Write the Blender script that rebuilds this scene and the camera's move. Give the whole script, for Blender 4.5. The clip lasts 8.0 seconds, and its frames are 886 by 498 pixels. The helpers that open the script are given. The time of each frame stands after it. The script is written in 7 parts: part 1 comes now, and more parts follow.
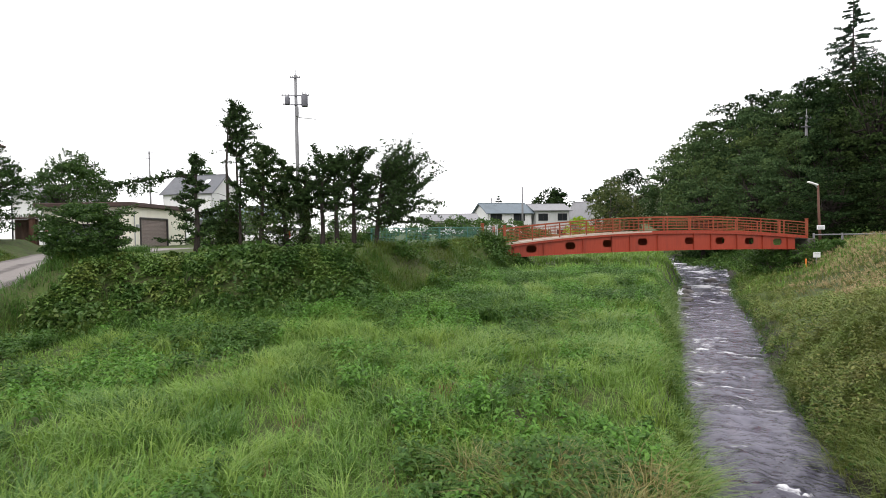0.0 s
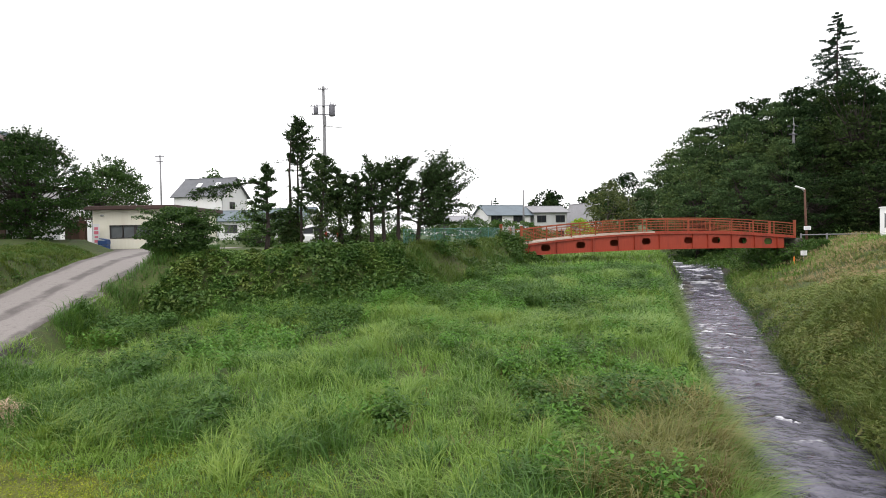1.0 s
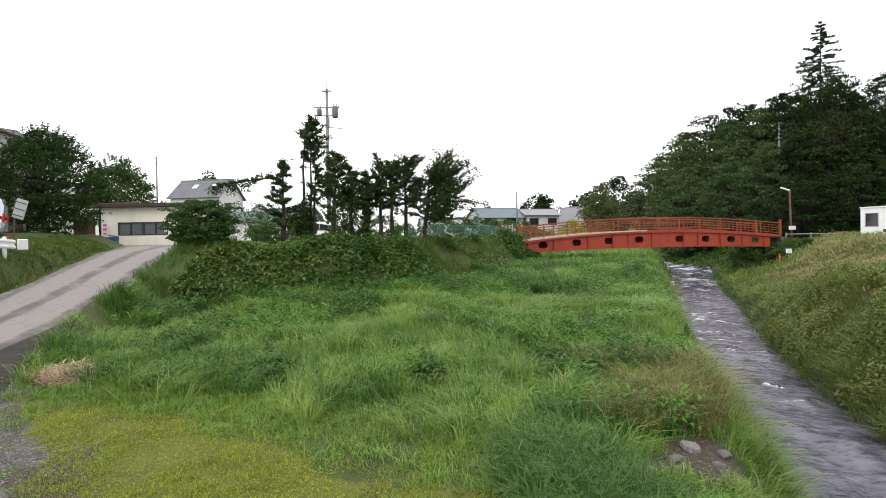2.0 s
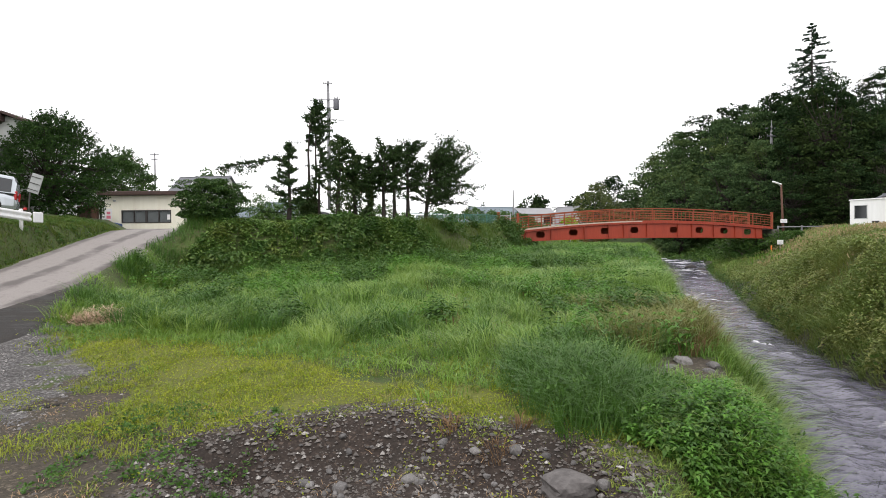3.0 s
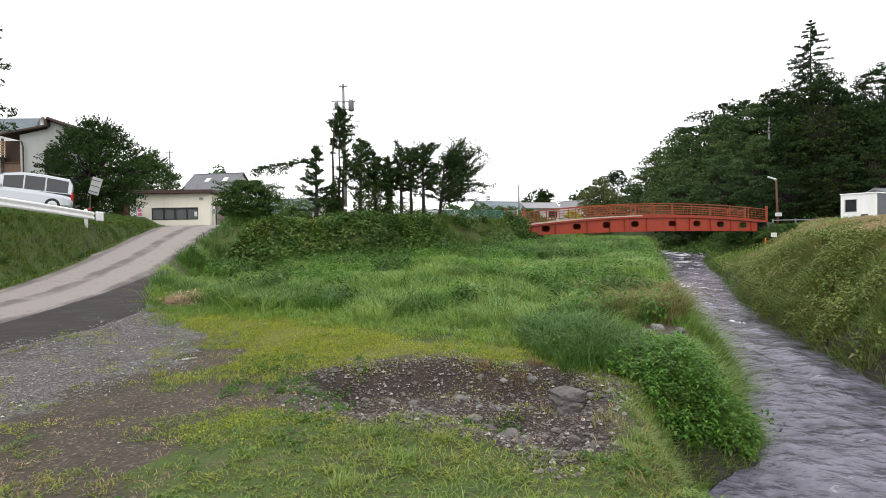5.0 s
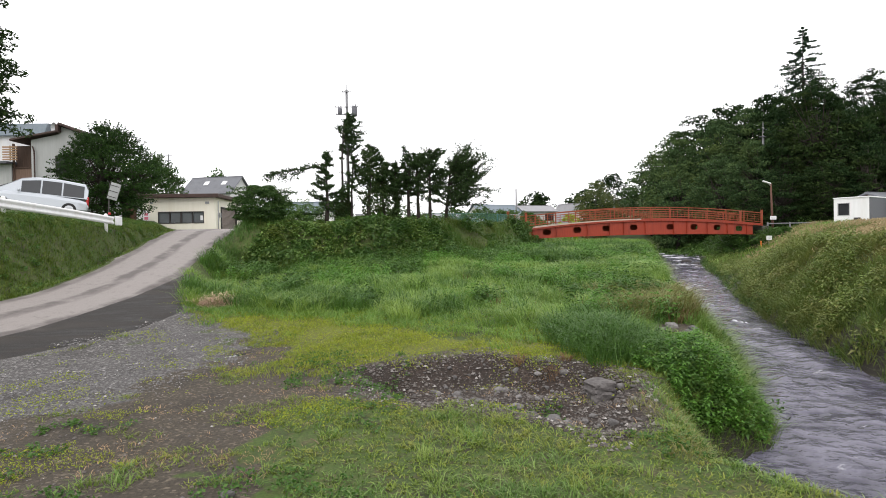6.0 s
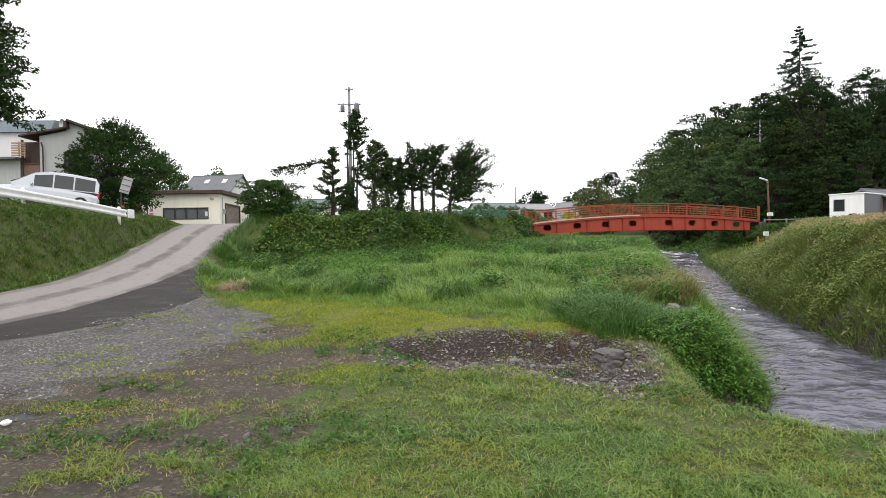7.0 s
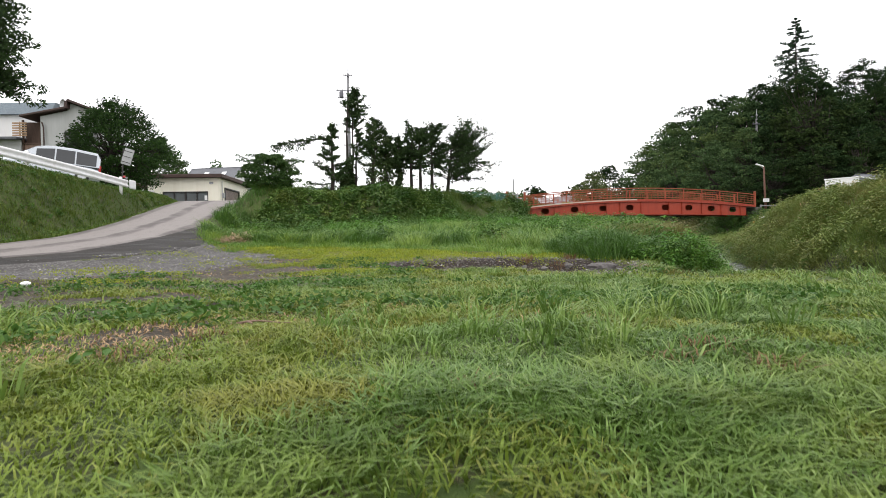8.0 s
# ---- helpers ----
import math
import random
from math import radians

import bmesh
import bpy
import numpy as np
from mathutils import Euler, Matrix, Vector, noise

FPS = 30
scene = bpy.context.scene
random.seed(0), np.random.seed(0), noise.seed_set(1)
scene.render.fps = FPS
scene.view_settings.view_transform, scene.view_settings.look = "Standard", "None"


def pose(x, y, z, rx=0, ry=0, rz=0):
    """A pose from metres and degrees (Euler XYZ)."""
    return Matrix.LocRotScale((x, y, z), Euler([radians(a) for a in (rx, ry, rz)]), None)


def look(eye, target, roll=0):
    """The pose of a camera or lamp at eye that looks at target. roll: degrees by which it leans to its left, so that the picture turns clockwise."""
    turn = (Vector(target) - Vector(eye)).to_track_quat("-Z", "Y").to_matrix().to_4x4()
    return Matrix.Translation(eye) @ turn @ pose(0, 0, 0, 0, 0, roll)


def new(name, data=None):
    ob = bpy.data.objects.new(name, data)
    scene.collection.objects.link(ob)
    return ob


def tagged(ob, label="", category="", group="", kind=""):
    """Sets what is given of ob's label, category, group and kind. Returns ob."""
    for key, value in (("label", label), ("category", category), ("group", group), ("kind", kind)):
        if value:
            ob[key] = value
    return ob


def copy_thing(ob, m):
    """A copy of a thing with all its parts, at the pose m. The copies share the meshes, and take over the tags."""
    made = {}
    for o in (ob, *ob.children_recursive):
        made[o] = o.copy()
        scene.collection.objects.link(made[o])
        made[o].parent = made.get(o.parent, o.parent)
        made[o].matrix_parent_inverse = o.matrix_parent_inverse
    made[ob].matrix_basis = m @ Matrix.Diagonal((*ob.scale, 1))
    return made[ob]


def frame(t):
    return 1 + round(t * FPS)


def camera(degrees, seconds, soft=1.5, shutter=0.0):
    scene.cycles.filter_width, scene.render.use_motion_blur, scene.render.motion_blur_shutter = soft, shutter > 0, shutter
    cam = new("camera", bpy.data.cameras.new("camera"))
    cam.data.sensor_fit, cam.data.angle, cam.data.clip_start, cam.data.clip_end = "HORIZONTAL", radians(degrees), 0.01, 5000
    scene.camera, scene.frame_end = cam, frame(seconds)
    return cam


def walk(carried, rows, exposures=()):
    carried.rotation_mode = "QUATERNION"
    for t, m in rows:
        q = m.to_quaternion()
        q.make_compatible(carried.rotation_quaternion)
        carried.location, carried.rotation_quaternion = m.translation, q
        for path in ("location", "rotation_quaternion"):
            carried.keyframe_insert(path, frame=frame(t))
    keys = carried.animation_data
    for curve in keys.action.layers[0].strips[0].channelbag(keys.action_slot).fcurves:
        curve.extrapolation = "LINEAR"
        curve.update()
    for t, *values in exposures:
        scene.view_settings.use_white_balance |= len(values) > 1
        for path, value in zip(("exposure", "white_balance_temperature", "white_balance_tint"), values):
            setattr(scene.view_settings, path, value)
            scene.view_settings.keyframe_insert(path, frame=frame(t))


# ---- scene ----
cam = camera(77.5, 8.0, soft=0.9, shutter=0.08)
METRES, EYE, TILT, LEAN, TURN = 13.3, 3.9, -1.5, 1.0, 0.0
ROWS = [
    (0.0, 0.0, 0.0, 0.0, -0.0, 0.0, 0.0),
    (0.5, -0.0953, -0.1431, -0.0072, -0.4, -0.26, 0.47),
    (1.0, -0.1698, -0.2512, -0.0154, -0.93, 0.19, 0.08),
    (1.5, -0.2112, -0.312, -0.0237, -1.5, 0.48, 0.03),
    (3.0, -0.2623, -0.4087, -0.1457, -2.5, 1.05, -0.29),
    (3.5, -0.2693, -0.4321, -0.1536, -2.4, 1.13, -0.34),
    (4.0, -0.2786, -0.4863, -0.1514, -2.04, 0.8, -0.23),
    (4.5, -0.2879, -0.555, -0.151, -1.86, 0.36, -0.11),
    (6.0, -0.368, -0.6604, -0.1491, -2.63, 0.72, 0.05),
    (6.5, -0.3873, -0.6845, -0.1521, -2.76, 0.8, -0.07),
    (7.0, -0.3972, -0.7051, -0.175, -2.87, 0.67, 0.08),
    (7.5, -0.4, -0.7144, -0.2277, -2.96, 0.81, 0.06),
    (8.0, -0.3977, -0.7267, -0.2791, -3.02, 0.64, 0.1),
]
walk(cam, [(t, pose(0, 0, EYE, TILT, LEAN, TURN) @ pose(METRES * x, METRES * y, METRES * z, 90 + pitch, roll, yaw)) for t, x, y, z, yaw, pitch, roll in ROWS])

# ---- world and light ----
world = bpy.data.worlds.new("overcast_sky")
scene.world = world
world.use_nodes = True
wn, wl = world.node_tree.nodes, world.node_tree.links
sky = wn.new("ShaderNodeTexSky")
sky.sky_type, sky.sun_disc = "NISHITA", False
sky.sun_elevation, sky.sun_rotation = radians(56), radians(-157)
sky.air_density, sky.dust_density = 1.0, 4.0
grey = wn.new("ShaderNodeMix")
grey.data_type = "RGBA"
grey.inputs[0].default_value = 0.90
grey.inputs[7].default_value = (17.5, 17.3, 17.6, 1)
wl.new(sky.outputs[0], grey.inputs[6])
wl.new(grey.outputs[2], wn["Background"].inputs[0])
wn["Background"].inputs[1].default_value = 0.098
sun = new("sun", bpy.data.lights.new("sun", "SUN"))
sun.data.energy, sun.data.angle, sun.data.color = 1.65, radians(60), (1.0, 0.97, 0.92)
sun.matrix_world = look((0, 0, 30), (8, 18.7, 0))
tagged(sun, kind="structure")
scene.view_settings.exposure = 0.0


# ---- materials ----
def nodes_of(name):
    m = bpy.data.materials.new(name)
    m.use_nodes = True
    nt = m.node_tree
    return m, nt.nodes, nt.links, nt.nodes["Principled BSDF"]


def noise_node(n, l, scale, detail=4.0, rough=0.6, vec=None):
    t = n.new("ShaderNodeTexNoise")
    t.inputs["Scale"].default_value, t.inputs["Detail"].default_value, t.inputs["Roughness"].default_value = scale, detail, rough
    if vec is not None:
        l.new(vec, t.inputs["Vector"])
    return t.outputs["Fac"]


def ramp(n, l, fac, lo, hi):
    r = n.new("ShaderNodeMapRange")
    r.inputs[1].default_value, r.inputs[2].default_value = lo, hi
    l.new(fac, r.inputs[0])
    return r.outputs[0]


def mix(n, l, fac, a, b, blend="MIX"):
    m = n.new("ShaderNodeMix")
    m.data_type, m.blend_type = "RGBA", blend
    for sock, v in ((0, fac), (6, a), (7, b)):
        if isinstance(v, (int, float)):
            m.inputs[sock].default_value = v
        elif isinstance(v, tuple):
            m.inputs[sock].default_value = (*v, 1)
        else:
            l.new(v, m.inputs[sock])
    return m.outputs[2]


def math_node(n, l, op, a, b=0.0):
    m = n.new("ShaderNodeMath")
    m.operation = op
    for k, v in ((0, a), (1, b)):
        if isinstance(v, (int, float)):
            m.inputs[k].default_value = v
        else:
            l.new(v, m.inputs[k])
    return m.outputs[0]


def bump_to(n, l, p, fac, strength, dist):
    b = n.new("ShaderNodeBump")
    b.inputs["Strength"].default_value, b.inputs["Distance"].default_value = strength, dist
    l.new(fac, b.inputs["Height"])
    l.new(b.outputs[0], p.inputs["Normal"])


def surface(name, c1, c2, rough=0.8, grain=20.0, stain=1.2, dirt=None, bump=0.25, dist=0.01, metal=0.0, each=0.0, streak=False, spec=0.3):
    """Two colours mixed by fine grain, a dirt colour in large stains, fine relief."""
    m, n, l, p = nodes_of(name)
    geo = n.new("ShaderNodeTexCoord")
    vec = geo.outputs["Object"]
    if streak:
        mp = n.new("ShaderNodeMapping")
        mp.inputs["Scale"].default_value = (1, 1, 0.12)
        l.new(vec, mp.inputs[0])
        vec = mp.outputs[0]
    g = noise_node(n, l, grain, 5, 0.65, vec)
    col = mix(n, l, ramp(n, l, g, 0.32, 0.68), c1, c2)
    if dirt:
        s = noise_node(n, l, stain, 6, 0.7, vec)
        col = mix(n, l, ramp(n, l, s, 0.5, 0.75), col, dirt)
    if each:
        info = n.new("ShaderNodeObjectInfo")
        col = mix(n, l, math_node(n, l, "MULTIPLY", info.outputs["Random"], each), col, tuple(x * 0.45 for x in c1))
    l.new(col, p.inputs["Base Color"])
    p.inputs["Roughness"].default_value, p.inputs["Metallic"].default_value = rough, metal
    p.inputs["Specular IOR Level"].default_value = spec
    bump_to(n, l, p, g, bump, dist)
    return m


def foliage(name, dark, light, tip=None, rough=0.55, through_light=0.3, patch=0.35, back=0.25, warm=None):
    """Leaves and blades: each island its own tint, larger patches, some light through the blade."""
    m, n, l, p = nodes_of(name)
    geo = n.new("ShaderNodeNewGeometry")
    isl = geo.outputs["Random Per Island"]
    col = mix(n, l, isl, dark, light)
    if tip:
        col = mix(n, l, ramp(n, l, isl, 0.80, 1.0), col, tip)
    big = noise_node(n, l, patch, 3, 0.6, geo.outputs["Position"])
    col = mix(n, l, ramp(n, l, big, 0.35, 0.7), col, mix(n, l, 0.75, col, light))
    if warm:
        drift = noise_node(n, l, patch * 1.9, 5, 0.7, geo.outputs["Position"])
        col = mix(n, l, ramp(n, l, drift, 0.47, 0.62), col, mix(n, l, 0.65, col, warm))
        deep = noise_node(n, l, patch * 3.1, 4, 0.6, geo.outputs["Position"])
        col = mix(n, l, ramp(n, l, deep, 0.56, 0.70), col, mix(n, l, 0.6, col, dark))
    l.new(col, p.inputs["Base Color"])
    p.inputs["Roughness"].default_value = rough
    p.inputs["Specular IOR Level"].default_value = back
    tr = n.new("ShaderNodeBsdfTranslucent")
    l.new(mix(n, l, 0.4, col, light), tr.inputs[0])
    ms = n.new("ShaderNodeMixShader")
    ms.inputs[0].default_value = through_light
    l.new(p.outputs[0], ms.inputs[1])
    l.new(tr.outputs[0], ms.inputs[2])
    l.new(ms.outputs[0], n["Material Output"].inputs[0])
    return m


def glass_mat(name, tint, rough=0.06):
    m, n, l, p = nodes_of(name)
    g = noise_node(n, l, 1.5, 2)
    l.new(mix(n, l, g, tint, tuple(x * 1.5 for x in tint)), p.inputs["Base Color"])
    p.inputs["Roughness"].default_value = rough
    p.inputs["Specular IOR Level"].default_value = 0.7
    return m


M_BRIDGE = surface("red_paint", (0.26, 0.035, 0.018), (0.31, 0.048, 0.024), 0.5, 9, 0.9, (0.16, 0.029, 0.019), 0.12, 0.004, streak=True)
M_RAIL = surface("orange_red_paint", (0.23, 0.050, 0.021), (0.285, 0.068, 0.028), 0.5, 12, 1.5, (0.16, 0.040, 0.022), 0.1, 0.003)
M_ABUT = surface("stained_dark_concrete", (0.07, 0.065, 0.058), (0.12, 0.11, 0.098), 0.9, 10, 1.2, (0.05, 0.055, 0.035), 0.4, 0.02)
M_DECKEDGE = surface("deck_edge_concrete", (0.42, 0.32, 0.27), (0.5, 0.41, 0.35), 0.8, 14, 2, (0.35, 0.16, 0.1), 0.2)
M_CONC = surface("worn_concrete", (0.34, 0.31, 0.28), (0.42, 0.385, 0.35), 0.88, 22, 0.5, (0.24, 0.215, 0.2), 0.35, 0.01)
M_WALL = surface("cream_render", (0.83, 0.80, 0.68), (0.87, 0.84, 0.73), 0.85, 6, 0.7, (0.76, 0.72, 0.60), 0.12, 0.004, streak=True)
M_SHED = surface("white_panel", (0.78, 0.78, 0.79), (0.83, 0.83, 0.84), 0.6, 5, 0.7, (0.70, 0.70, 0.69), 0.06, 0.003, streak=True)
M_WHITE = surface("white_render", (0.64, 0.64, 0.65), (0.71, 0.71, 0.71), 0.8, 6, 0.6, (0.62, 0.61, 0.59), 0.1, 0.004, streak=True)
M_HOUSE = surface("pale_grey_render", (0.46, 0.47, 0.47), (0.52, 0.53, 0.53), 0.85, 8, 0.6, (0.38, 0.38, 0.37), 0.1, 0.004, streak=True)
M_BROWN = surface("brown_fascia", (0.060, 0.038, 0.034), (0.095, 0.060, 0.052), 0.65, 9, 1.0, (0.05, 0.035, 0.033), 0.15)
M_DARKWOOD = surface("dark_stained_wood", (0.075, 0.045, 0.035), (0.12, 0.075, 0.055), 0.7, 14, 1.0, (0.05, 0.035, 0.03), 0.25, streak=True)
M_WOOD = surface("tan_wood", (0.33, 0.21, 0.12), (0.42, 0.28, 0.17), 0.7, 14, 1.0, (0.25, 0.16, 0.1), 0.25)
M_WOODDARK = surface("brown_timber", (0.16, 0.10, 0.075), (0.22, 0.145, 0.11), 0.7, 14, 1.0, (0.11, 0.075, 0.06), 0.25, streak=True)
M_SLATE = surface("slate_roof", (0.10, 0.105, 0.12), (0.15, 0.155, 0.17), 0.6, 12, 0.6, (0.085, 0.085, 0.09), 0.2)
M_BLUEROOF = surface("blue_grey_roof", (0.10, 0.13, 0.16), (0.15, 0.185, 0.21), 0.5, 8, 0.5, (0.085, 0.105, 0.12), 0.15)
M_GREYROOF = surface("grey_metal_roof", (0.20, 0.20, 0.215), (0.27, 0.27, 0.285), 0.5, 8, 0.5, (0.17, 0.165, 0.17), 0.15)
M_FRAME = surface("dark_window_frame", (0.045, 0.04, 0.04), (0.065, 0.06, 0.058), 0.5, 10, 1, None, 0.05)
M_GLASS = glass_mat("grey_glass", (0.10, 0.11, 0.115))
M_DARKGLASS = glass_mat("dark_glass", (0.02, 0.022, 0.025))
M_SHUTTER = surface("taupe_shutter", (0.22, 0.175, 0.16), (0.27, 0.22, 0.20), 0.55, 9, 1.0, (0.18, 0.15, 0.14), 0.1)
M_POLE = surface("pole_concrete", (0.17, 0.17, 0.18), (0.24, 0.24, 0.25), 0.8, 14, 2, (0.13, 0.13, 0.13), 0.15)
M_DRUM = surface("dull_transformer_paint", (0.11, 0.11, 0.13), (0.16, 0.16, 0.18), 0.6, 12, 2, (0.09, 0.09, 0.10), 0.1)
M_STEEL = surface("galvanised_steel", (0.36, 0.37, 0.38), (0.45, 0.46, 0.47), 0.5, 18, 2, (0.28, 0.28, 0.28), 0.1, metal=0.4)
M_RUSTPOLE = surface("rusty_pole", (0.085, 0.042, 0.030), (0.13, 0.065, 0.045), 0.75, 18, 2, (0.06, 0.035, 0.028), 0.3)
M_GUARD = surface("white_guardrail_paint", (0.72, 0.73, 0.74), (0.80, 0.80, 0.81), 0.45, 7, 2, (0.60, 0.58, 0.54), 0.05, streak=True)
M_BARK = surface("dark_bark", (0.030, 0.024, 0.021), (0.055, 0.044, 0.038), 0.95, 16, 1, (0.04, 0.04, 0.032), 0.8, 0.03)
M_BARK2 = surface("grey_bark", (0.07, 0.06, 0.052), (0.11, 0.095, 0.082), 0.95, 14, 1, (0.05, 0.05, 0.04), 0.8, 0.03)
M_STONE = surface("grey_stone", (0.115, 0.108, 0.107), (0.265, 0.253, 0.248), 0.8, 9, 2.5, (0.085, 0.072, 0.066), 0.5, 0.02, each=0.8)
M_DARKROCK = surface("dark_boulder", (0.064, 0.058, 0.057), (0.143, 0.131, 0.128), 0.8, 7, 2.0, (0.038, 0.032, 0.030), 0.7, 0.03)
M_FENCE = surface("teal_fence_net", (0.06, 0.17, 0.15), (0.09, 0.22, 0.19), 0.6, 12, 2, None, 0.1)
M_CAR = surface("silver_car_paint", (0.50, 0.53, 0.57), (0.53, 0.56, 0.60), 0.22, 30, 1, None, 0.0, metal=0.45, spec=0.6)
M_CARWHITE = surface("white_car_paint", (0.74, 0.74, 0.75), (0.78, 0.78, 0.79), 0.25, 30, 1, None, 0.0, spec=0.6)
M_TYRE = surface("tyre_rubber", (0.018, 0.018, 0.018), (0.03, 0.03, 0.03), 0.85, 30, 2, None, 0.2)
M_RIM = surface("alloy_rim", (0.45, 0.46, 0.48), (0.55, 0.56, 0.58), 0.3, 20, 2, None, 0.0, metal=0.8)
M_LAMP = surface("headlamp_lens", (0.72, 0.74, 0.76), (0.8, 0.81, 0.83), 0.12, 20, 2, None, 0.0, spec=0.8)
M_REDLAMP = surface("red_lamp_lens", (0.35, 0.02, 0.02), (0.45, 0.03, 0.03), 0.2, 20, 2, None, 0.0)
M_SIGNWHITE = surface("white_sign", (0.75, 0.75, 0.76), (0.8, 0.8, 0.81), 0.5, 8, 3, (0.66, 0.65, 0.63), 0.03)
M_SIGNGREY = surface("grey_sign_back", (0.30, 0.31, 0.31), (0.37, 0.38, 0.38), 0.5, 10, 4, (0.25, 0.25, 0.25), 0.05, metal=0.3)
M_PINK = surface("pink_lettering", (0.62, 0.17, 0.24), (0.66, 0.2, 0.27), 0.6, 20, 3, None, 0.0)
M_BLUE = surface("blue_plastic", (0.03, 0.07, 0.19), (0.05, 0.1, 0.25), 0.5, 12, 3, None, 0.05)
M_ORANGE = surface("orange_post", (0.65, 0.17, 0.03), (0.7, 0.21, 0.04), 0.5, 20, 3, None, 0.0)
M_STRAW = foliage("dry_straw", (0.30, 0.19, 0.10), (0.48, 0.33, 0.19), None, 0.8, 0.15)
M_BROWNSTEM = foliage("brown_stalk", (0.10, 0.060, 0.030), (0.21, 0.13, 0.07), None, 0.8, 0.15)
M_HAY = foliage("pale_hay", (0.46, 0.33, 0.24), (0.66, 0.50, 0.38), None, 0.8, 0.2)

M_TALL = foliage("tall_grass", (0.050, 0.120, 0.020), (0.175, 0.305, 0.056), (0.27, 0.375, 0.105), 0.42, 0.26, 0.30, warm=(0.205, 0.318, 0.050))
M_SWATHE = foliage("swathe_grass", (0.078, 0.158, 0.026), (0.180, 0.290, 0.052), (0.27, 0.35, 0.10), 0.45, 0.26, 0.4, warm=(0.215, 0.30, 0.048))
M_BLUISH = foliage("reed_grass", (0.038, 0.096, 0.018), (0.086, 0.176, 0.034), (0.14, 0.235, 0.062), 0.4, 0.3, 0.3)
M_SHORT = foliage("short_grass", (0.064, 0.112, 0.014), (0.184, 0.254, 0.035), (0.28, 0.29, 0.075), 0.5, 0.22, 1.1, warm=(0.245, 0.235, 0.045))
M_COARSE = foliage("coarse_grass", (0.046, 0.104, 0.017), (0.152, 0.254, 0.052), (0.28, 0.36, 0.13), 0.45, 0.24, 0.9, warm=(0.21, 0.27, 0.05))
M_MOSS = foliage("yellow_green_weeds", (0.130, 0.200, 0.016), (0.315, 0.355, 0.028), (0.36, 0.33, 0.06), 0.6, 0.25, 0.9, warm=(0.215, 0.270, 0.026))
M_DRY = foliage("seeding_grass", (0.082, 0.104, 0.026), (0.200, 0.205, 0.062), (0.34, 0.275, 0.13), 0.5, 0.3, 0.25, warm=(0.290, 0.235, 0.095))
M_VERGE = foliage("roadside_grass", (0.046, 0.092, 0.014), (0.115, 0.178, 0.030), (0.19, 0.21, 0.06), 0.45, 0.28, 0.5, warm=(0.130, 0.160, 0.030))
M_BANK = foliage("bank_grass_green", (0.072, 0.128, 0.028), (0.200, 0.275, 0.070), (0.30, 0.31, 0.12), 0.45, 0.28, 0.45, warm=(0.250, 0.245, 0.075))
M_BANKGRASS = foliage("bank_top_grass", (0.050, 0.098, 0.018), (0.130, 0.195, 0.040), (0.20, 0.23, 0.07), 0.45, 0.28, 0.4, warm=(0.150, 0.175, 0.038))
M_OLIVE = foliage("olive_weed_leaves", (0.078, 0.132, 0.028), (0.190, 0.245, 0.060), (0.27, 0.225, 0.095), 0.5, 0.28, 0.3, warm=(0.220, 0.195, 0.068))
M_SEED = foliage("pale_seed_heads", (0.27, 0.21, 0.11), (0.42, 0.33, 0.19), None, 0.8, 0.25, 0.4)
M_BROAD = foliage("broad_leaves", (0.048, 0.130, 0.018), (0.115, 0.255, 0.036), (0.16, 0.32, 0.06), 0.42, 0.3, 0.6)
M_WEED = foliage("weed_leaves", (0.030, 0.082, 0.016), (0.074, 0.155, 0.028), (0.13, 0.21, 0.045), 0.45, 0.3, 0.4)
M_BANKHERB = foliage("bank_herb_leaves", (0.055, 0.115, 0.022), (0.125, 0.215, 0.044), (0.16, 0.24, 0.055), 0.5, 0.28, 0.5, warm=(0.150, 0.170, 0.035))
M_SHRUB = foliage("shrub_leaves", (0.026, 0.066, 0.014), (0.066, 0.138, 0.027), (0.085, 0.155, 0.032), 0.5, 0.28, 0.5, warm=(0.085, 0.12, 0.022))
M_OLIVETREE = foliage("olive_tree_leaves", (0.040, 0.065, 0.018), (0.090, 0.120, 0.032), (0.16, 0.14, 0.035), 0.5, 0.25, 0.4)
M_PINEIVY = foliage("pine_ivy_leaves", (0.016, 0.038, 0.010), (0.045, 0.085, 0.018), (0.075, 0.105, 0.028), 0.5, 0.2, 0.6, warm=(0.065, 0.075, 0.022))
M_PINE = foliage("pine_needles", (0.018, 0.036, 0.014), (0.042, 0.075, 0.024), (0.060, 0.100, 0.028), 0.6, 0.12, 0.8, back=0.08)
M_IVY = foliage("ivy_leaves", (0.026, 0.068, 0.015), (0.078, 0.148, 0.030), (0.11, 0.16, 0.036), 0.45, 0.24, 0.6, warm=(0.105, 0.138, 0.032))
M_TREE = foliage("tree_leaves", (0.020, 0.050, 0.012), (0.050, 0.105, 0.020), (0.085, 0.14, 0.025), 0.5, 0.22, 0.3)
M_DARKTREE = foliage("dark_tree_leaves", (0.014, 0.037, 0.011), (0.040, 0.083, 0.020), (0.066, 0.121, 0.024), 0.5, 0.2, 0.4, back=0.08)
# leaf colours lowered to carry the shade under the canopy
M_FOREST = foliage("forest_leaves", (0.011, 0.024, 0.011), (0.023, 0.046, 0.015), (0.036, 0.056, 0.018), 0.7, 0.12, 0.10, warm=(0.040, 0.058, 0.016), back=0.04)
# the same wood with bright haze mixed into its leaf colours
M_HAZEWOOD = foliage("hazed_forest_leaves", (0.034, 0.064, 0.028), (0.066, 0.112, 0.043), (0.088, 0.128, 0.046), 0.65, 0.2, 0.10, warm=(0.096, 0.128, 0.036), back=0.05)
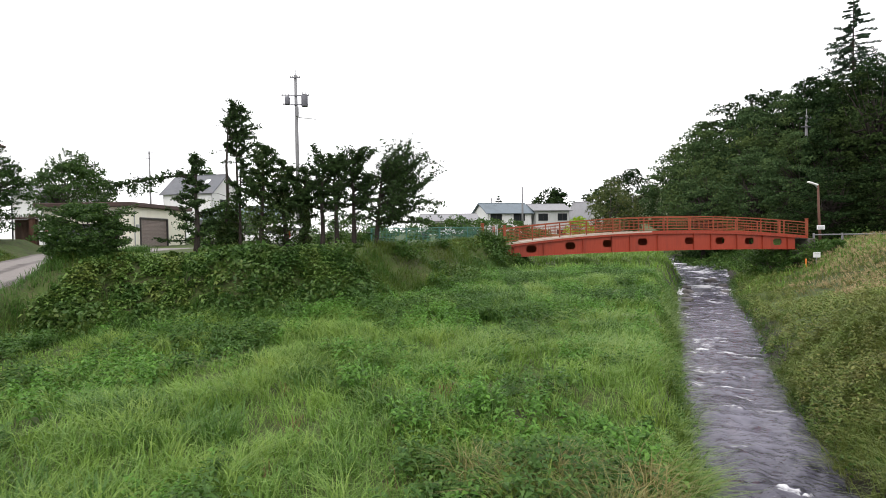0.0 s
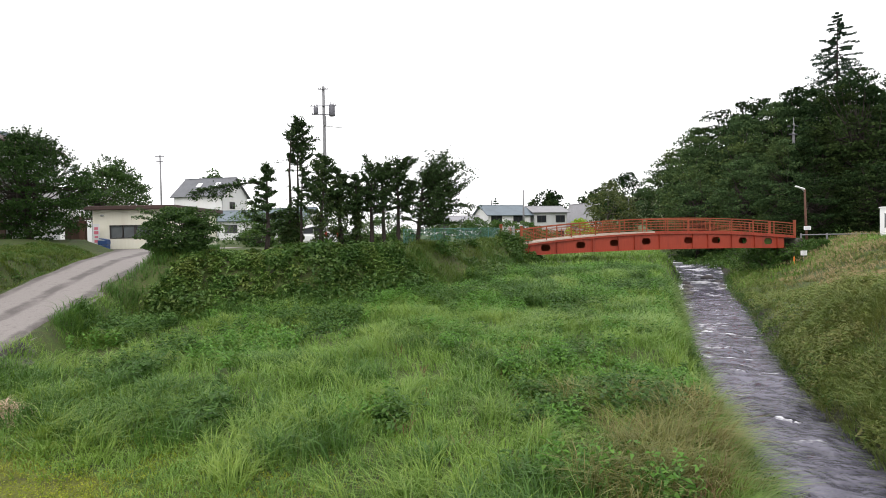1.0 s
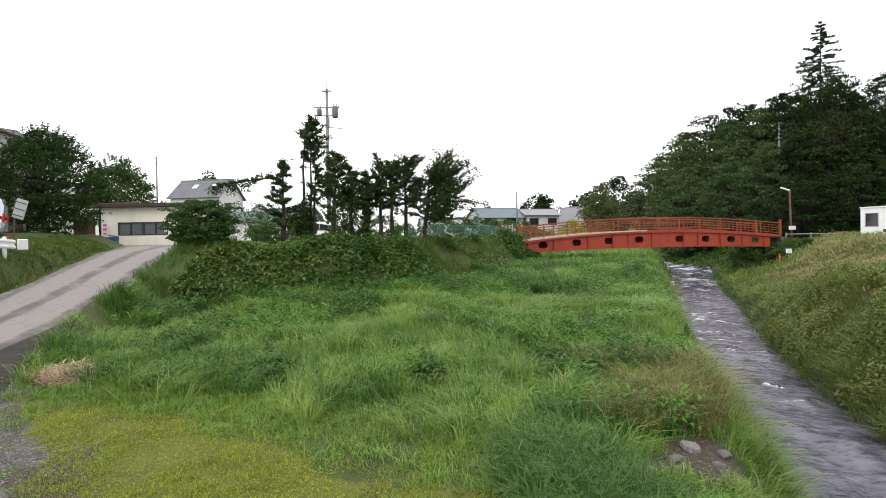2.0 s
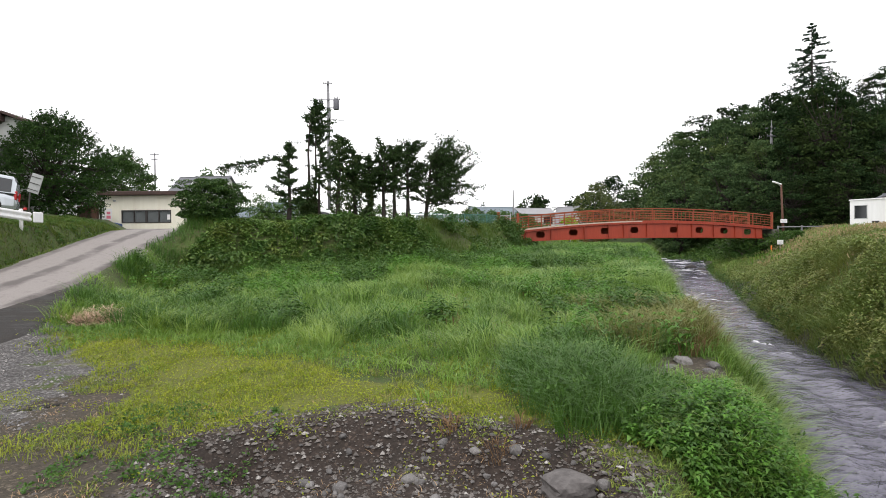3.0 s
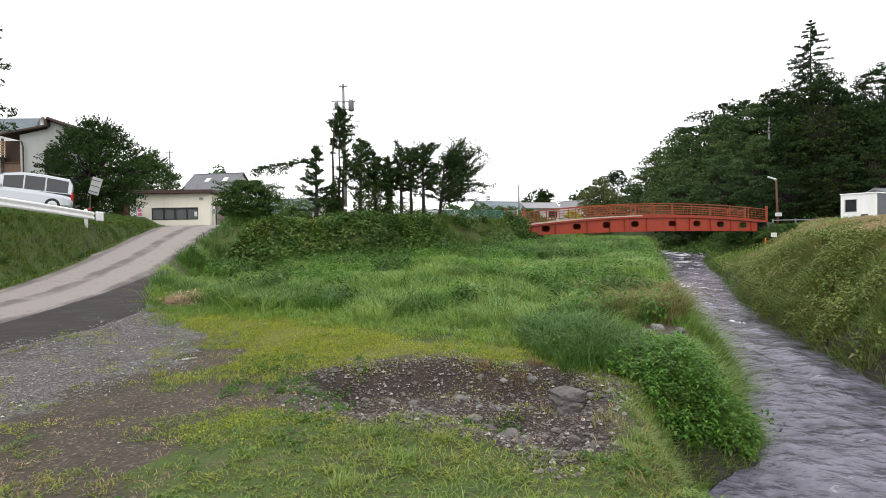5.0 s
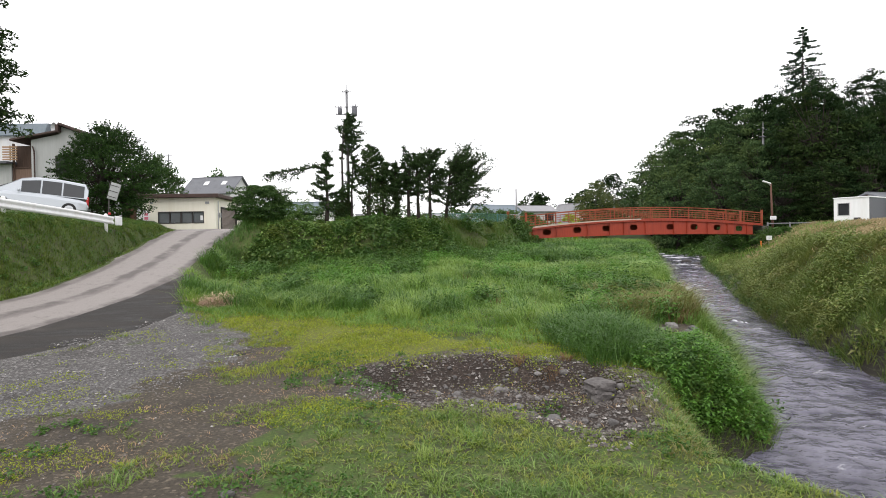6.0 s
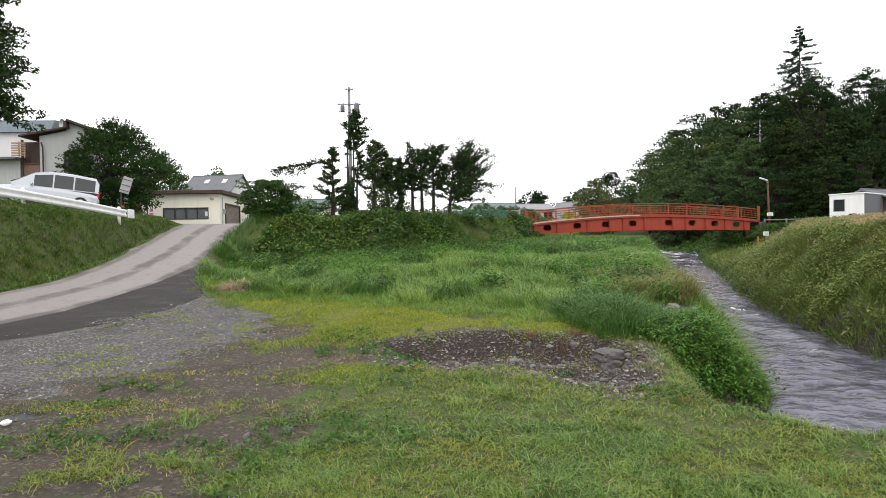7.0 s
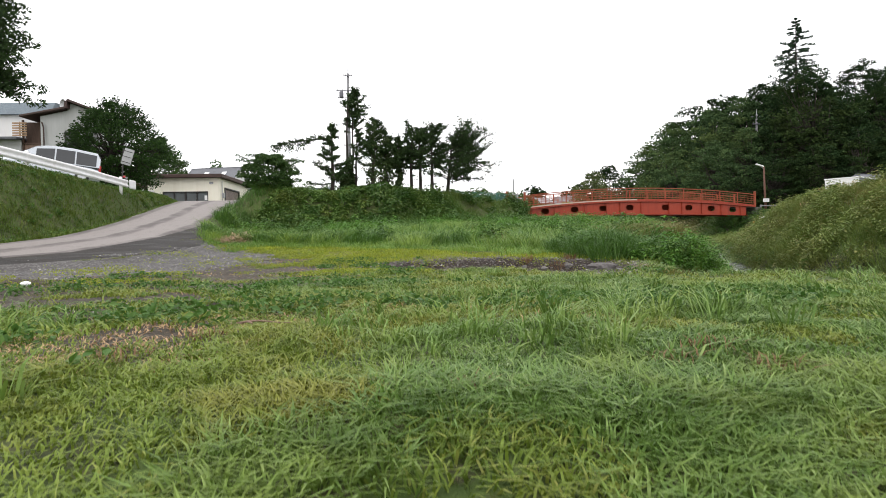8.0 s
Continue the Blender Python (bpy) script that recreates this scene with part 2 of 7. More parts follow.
M_FIR = foliage("fir_needles", (0.017, 0.036, 0.022), (0.038, 0.070, 0.036), None, 0.6, 0.12, 0.4, back=0.08)
M_LIME = foliage("lime_leaves", (0.16, 0.28, 0.012), (0.30, 0.42, 0.03), None, 0.5, 0.3, 0.5)
M_RUSTLEAF = foliage("rusty_leaves", (0.10, 0.055, 0.02), (0.17, 0.10, 0.03), None, 0.5, 0.2, 0.5)


# ---- mesh helpers ----
class Geo:
    """Collects vertices and faces, and makes one mesh of them."""

    def __init__(self):
        self.v, self.q, self.t, self.n = [], [], [], 0

    def add(self, v, quads=None, tris=None):
        v = np.asarray(v, dtype=np.float32).reshape(-1, 3)
        if quads is not None and len(quads):
            self.q.append(np.asarray(quads, dtype=np.int32).reshape(-1, 4) + self.n)
        if tris is not None and len(tris):
            self.t.append(np.asarray(tris, dtype=np.int32).reshape(-1, 3) + self.n)
        self.v.append(v)
        self.n += len(v)
        return self

    def box(self, c, s, bevel=0.0, rot=None):
        """A box of size s round c, with chamfered edges; rot: a 3 x 3 turn."""
        h = np.array(s, float) / 2
        b = min(bevel, 0.45 * 2 * h.min())
        sg = np.array([[x, y, z] for x in (-1, 1) for y in (-1, 1) for z in (-1, 1)], float)
        if b <= 0:
            v = sg * h
            quads, tris = [(0, 1, 3, 2), (4, 6, 7, 5), (0, 4, 5, 1), (2, 3, 7, 6), (0, 2, 6, 4), (1, 5, 7, 3)], []
        else:
            v = np.concatenate([sg * (h - b * (1 - np.eye(3)[a])) for a in range(3)])
            x, y, z = 0, 8, 16
            quads = [(0, 1, 3, 2), (4, 6, 7, 5), (8, 12, 13, 9), (10, 11, 15, 14), (16, 18, 22, 20), (17, 21, 23, 19)]
            for i, j in ((0, 1), (2, 3), (4, 5), (6, 7)):
                quads.append((x + i, x + j, y + j, y + i))
            for i, j in ((0, 2), (1, 3), (4, 6), (5, 7)):
                quads.append((x + i, x + j, z + j, z + i))
            for i, j in ((0, 4), (1, 5), (2, 6), (3, 7)):
                quads.append((y + i, y + j, z + j, z + i))
            tris = [(x + i, y + i, z + i) for i in range(8)]
        if rot is not None:
            v = v @ np.array(rot).T
        return self.add(v + np.array(c, float), quads, tris)

    def tube(self, path, radii, sides=7, caps=True):
        """A round tube along a path."""
        P = np.array(path, float)
        R = np.broadcast_to(np.array(radii, float), (len(P),))
        d = np.gradient(P, axis=0)
        d /= np.linalg.norm(d, axis=1)[:, None] + 1e-9
        ref = np.where(np.abs(d[:, 2:3]) > 0.9, np.array([[1.0, 0, 0]]), np.array([[0, 0, 1.0]]))
        a = np.cross(d, ref)
        a /= np.linalg.norm(a, axis=1)[:, None] + 1e-9
        b = np.cross(d, a)
        ang = np.linspace(0, 2 * np.pi, sides, endpoint=False)
        v = P[:, None] + R[:, None, None] * (np.cos(ang)[None, :, None] * a[:, None] + np.sin(ang)[None, :, None] * b[:, None])
        k = np.arange(len(P) - 1)[:, None] * sides
        i = np.arange(sides)[None]
        j = (i + 1) % sides
        quads = np.stack([k + i, k + j, k + sides + j, k + sides + i], -1).reshape(-1, 4)
        tris = []
        if caps:
            for o, rev in ((0, 1), ((len(P) - 1) * sides, 0)):
                f = [(o, o + m, o + m + 1) for m in range(1, sides - 1)]
                tris += [t[::-1] for t in f] if rev else f
        return self.add(v.reshape(-1, 3), quads, tris)

    def prism(self, poly, axis0, axis1, depth_vec, origin=(0, 0, 0)):
        """A convex outline in two axes, pushed along depth_vec."""
        a, b, d, o = (np.array(w, float) for w in (axis0, axis1, depth_vec, origin))
        base = np.array([o + p[0] * a + p[1] * b for p in poly])
        n = len(poly)
        quads = [(i, (i + 1) % n, n + (i + 1) % n, n + i) for i in range(n)]
        tris = [(0, i + 1, i) for i in range(1, n - 1)] + [(n, n + i, n + i + 1) for i in range(1, n - 1)]
        return self.add(np.concatenate([base, base + d]), quads, tris)

    def leaves(self, pos, size, rng, flat=0.5, aspect=0.55, shape="diamond"):
        """A small folded leaf at every place; flat: how much the leaves lie level."""
        pos = np.asarray(pos, float).reshape(-1, 3)
        n = len(pos)
        if not n:
            return self
        size = np.broadcast_to(np.asarray(size, float), (n,)) * rng.uniform(0.65, 1.35, n)
        nor = rng.normal(size=(n, 3)) * (1 - flat) + np.array([0, 0, 1]) * flat
        nor /= np.linalg.norm(nor, axis=1)[:, None] + 1e-9
        a = np.cross(nor, rng.normal(size=(n, 3)))
        a /= np.linalg.norm(a, axis=1)[:, None] + 1e-9
        b = np.cross(nor, a)
        s, w = size[:, None] * 0.5, size[:, None] * 0.5 * aspect
        v = np.stack([pos - a * s, pos + b * w - a * s * 0.1, pos + a * s - nor * s * 0.35, pos - b * w - a * s * 0.1], 1)
        return self.add(v.reshape(-1, 3), np.arange(4 * n).reshape(-1, 4))

    def fronds(self, base, direction, length, width, rise, rng):
        """Pointed leaves that stand out from a stem towards direction, folded along the middle, tips hanging."""
        base = np.asarray(base, float)
        n = len(base)
        d = np.stack([np.cos(direction), np.sin(direction), np.zeros(n)], 1)
        side = np.stack([-np.sin(direction), np.cos(direction), rng.normal(0, 0.25, n)], 1)
        L, w, r = (np.broadcast_to(np.asarray(q, float), (n,))[:, None] for q in (length, width, rise))
        up = np.array([[0, 0, 1.0]])
        m = base + d * L * 0.5 + up * L * r
        tip = base + d * L + up * L * (r - rng.uniform(0.1, 0.6, (n, 1)))
        v = np.stack([base, m + side * w * 0.5 - up * w * 0.12, tip, m - side * w * 0.5 - up * w * 0.12], 1)
        return self.add(v.reshape(-1, 3), np.arange(4 * n).reshape(-1, 4))

    def blades(self, base, direction, height, reach, width, rng):
        """Grass blades: rise from the base, bend over towards direction."""
        base = np.asarray(base, float)
        n = len(base)
        dx, dy = np.cos(direction), np.sin(direction)
        d = np.stack([dx, dy, 0 * dx], 1)
        side = np.stack([-dy, dx, 0 * dx], 1)
        tw = rng.normal(0, 0.5, n)[:, None]
        side = side * np.cos(tw) + d * np.sin(tw)
        up = np.array([[0, 0, 1.0]])
        h, r, w = (np.broadcast_to(np.asarray(q, float), (n,))[:, None] for q in (height, reach, width))
        m = base + up * h * 0.68 + d * r * 0.30
        tip = base + up * h * rng.uniform(0.75, 1.05, (n, 1)) + d * r
        v = np.stack([base - side * w * 0.5, base + side * w * 0.5, m + side * w * 0.42, m - side * w * 0.42, tip], 1)
        k = np.arange(n)[:, None] * 5
        return self.add(v.reshape(-1, 3), k + np.array([[0, 1, 2, 3]]), k + np.array([[3, 2, 4]]))

    def mesh(self, name, smooth=False):
        me = bpy.data.meshes.new(name)
        v = np.concatenate(self.v)
        q = np.concatenate(self.q) if self.q else np.zeros((0, 4), np.int32)
        t = np.concatenate(self.t) if self.t else np.zeros((0, 3), np.int32)
        me.vertices.add(len(v))
        me.vertices.foreach_set("co", v.ravel())
        me.loops.add(q.size + t.size)
        me.loops.foreach_set("vertex_index", np.concatenate([q.ravel(), t.ravel()]))
        me.polygons.add(len(q) + len(t))
        start = np.concatenate([np.arange(len(q)) * 4, q.size + np.arange(len(t)) * 3]).astype(np.int32)
        me.polygons.foreach_set("loop_start", start)
        me.polygons.foreach_set("use_smooth", np.full(len(start), smooth))
        me.update(calc_edges=True)
        return me


def part(name, g, material, parent, label="", smooth=False):
    ob = new(name, g.mesh(name, smooth) if isinstance(g, Geo) else g)
    if not ob.data.materials:
        ob.data.materials.append(material)
    if parent is not None:
        ob.parent = parent
    return tagged(ob, label)


def thing(name, label, category, at=(0, 0, 0), turn=0.0, group="", kind=""):
    ob = new(name)
    ob.empty_display_size = 0.2
    ob.matrix_basis = pose(*at, 0, 0, turn)
    return tagged(ob, label, category, group, kind)


def single(name, g, material, label, category, group="", kind="", smooth=False, at=None):
    ob = part(name, g, material, None, label, smooth)
    if at is not None:
        ob.matrix_basis = pose(*at)
    return tagged(ob, label, category, group, kind)


def smooth01(x):
    x = np.clip(x, 0, 1)
    return x * x * (3 - 2 * x)


def value_noise(x, y, scale, seed=0):
    """Smooth noise from -1 to 1 over the plan."""
    x, y = np.asarray(x) / scale, np.asarray(y) / scale
    xi, yi = np.floor(x).astype(np.int64), np.floor(y).astype(np.int64)

    def h(a, b):
        k = (a * 374761393 + b * 668265263 + seed * 144665) & 0x7FFFFFFF
        k = ((k ^ (k >> 13)) * 1274126177) & 0x7FFFFFFF
        return ((k ^ (k >> 16)) & 0xFFFF) / 32767.5 - 1
    u, w = smooth01(x - xi), smooth01(y - yi)
    return (h(xi, yi) * (1 - u) + h(xi + 1, yi) * u) * (1 - w) + (h(xi, yi + 1) * (1 - u) + h(xi + 1, yi + 1) * u) * w


def line_dist(x, y, line):
    d = np.full(np.shape(x), 1e9)
    for (ax, ay), (bx, by) in zip(line[:-1], line[1:]):
        ex, ey = bx - ax, by - ay
        t = np.clip(((x - ax) * ex + (y - ay) * ey) / (ex * ex + ey * ey + 1e-9), 0, 1)
        d = np.minimum(d, np.hypot(x - ax - t * ex, y - ay - t * ey))
    return d


def inside(x, y, poly):
    r = np.zeros(np.shape(x), bool)
    for (ax, ay), (bx, by) in zip(poly, poly[1:] + poly[:1]):
        if ay != by:
            r ^= ((ay > y) != (by > y)) & (x < (bx - ax) * (y - ay) / (by - ay) + ax)
    return r


def poly_depth(x, y, poly):
    """Distance to the outline: positive inside, negative outside."""
    d = line_dist(x, y, poly + poly[:1])
    return np.where(inside(x, y, poly), d, -d)


# ---- plan ----
STREAM_L = [(24, 92), (27, 75), (25, 61), (18.9, 43.9), (14.5, 34.5), (11, 26.5), (7.7, 18.2), (5.7, 13), (4.4, 9.5), (3.5, 6.5),
            (2.5, 3.8), (1.4, 1.3), (0.8, -0.1), (0.35, -0.9), (-0.5, -1.3), (-1.0, -2.2), (-1.35, -3.3), (-0.8, -4.0), (0.3, -4.15), (1.6, -4.2), (3.5, -4.8), (8, -7), (20, -13), (60, -27)]
STREAM_R = [(29, 91), (32.5, 74), (29.8, 59), (23.2, 44.5), (18, 34), (14.6, 26.2), (10.8, 18.0), (8.6, 13.2), (7.2, 9.6), (6.2, 6.6),
            (5.3, 4.2), (5.0, 2.8), (5.3, 1.9), (5.8, 1.2), (6.4, 0.6), (7.2, 0.0), (8.6, -1.0), (12, -3), (24, -9), (62, -22)]
FLOW = [(26.5, 92), (29.5, 75), (27.4, 60), (21, 44.2), (16.2, 34.2), (12.8, 26.3), (9.2, 18.1), (7.1, 13.1), (5.8, 9.5), (4.8, 6.5), (3.9, 3.8), (3.2, 1.4), (2.9, -0.6), (3.6, -2.3), (6, -4.2), (12, -7), (24, -12), (61, -25)]
WATER = STREAM_L + STREAM_R[::-1]
TOWN = [(-17, 22.5), (-16.8, 17.5), (-14, 16.0), (-11.5, 16.2), (-8.5, 17.4), (-5, 19.0), (-2, 21.5), (0.5, 25), (2.6, 29.5), (4.2, 34), (5.2, 37), (6.2, 40), (9, 47),
        (15, 62), (18, 76), (16, 94), (12, 150), (12, 900), (-600, 900), (-600, 23), (-18, 23)]
EMBANK = [(-26, 36), (-22.5, 31), (-19.4, 26), (-18.3, 19.5), (-17.7, 15.4), (-16.9, 11.7), (-16.6, 9.5), (-17.0, 7.2), (-19, 4.6), (-24, 1), (-40, -6), (-600, -40), (-600, 36)]
HILL = [(30, 56), (36, 49), (46, 43), (60, 36), (100, 22), (600, -20), (600, 900), (80, 900), (56, 170), (40, 90)]
ROAD_Y = [-20, -2, 4, 8, 12, 17, 22, 27, 40, 300]
ROAD_Z = [0.15, 0.15, 0.42, 0.85, 1.5, 2.3, 3.0, 3.25, 3.3, 3.3]
ROAD_L = [(-19.0, 3.6), (-17.2, 6.2), (-16.6, 8.5), (-16.6, 10.5), (-16.9, 13), (-17.5, 16), (-18.1, 19), (-18.6, 21.5), (-19.6, 25), (-22.5, 31), (-27.5, 38.2)]
ROAD_R = [(-13.6, 2.2), (-13.2, 4.4), (-12.9, 6.4), (-12.9, 8.6), (-13.0, 11.2), (-13.4, 14), (-14.1, 17), (-14.6, 20), (-15.0, 24), (-15.5, 30), (-15.5, 38.2)]
APRON = [(-12.95, 10.6), (-12.6, 9.6), (-12.0, 7.8), (-11.2, 6.0), (-10.8, 5.0), (-11.1, 3.4), (-11.6, 1.9), (-13, 0.2), (-20, -2), (-30, -3), (-30, 2), (-22, 3.6), (-16.8, 6.0), (-13.6, 6.6)]
GRAVEL = [(-11.0, 5.6), (-9.9, 4.3), (-8.6, 3.4), (-8.3, 2.0), (-8.8, 0.6), (-9.1, -0.6), (-9.3, -1.6), (-9.9, -2.2), (-12, -3.2), (-20, -5), (-30, -6), (-30, -2), (-13, 0.2), (-11.6, 2.0), (-11.1, 3.5)]
DIRT = [(-8.6, 3.1), (-7.5, 2.9), (-7.0, 1.3), (-6.0, 0.75), (-5.2, 1.3), (-3.7, 1.5), (-2.7, 0.75), (-1.9, 0.65), (-1.45, -0.6), (-1.7, -1.8), (-2.3, -2.9), (-2.9, -3.2),
        (-3.4, -2.5), (-4.05, -1.9), (-4.9, -1.75), (-5.5, -1.3), (-6.4, -1.5), (-7.2, -2.4), (-7.6, -3.2), (-8.6, -3.8), (-11.0, -4.6), (-12, -4.4), (-12, -2.6), (-10, -1.4), (-9.3, 0.4), (-9.0, 2.0)]
PIT = [(-6.1, 0.3), (-5.2, 1.0), (-3.7, 1.2), (-2.6, 0.5), (-1.8, 0.3), (-1.5, -0.7), (-2.2, -2.6), (-2.9, -3.0), (-3.5, -2.3), (-4.2, -1.6), (-5.0, -1.5), (-5.6, -1.0)]
MOSS = [(-10.9, 5.9), (-8.6, 5.2), (-7.0, 4.6), (-5.4, 3.7), (-4.4, 2.9), (-3.0, 2.1), (-2.0, 1.9), (-1.6, 0.9), (-2.6, 0.4), (-3.6, 1.3), (-5.2, 1.1), (-6.4, 0.7), (-7.2, 1.2), (-7.5, 2.8), (-8.7, 3.4), (-9.9, 4.2)]
MUD = [(-8.6, -5.0), (-7.2, -5.4), (-6.4, -5.9), (-6.25, -6.4), (-6.6, -6.8), (-7.4, -7.0), (-8.6, -6.6), (-9.2, -5.6)]
WORN = [(-8.5, -5.3), (-7.6, -5.4), (-7.0, -5.1), (-6.6, -4.4), (-6.45, -4.0), (-6.7, -2.7), (-6.9, -1.2), (-8.9, -0.6), (-9.8, -2.4), (-9.9, -3.3), (-11.0, -5.2), (-10, -6)]
SCAR = [(-0.3, 2.3), (0.2, 3.2), (1.1, 3.3), (1.5, 2.6), (0.7, 2.0)]
MUD2 = [(-6.75, -6.9), (-6.1, -6.9), (-5.85, -7.3), (-5.95, -7.7), (-6.25, -7.95), (-6.7, -7.9), (-7.0, -7.5)]
PUDDLES = [(-6.66, -6.2, 0.23, 0.23, 25), (-7.14, -6.58, 0.17, 0.14, 10), (-9.77, -3.35, 0.35, 0.2, 15), (-6.3, -6.06, 0.14, 0.07, -5), (-8.3, 1.75, 0.30, 0.11, 40), (-11.45, 5.2, 0.42, 0.16, 60), (-6.68, -5.5, 0.12, 0.05, 10)]


def water_z(y):
    return -0.9 + 0.015 * np.clip(y, -8, 120)


def road_z(y):
    return np.interp(y, ROAD_Y, ROAD_Z)


def heights(x, y):
    x, y = np.asarray(x, float), np.asarray(y, float)
    field = 0.12 + 0.052 * np.clip(y, 0, 24) + 0.008 * np.clip(y - 24, 0, 80) + 0.06 * value_noise(x, y, 2.6, 3) + 0.02 * value_noise(x, y, 0.5, 4) + smooth01((y - 4.5) / 5) * (0.10 * value_noise(x, y, 1.4, 11) + 0.14 * value_noise(x, y, 3.1, 12))
    sd = -poly_depth(x, y, WATER)
    dl, dr = line_dist(x, y, STREAM_L), line_dist(x, y, STREAM_R)
    wz = water_z(y)
    rag = 0.18 * value_noise(x, y, 0.9, 5)
    left = wz - 0.3 + (field - wz + 0.3) * smooth01((sd + 0.25 + rag) / 1.25)
    near = smooth01((30 - y) / 18)
    right = wz - 0.3 + 0.5 * smooth01((sd + 0.12 + rag) / 0.4) + (0.2 + 2.1 * near) * smooth01((sd + 0.35 + rag) / (2.3 + 0.9 * near)) + (2.9 - 2.1 * near) * smooth01((sd - 1.0) / (9.5 - 1.0 * near)) + 0.1 * value_noise(x, y, 2.2, 6) + 0.13 * smooth01(sd / 1.2) * smooth01((6.0 - sd) / 3) * value_noise(x, y, 1.3, 14)
    z = np.where(dl < dr, left, right)
    z = np.where(sd < -0.25, wz - 0.38 + 0.08 * value_noise(x, y, 0.7, 7), z)
    town = 3.32 + 0.012 * np.clip(y - 40, 0, 150) + 0.05 * value_noise(x, y, 3, 8)
    dt = poly_depth(x, y, TOWN)
    width = 3.3 - 1.2 * smooth01((y - 28) / 8)
    z = z + (town - z) * smooth01(dt / width) * (dt > 0)
    z = z + 0.30 * value_noise(x, y, 1.7, 13) * smooth01(dt / 0.8) * smooth01((4.2 - dt) / 1.6) * (x > -12) * (y < 36)
    de = poly_depth(x, y, EMBANK)
    upper = 3.05 + 0.2 * np.clip(-18.6 - x, 0, 5) + 0.05 * np.clip(16 - y, 0, 12) + 0.05 * value_noise(x, y, 2, 9)
    z = z + (upper - z) * smooth01(de / (0.95 + 0.3 * np.clip(16.3 - y, 0, 8)) + 0.04) * (de > 0)
    z = z + 0.45 * np.clip(poly_depth(x, y, HILL), 0, 48)
    z = z - 0.33 * smooth01(poly_depth(x, y, PIT) / 0.75) * (1 + 0.25 * value_noise(x, y, 0.6, 10))
    flat = np.maximum.reduce([smooth01(1 + poly_depth(x, y, p) / 0.8) for p in (ROAD_L + ROAD_R[::-1], APRON)])
    z = z + (road_z(y) - 0.05 - z) * flat
    z = z + (np.clip(0.10 + 0.045 * y, 0.1, 9) - z) * smooth01(1 + poly_depth(x, y, GRAVEL) / 0.6) * (1 - flat) * 0.8
    for px, py, a, b, turn in PUDDLES:
        c, s = math.cos(radians(turn)), math.sin(radians(turn))
        u, w = ((x - px) * c + (y - py) * s) / a, (-(x - px) * s + (y - py) * c) / b
        z = z - 0.045 * smooth01(1.5 - np.hypot(u, w))
    return z


def axis(points):
    """Grid lines: (from, to, step) stretches one after another."""
    out = [np.arange(a, b - 1e-6, s) for a, b, s in points]
    return np.unique(np.concatenate(out).round(4))


GX = axis([(-900, -120, 60), (-120, -40, 6), (-40, -20, 1.0), (-20, -11, 0.3), (-11, -1, 0.1), (-1, 9, 0.2), (9, 36, 0.6), (36, 100, 3), (100, 901, 50)])
GY = axis([(-300, -40, 40), (-40, -12, 3), (-12, -9.2, 0.3), (-9.2, 3, 0.1), (3, 8, 0.2), (8, 30, 0.4), (30, 60, 1), (60, 160, 4), (160, 1800, 60)])
XX, YY = np.meshgrid(GX, GY)
ZZ = heights(XX, YY)


def ground_z(x, y):
    x, y = np.asarray(x, float), np.asarray(y, float)
    i, j = np.clip(np.searchsorted(GX, x) - 1, 0, len(GX) - 2), np.clip(np.searchsorted(GY, y) - 1, 0, len(GY) - 2)
    u, w = np.clip((x - GX[i]) / (GX[i + 1] - GX[i]), 0, 1), np.clip((y - GY[j]) / (GY[j + 1] - GY[j]), 0, 1)
    return (ZZ[j, i] * (1 - u) + ZZ[j, i + 1] * u) * (1 - w) + (ZZ[j + 1, i] * (1 - u) + ZZ[j + 1, i + 1] * u) * w


def gz(x, y):
    return float(ground_z(x, y))


# ---- ground ----
def soft_zone(x, y, poly, edge, wobble, scale, seed):
    return smooth01(0.5 + (poly_depth(x, y, poly) + wobble * value_noise(x, y, scale, seed) + 0.4 * wobble * value_noise(x, y, scale * 0.3, seed + 1)) / edge)


ZONES = {
    "moss": soft_zone(XX, YY, MOSS, 0.5, 0.35, 0.9, 21),
    "dirt": np.maximum(soft_zone(XX, YY, DIRT, 0.35, 0.35, 0.7, 23), np.maximum(np.maximum(soft_zone(XX, YY, MUD, 0.5, 0.6, 0.5, 25), soft_zone(XX, YY, WORN, 0.9, 0.7, 0.6, 28)), np.maximum(soft_zone(XX, YY, MUD2, 0.25, 0.2, 0.3, 26), soft_zone(XX, YY, SCAR, 0.3, 0.2, 0.4, 30)))),
    "pit": soft_zone(XX, YY, PIT, 0.5, 0.25, 0.6, 29),
    "gravel": np.maximum(soft_zone(XX, YY, GRAVEL, 0.9, 0.7, 0.9, 27), smooth01(1.2 + poly_depth(XX, YY, APRON) / 0.7)),
    "bed": smooth01(0.5 + (poly_depth(XX, YY, WATER) + 0.6) / 0.5),
}


